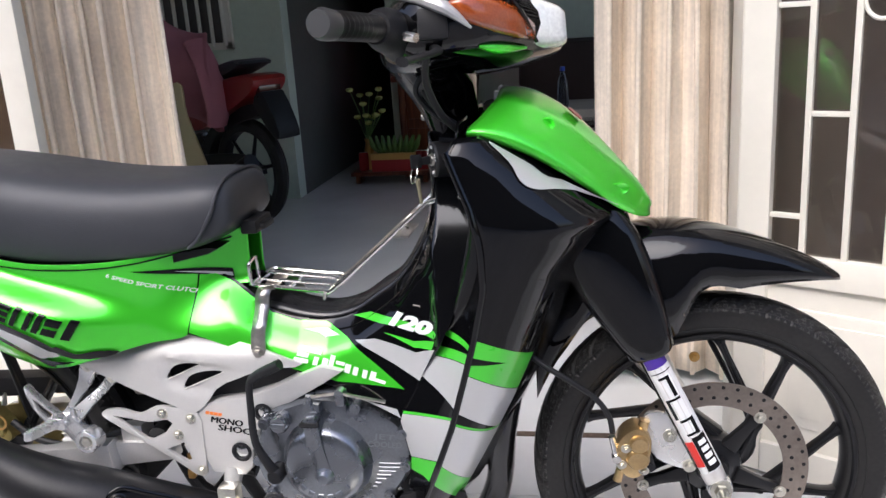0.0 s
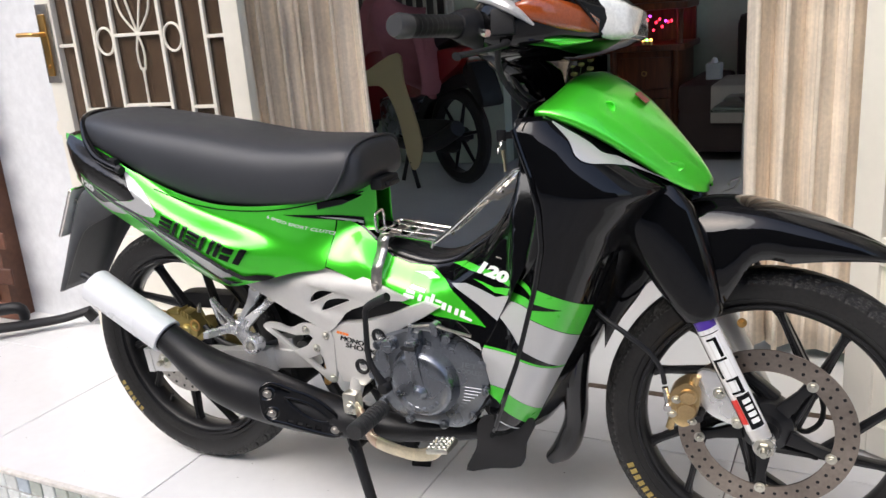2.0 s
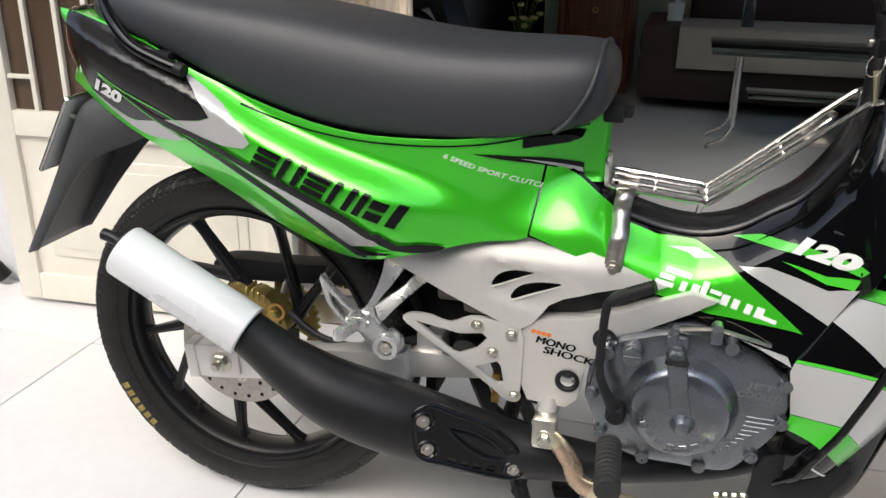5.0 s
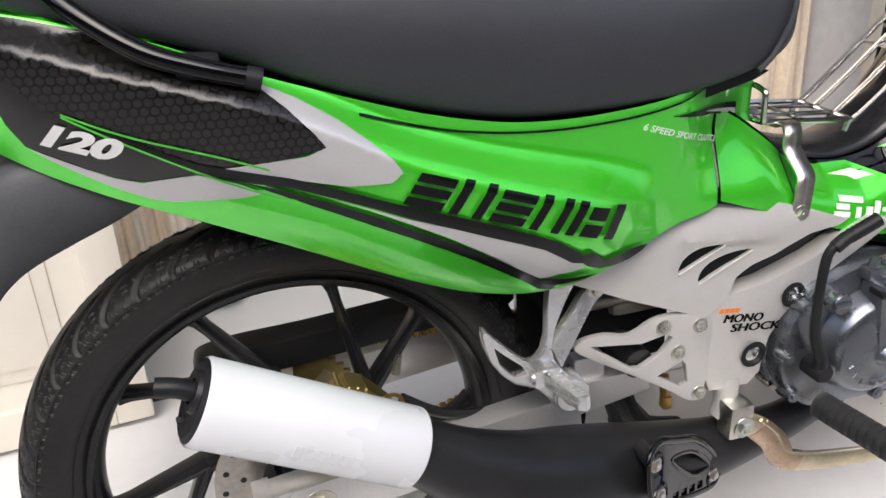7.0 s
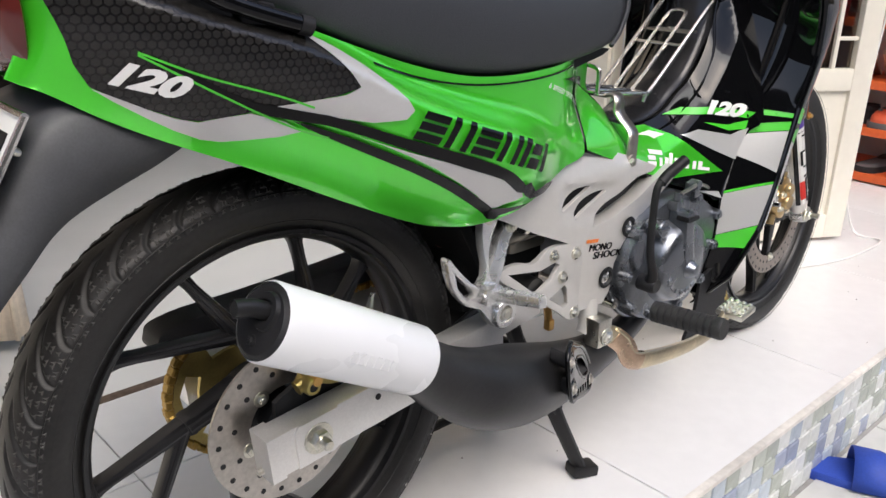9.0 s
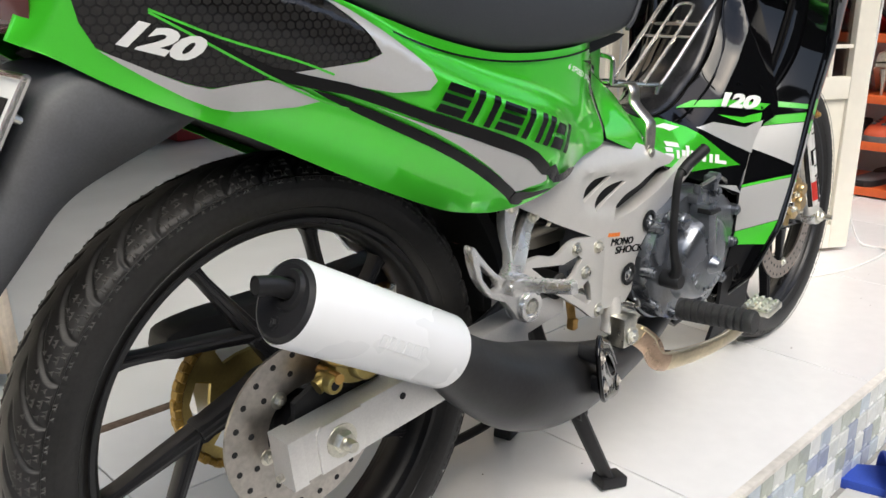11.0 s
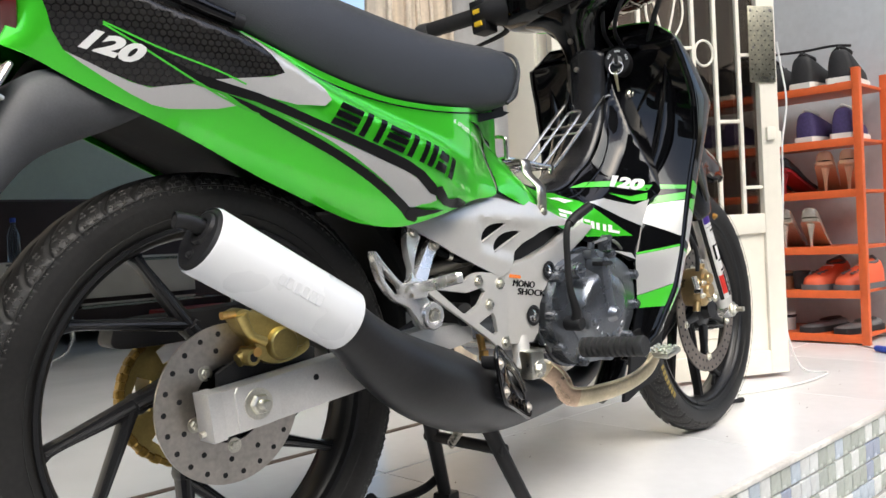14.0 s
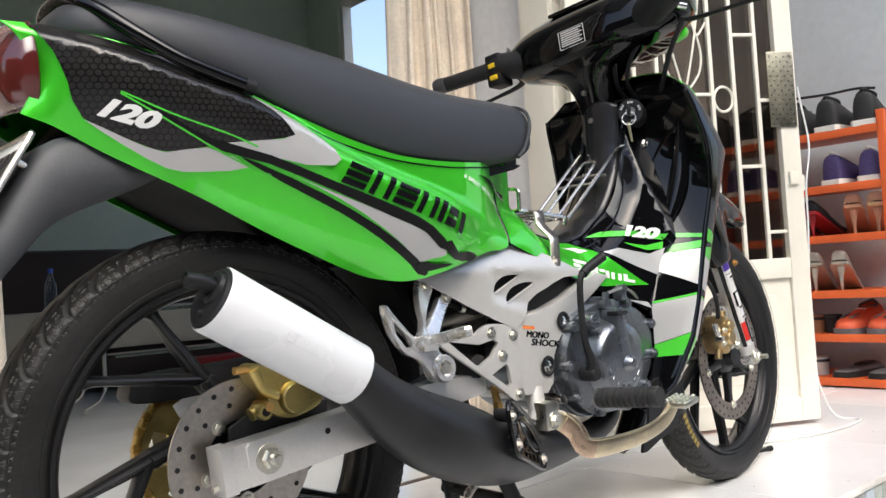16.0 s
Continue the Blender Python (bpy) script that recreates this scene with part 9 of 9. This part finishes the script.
# ---------------------------------------------------------------- dirt on the tiles and bricks on the column
rng = random.Random(21)
specks = bmesh.new()
for k in range(60):
    x, y, r = rng.uniform(-1.2, 2.4), rng.uniform(-0.25, 0.5), rng.uniform(0.0005, 0.0015)
    turn0 = rng.uniform(0, 6)
    ring = [(x + r * rng.uniform(0.5, 1.6) * math.cos(turn0 + 1.2 * j), y + r * rng.uniform(0.5, 1.4) * math.sin(turn0 + 1.2 * j)) for j in range(5)]
    low, top = [specks.verts.new((px, py, 0.0002)) for px, py in ring], [specks.verts.new((px, py, 0.0011)) for px, py in ring]
    specks.faces.new(top)
    for j in range(5):
        specks.faces.new((low[j], low[(j + 1) % 5], top[(j + 1) % 5], top[j]))
tagged(link("grit", specks, mat("brown_grit", (0.10, 0.08, 0.06), 0.9)), "fine brown grit scattered on the white tiles", "grit", kind="stuff")
BRICK = mat("brown_brick", (0.15, 0.06, 0.035), 0.55, stain=0.2, grain=0.15, fine=60, vary=0.25)
brick_seed = None
for row in range(18):
    for col_i in range(3):
        if brick_seed is None:
            brick_seed = link("brick", box(-0.096, 0.096, -0.005, 0.005, -0.031, 0.031, 0.003, 1), BRICK, brown_column)
            ob = brick_seed
        else:
            ob = brick_seed.copy()
            scene.collection.objects.link(ob)
        ob.location = (-1.50 - 0.2 * col_i - 0.1 * (row % 2) + 0.05, 0.4975 + rng.uniform(-0.001, 0.001), 0.035 + 0.069 * row)

# ---------------------------------------------------------------- mosaic of the step
MOSAIC = [mat("mosaic_" + n, c, 0.25, stain=0.12, grain=0.06, fine=80, vary=0.10) for n, c in (("white", (0.66, 0.68, 0.66)), ("sage", (0.42, 0.45, 0.40)), ("slate_blue", (0.33, 0.37, 0.47)), ("pale_blue", (0.46, 0.52, 0.58)))]
riser = setting("step_riser", box(-2.6, 3.1, -0.2665, -0.2605, -0.19, -0.009), mat("pale_grout", (0.48, 0.47, 0.44), 0.8, grain=0.15, fine=120), "mosaic-tiled face of the porch step", "step")
rng = random.Random(11)
seeds = {}
for m in MOSAIC:
    seeds[m.name] = link("mosaic_tile", box(-0.0205, 0.0205, -0.0035, 0.0035, -0.0205, 0.0205, 0.0018, 1), m, riser)
first = set(seeds)
for i in range(66):
    for j in range(4):
        m = rng.choices(MOSAIC, (0.46, 0.28, 0.14, 0.12))[0]
        ob = seeds[m.name]
        if m.name in first:
            first.discard(m.name)
        else:
            ob = ob.copy()
            scene.collection.objects.link(ob)
        ob.location = (-1.15 + 0.0455 * i, -0.2685 + rng.uniform(-0.0006, 0.0006), -0.032 - 0.0455 * j)
for m in MOSAIC:
    if m.name in first:
        bpy.data.objects.remove(seeds[m.name])
yard = link("yard_tile", box(-0.198, 0.198, -0.198, 0.198, -0.004, 0.0, 0.001, 1), mat("yard_glazed_tile", (0.55, 0.55, 0.52), 0.4, stain=0.1, grain=0.05, fine=30, vary=0.04), ground)
yard.location = (0, -0.48, -0.185)
for i in range(-6, 8):
    for j in range(1):
        if i or j:
            t = yard.copy()
            scene.collection.objects.link(t)
            t.location = (0.4 * i, -0.48 - 0.4 * j, -0.185)

# ---------------------------------------------------------------- tiles of the porch
tile_mesh = link("floor_tile", box(-0.2988, 0.2988, -0.2988, 0.2988, -0.006, 0.0, 0.0012, 1), FLOOR_TILE, floor)
tile_mesh.location = (0.3, 0.03, 0)
narrow = link("floor_tile", box(-0.2988, 0.2988, -0.1305, 0.1305, -0.006, 0.0, 0.0012, 1), FLOOR_TILE, floor)
narrow.location = (0.3, 0.4625, 0)
for ix in range(-4, 5):
    if ix != 0:
        for ob, y in ((tile_mesh, 0.03), (narrow, 0.4625)):
            t = ob.copy()
            scene.collection.objects.link(t)
            t.location = (0.3 + 0.6 * ix, y, 0)
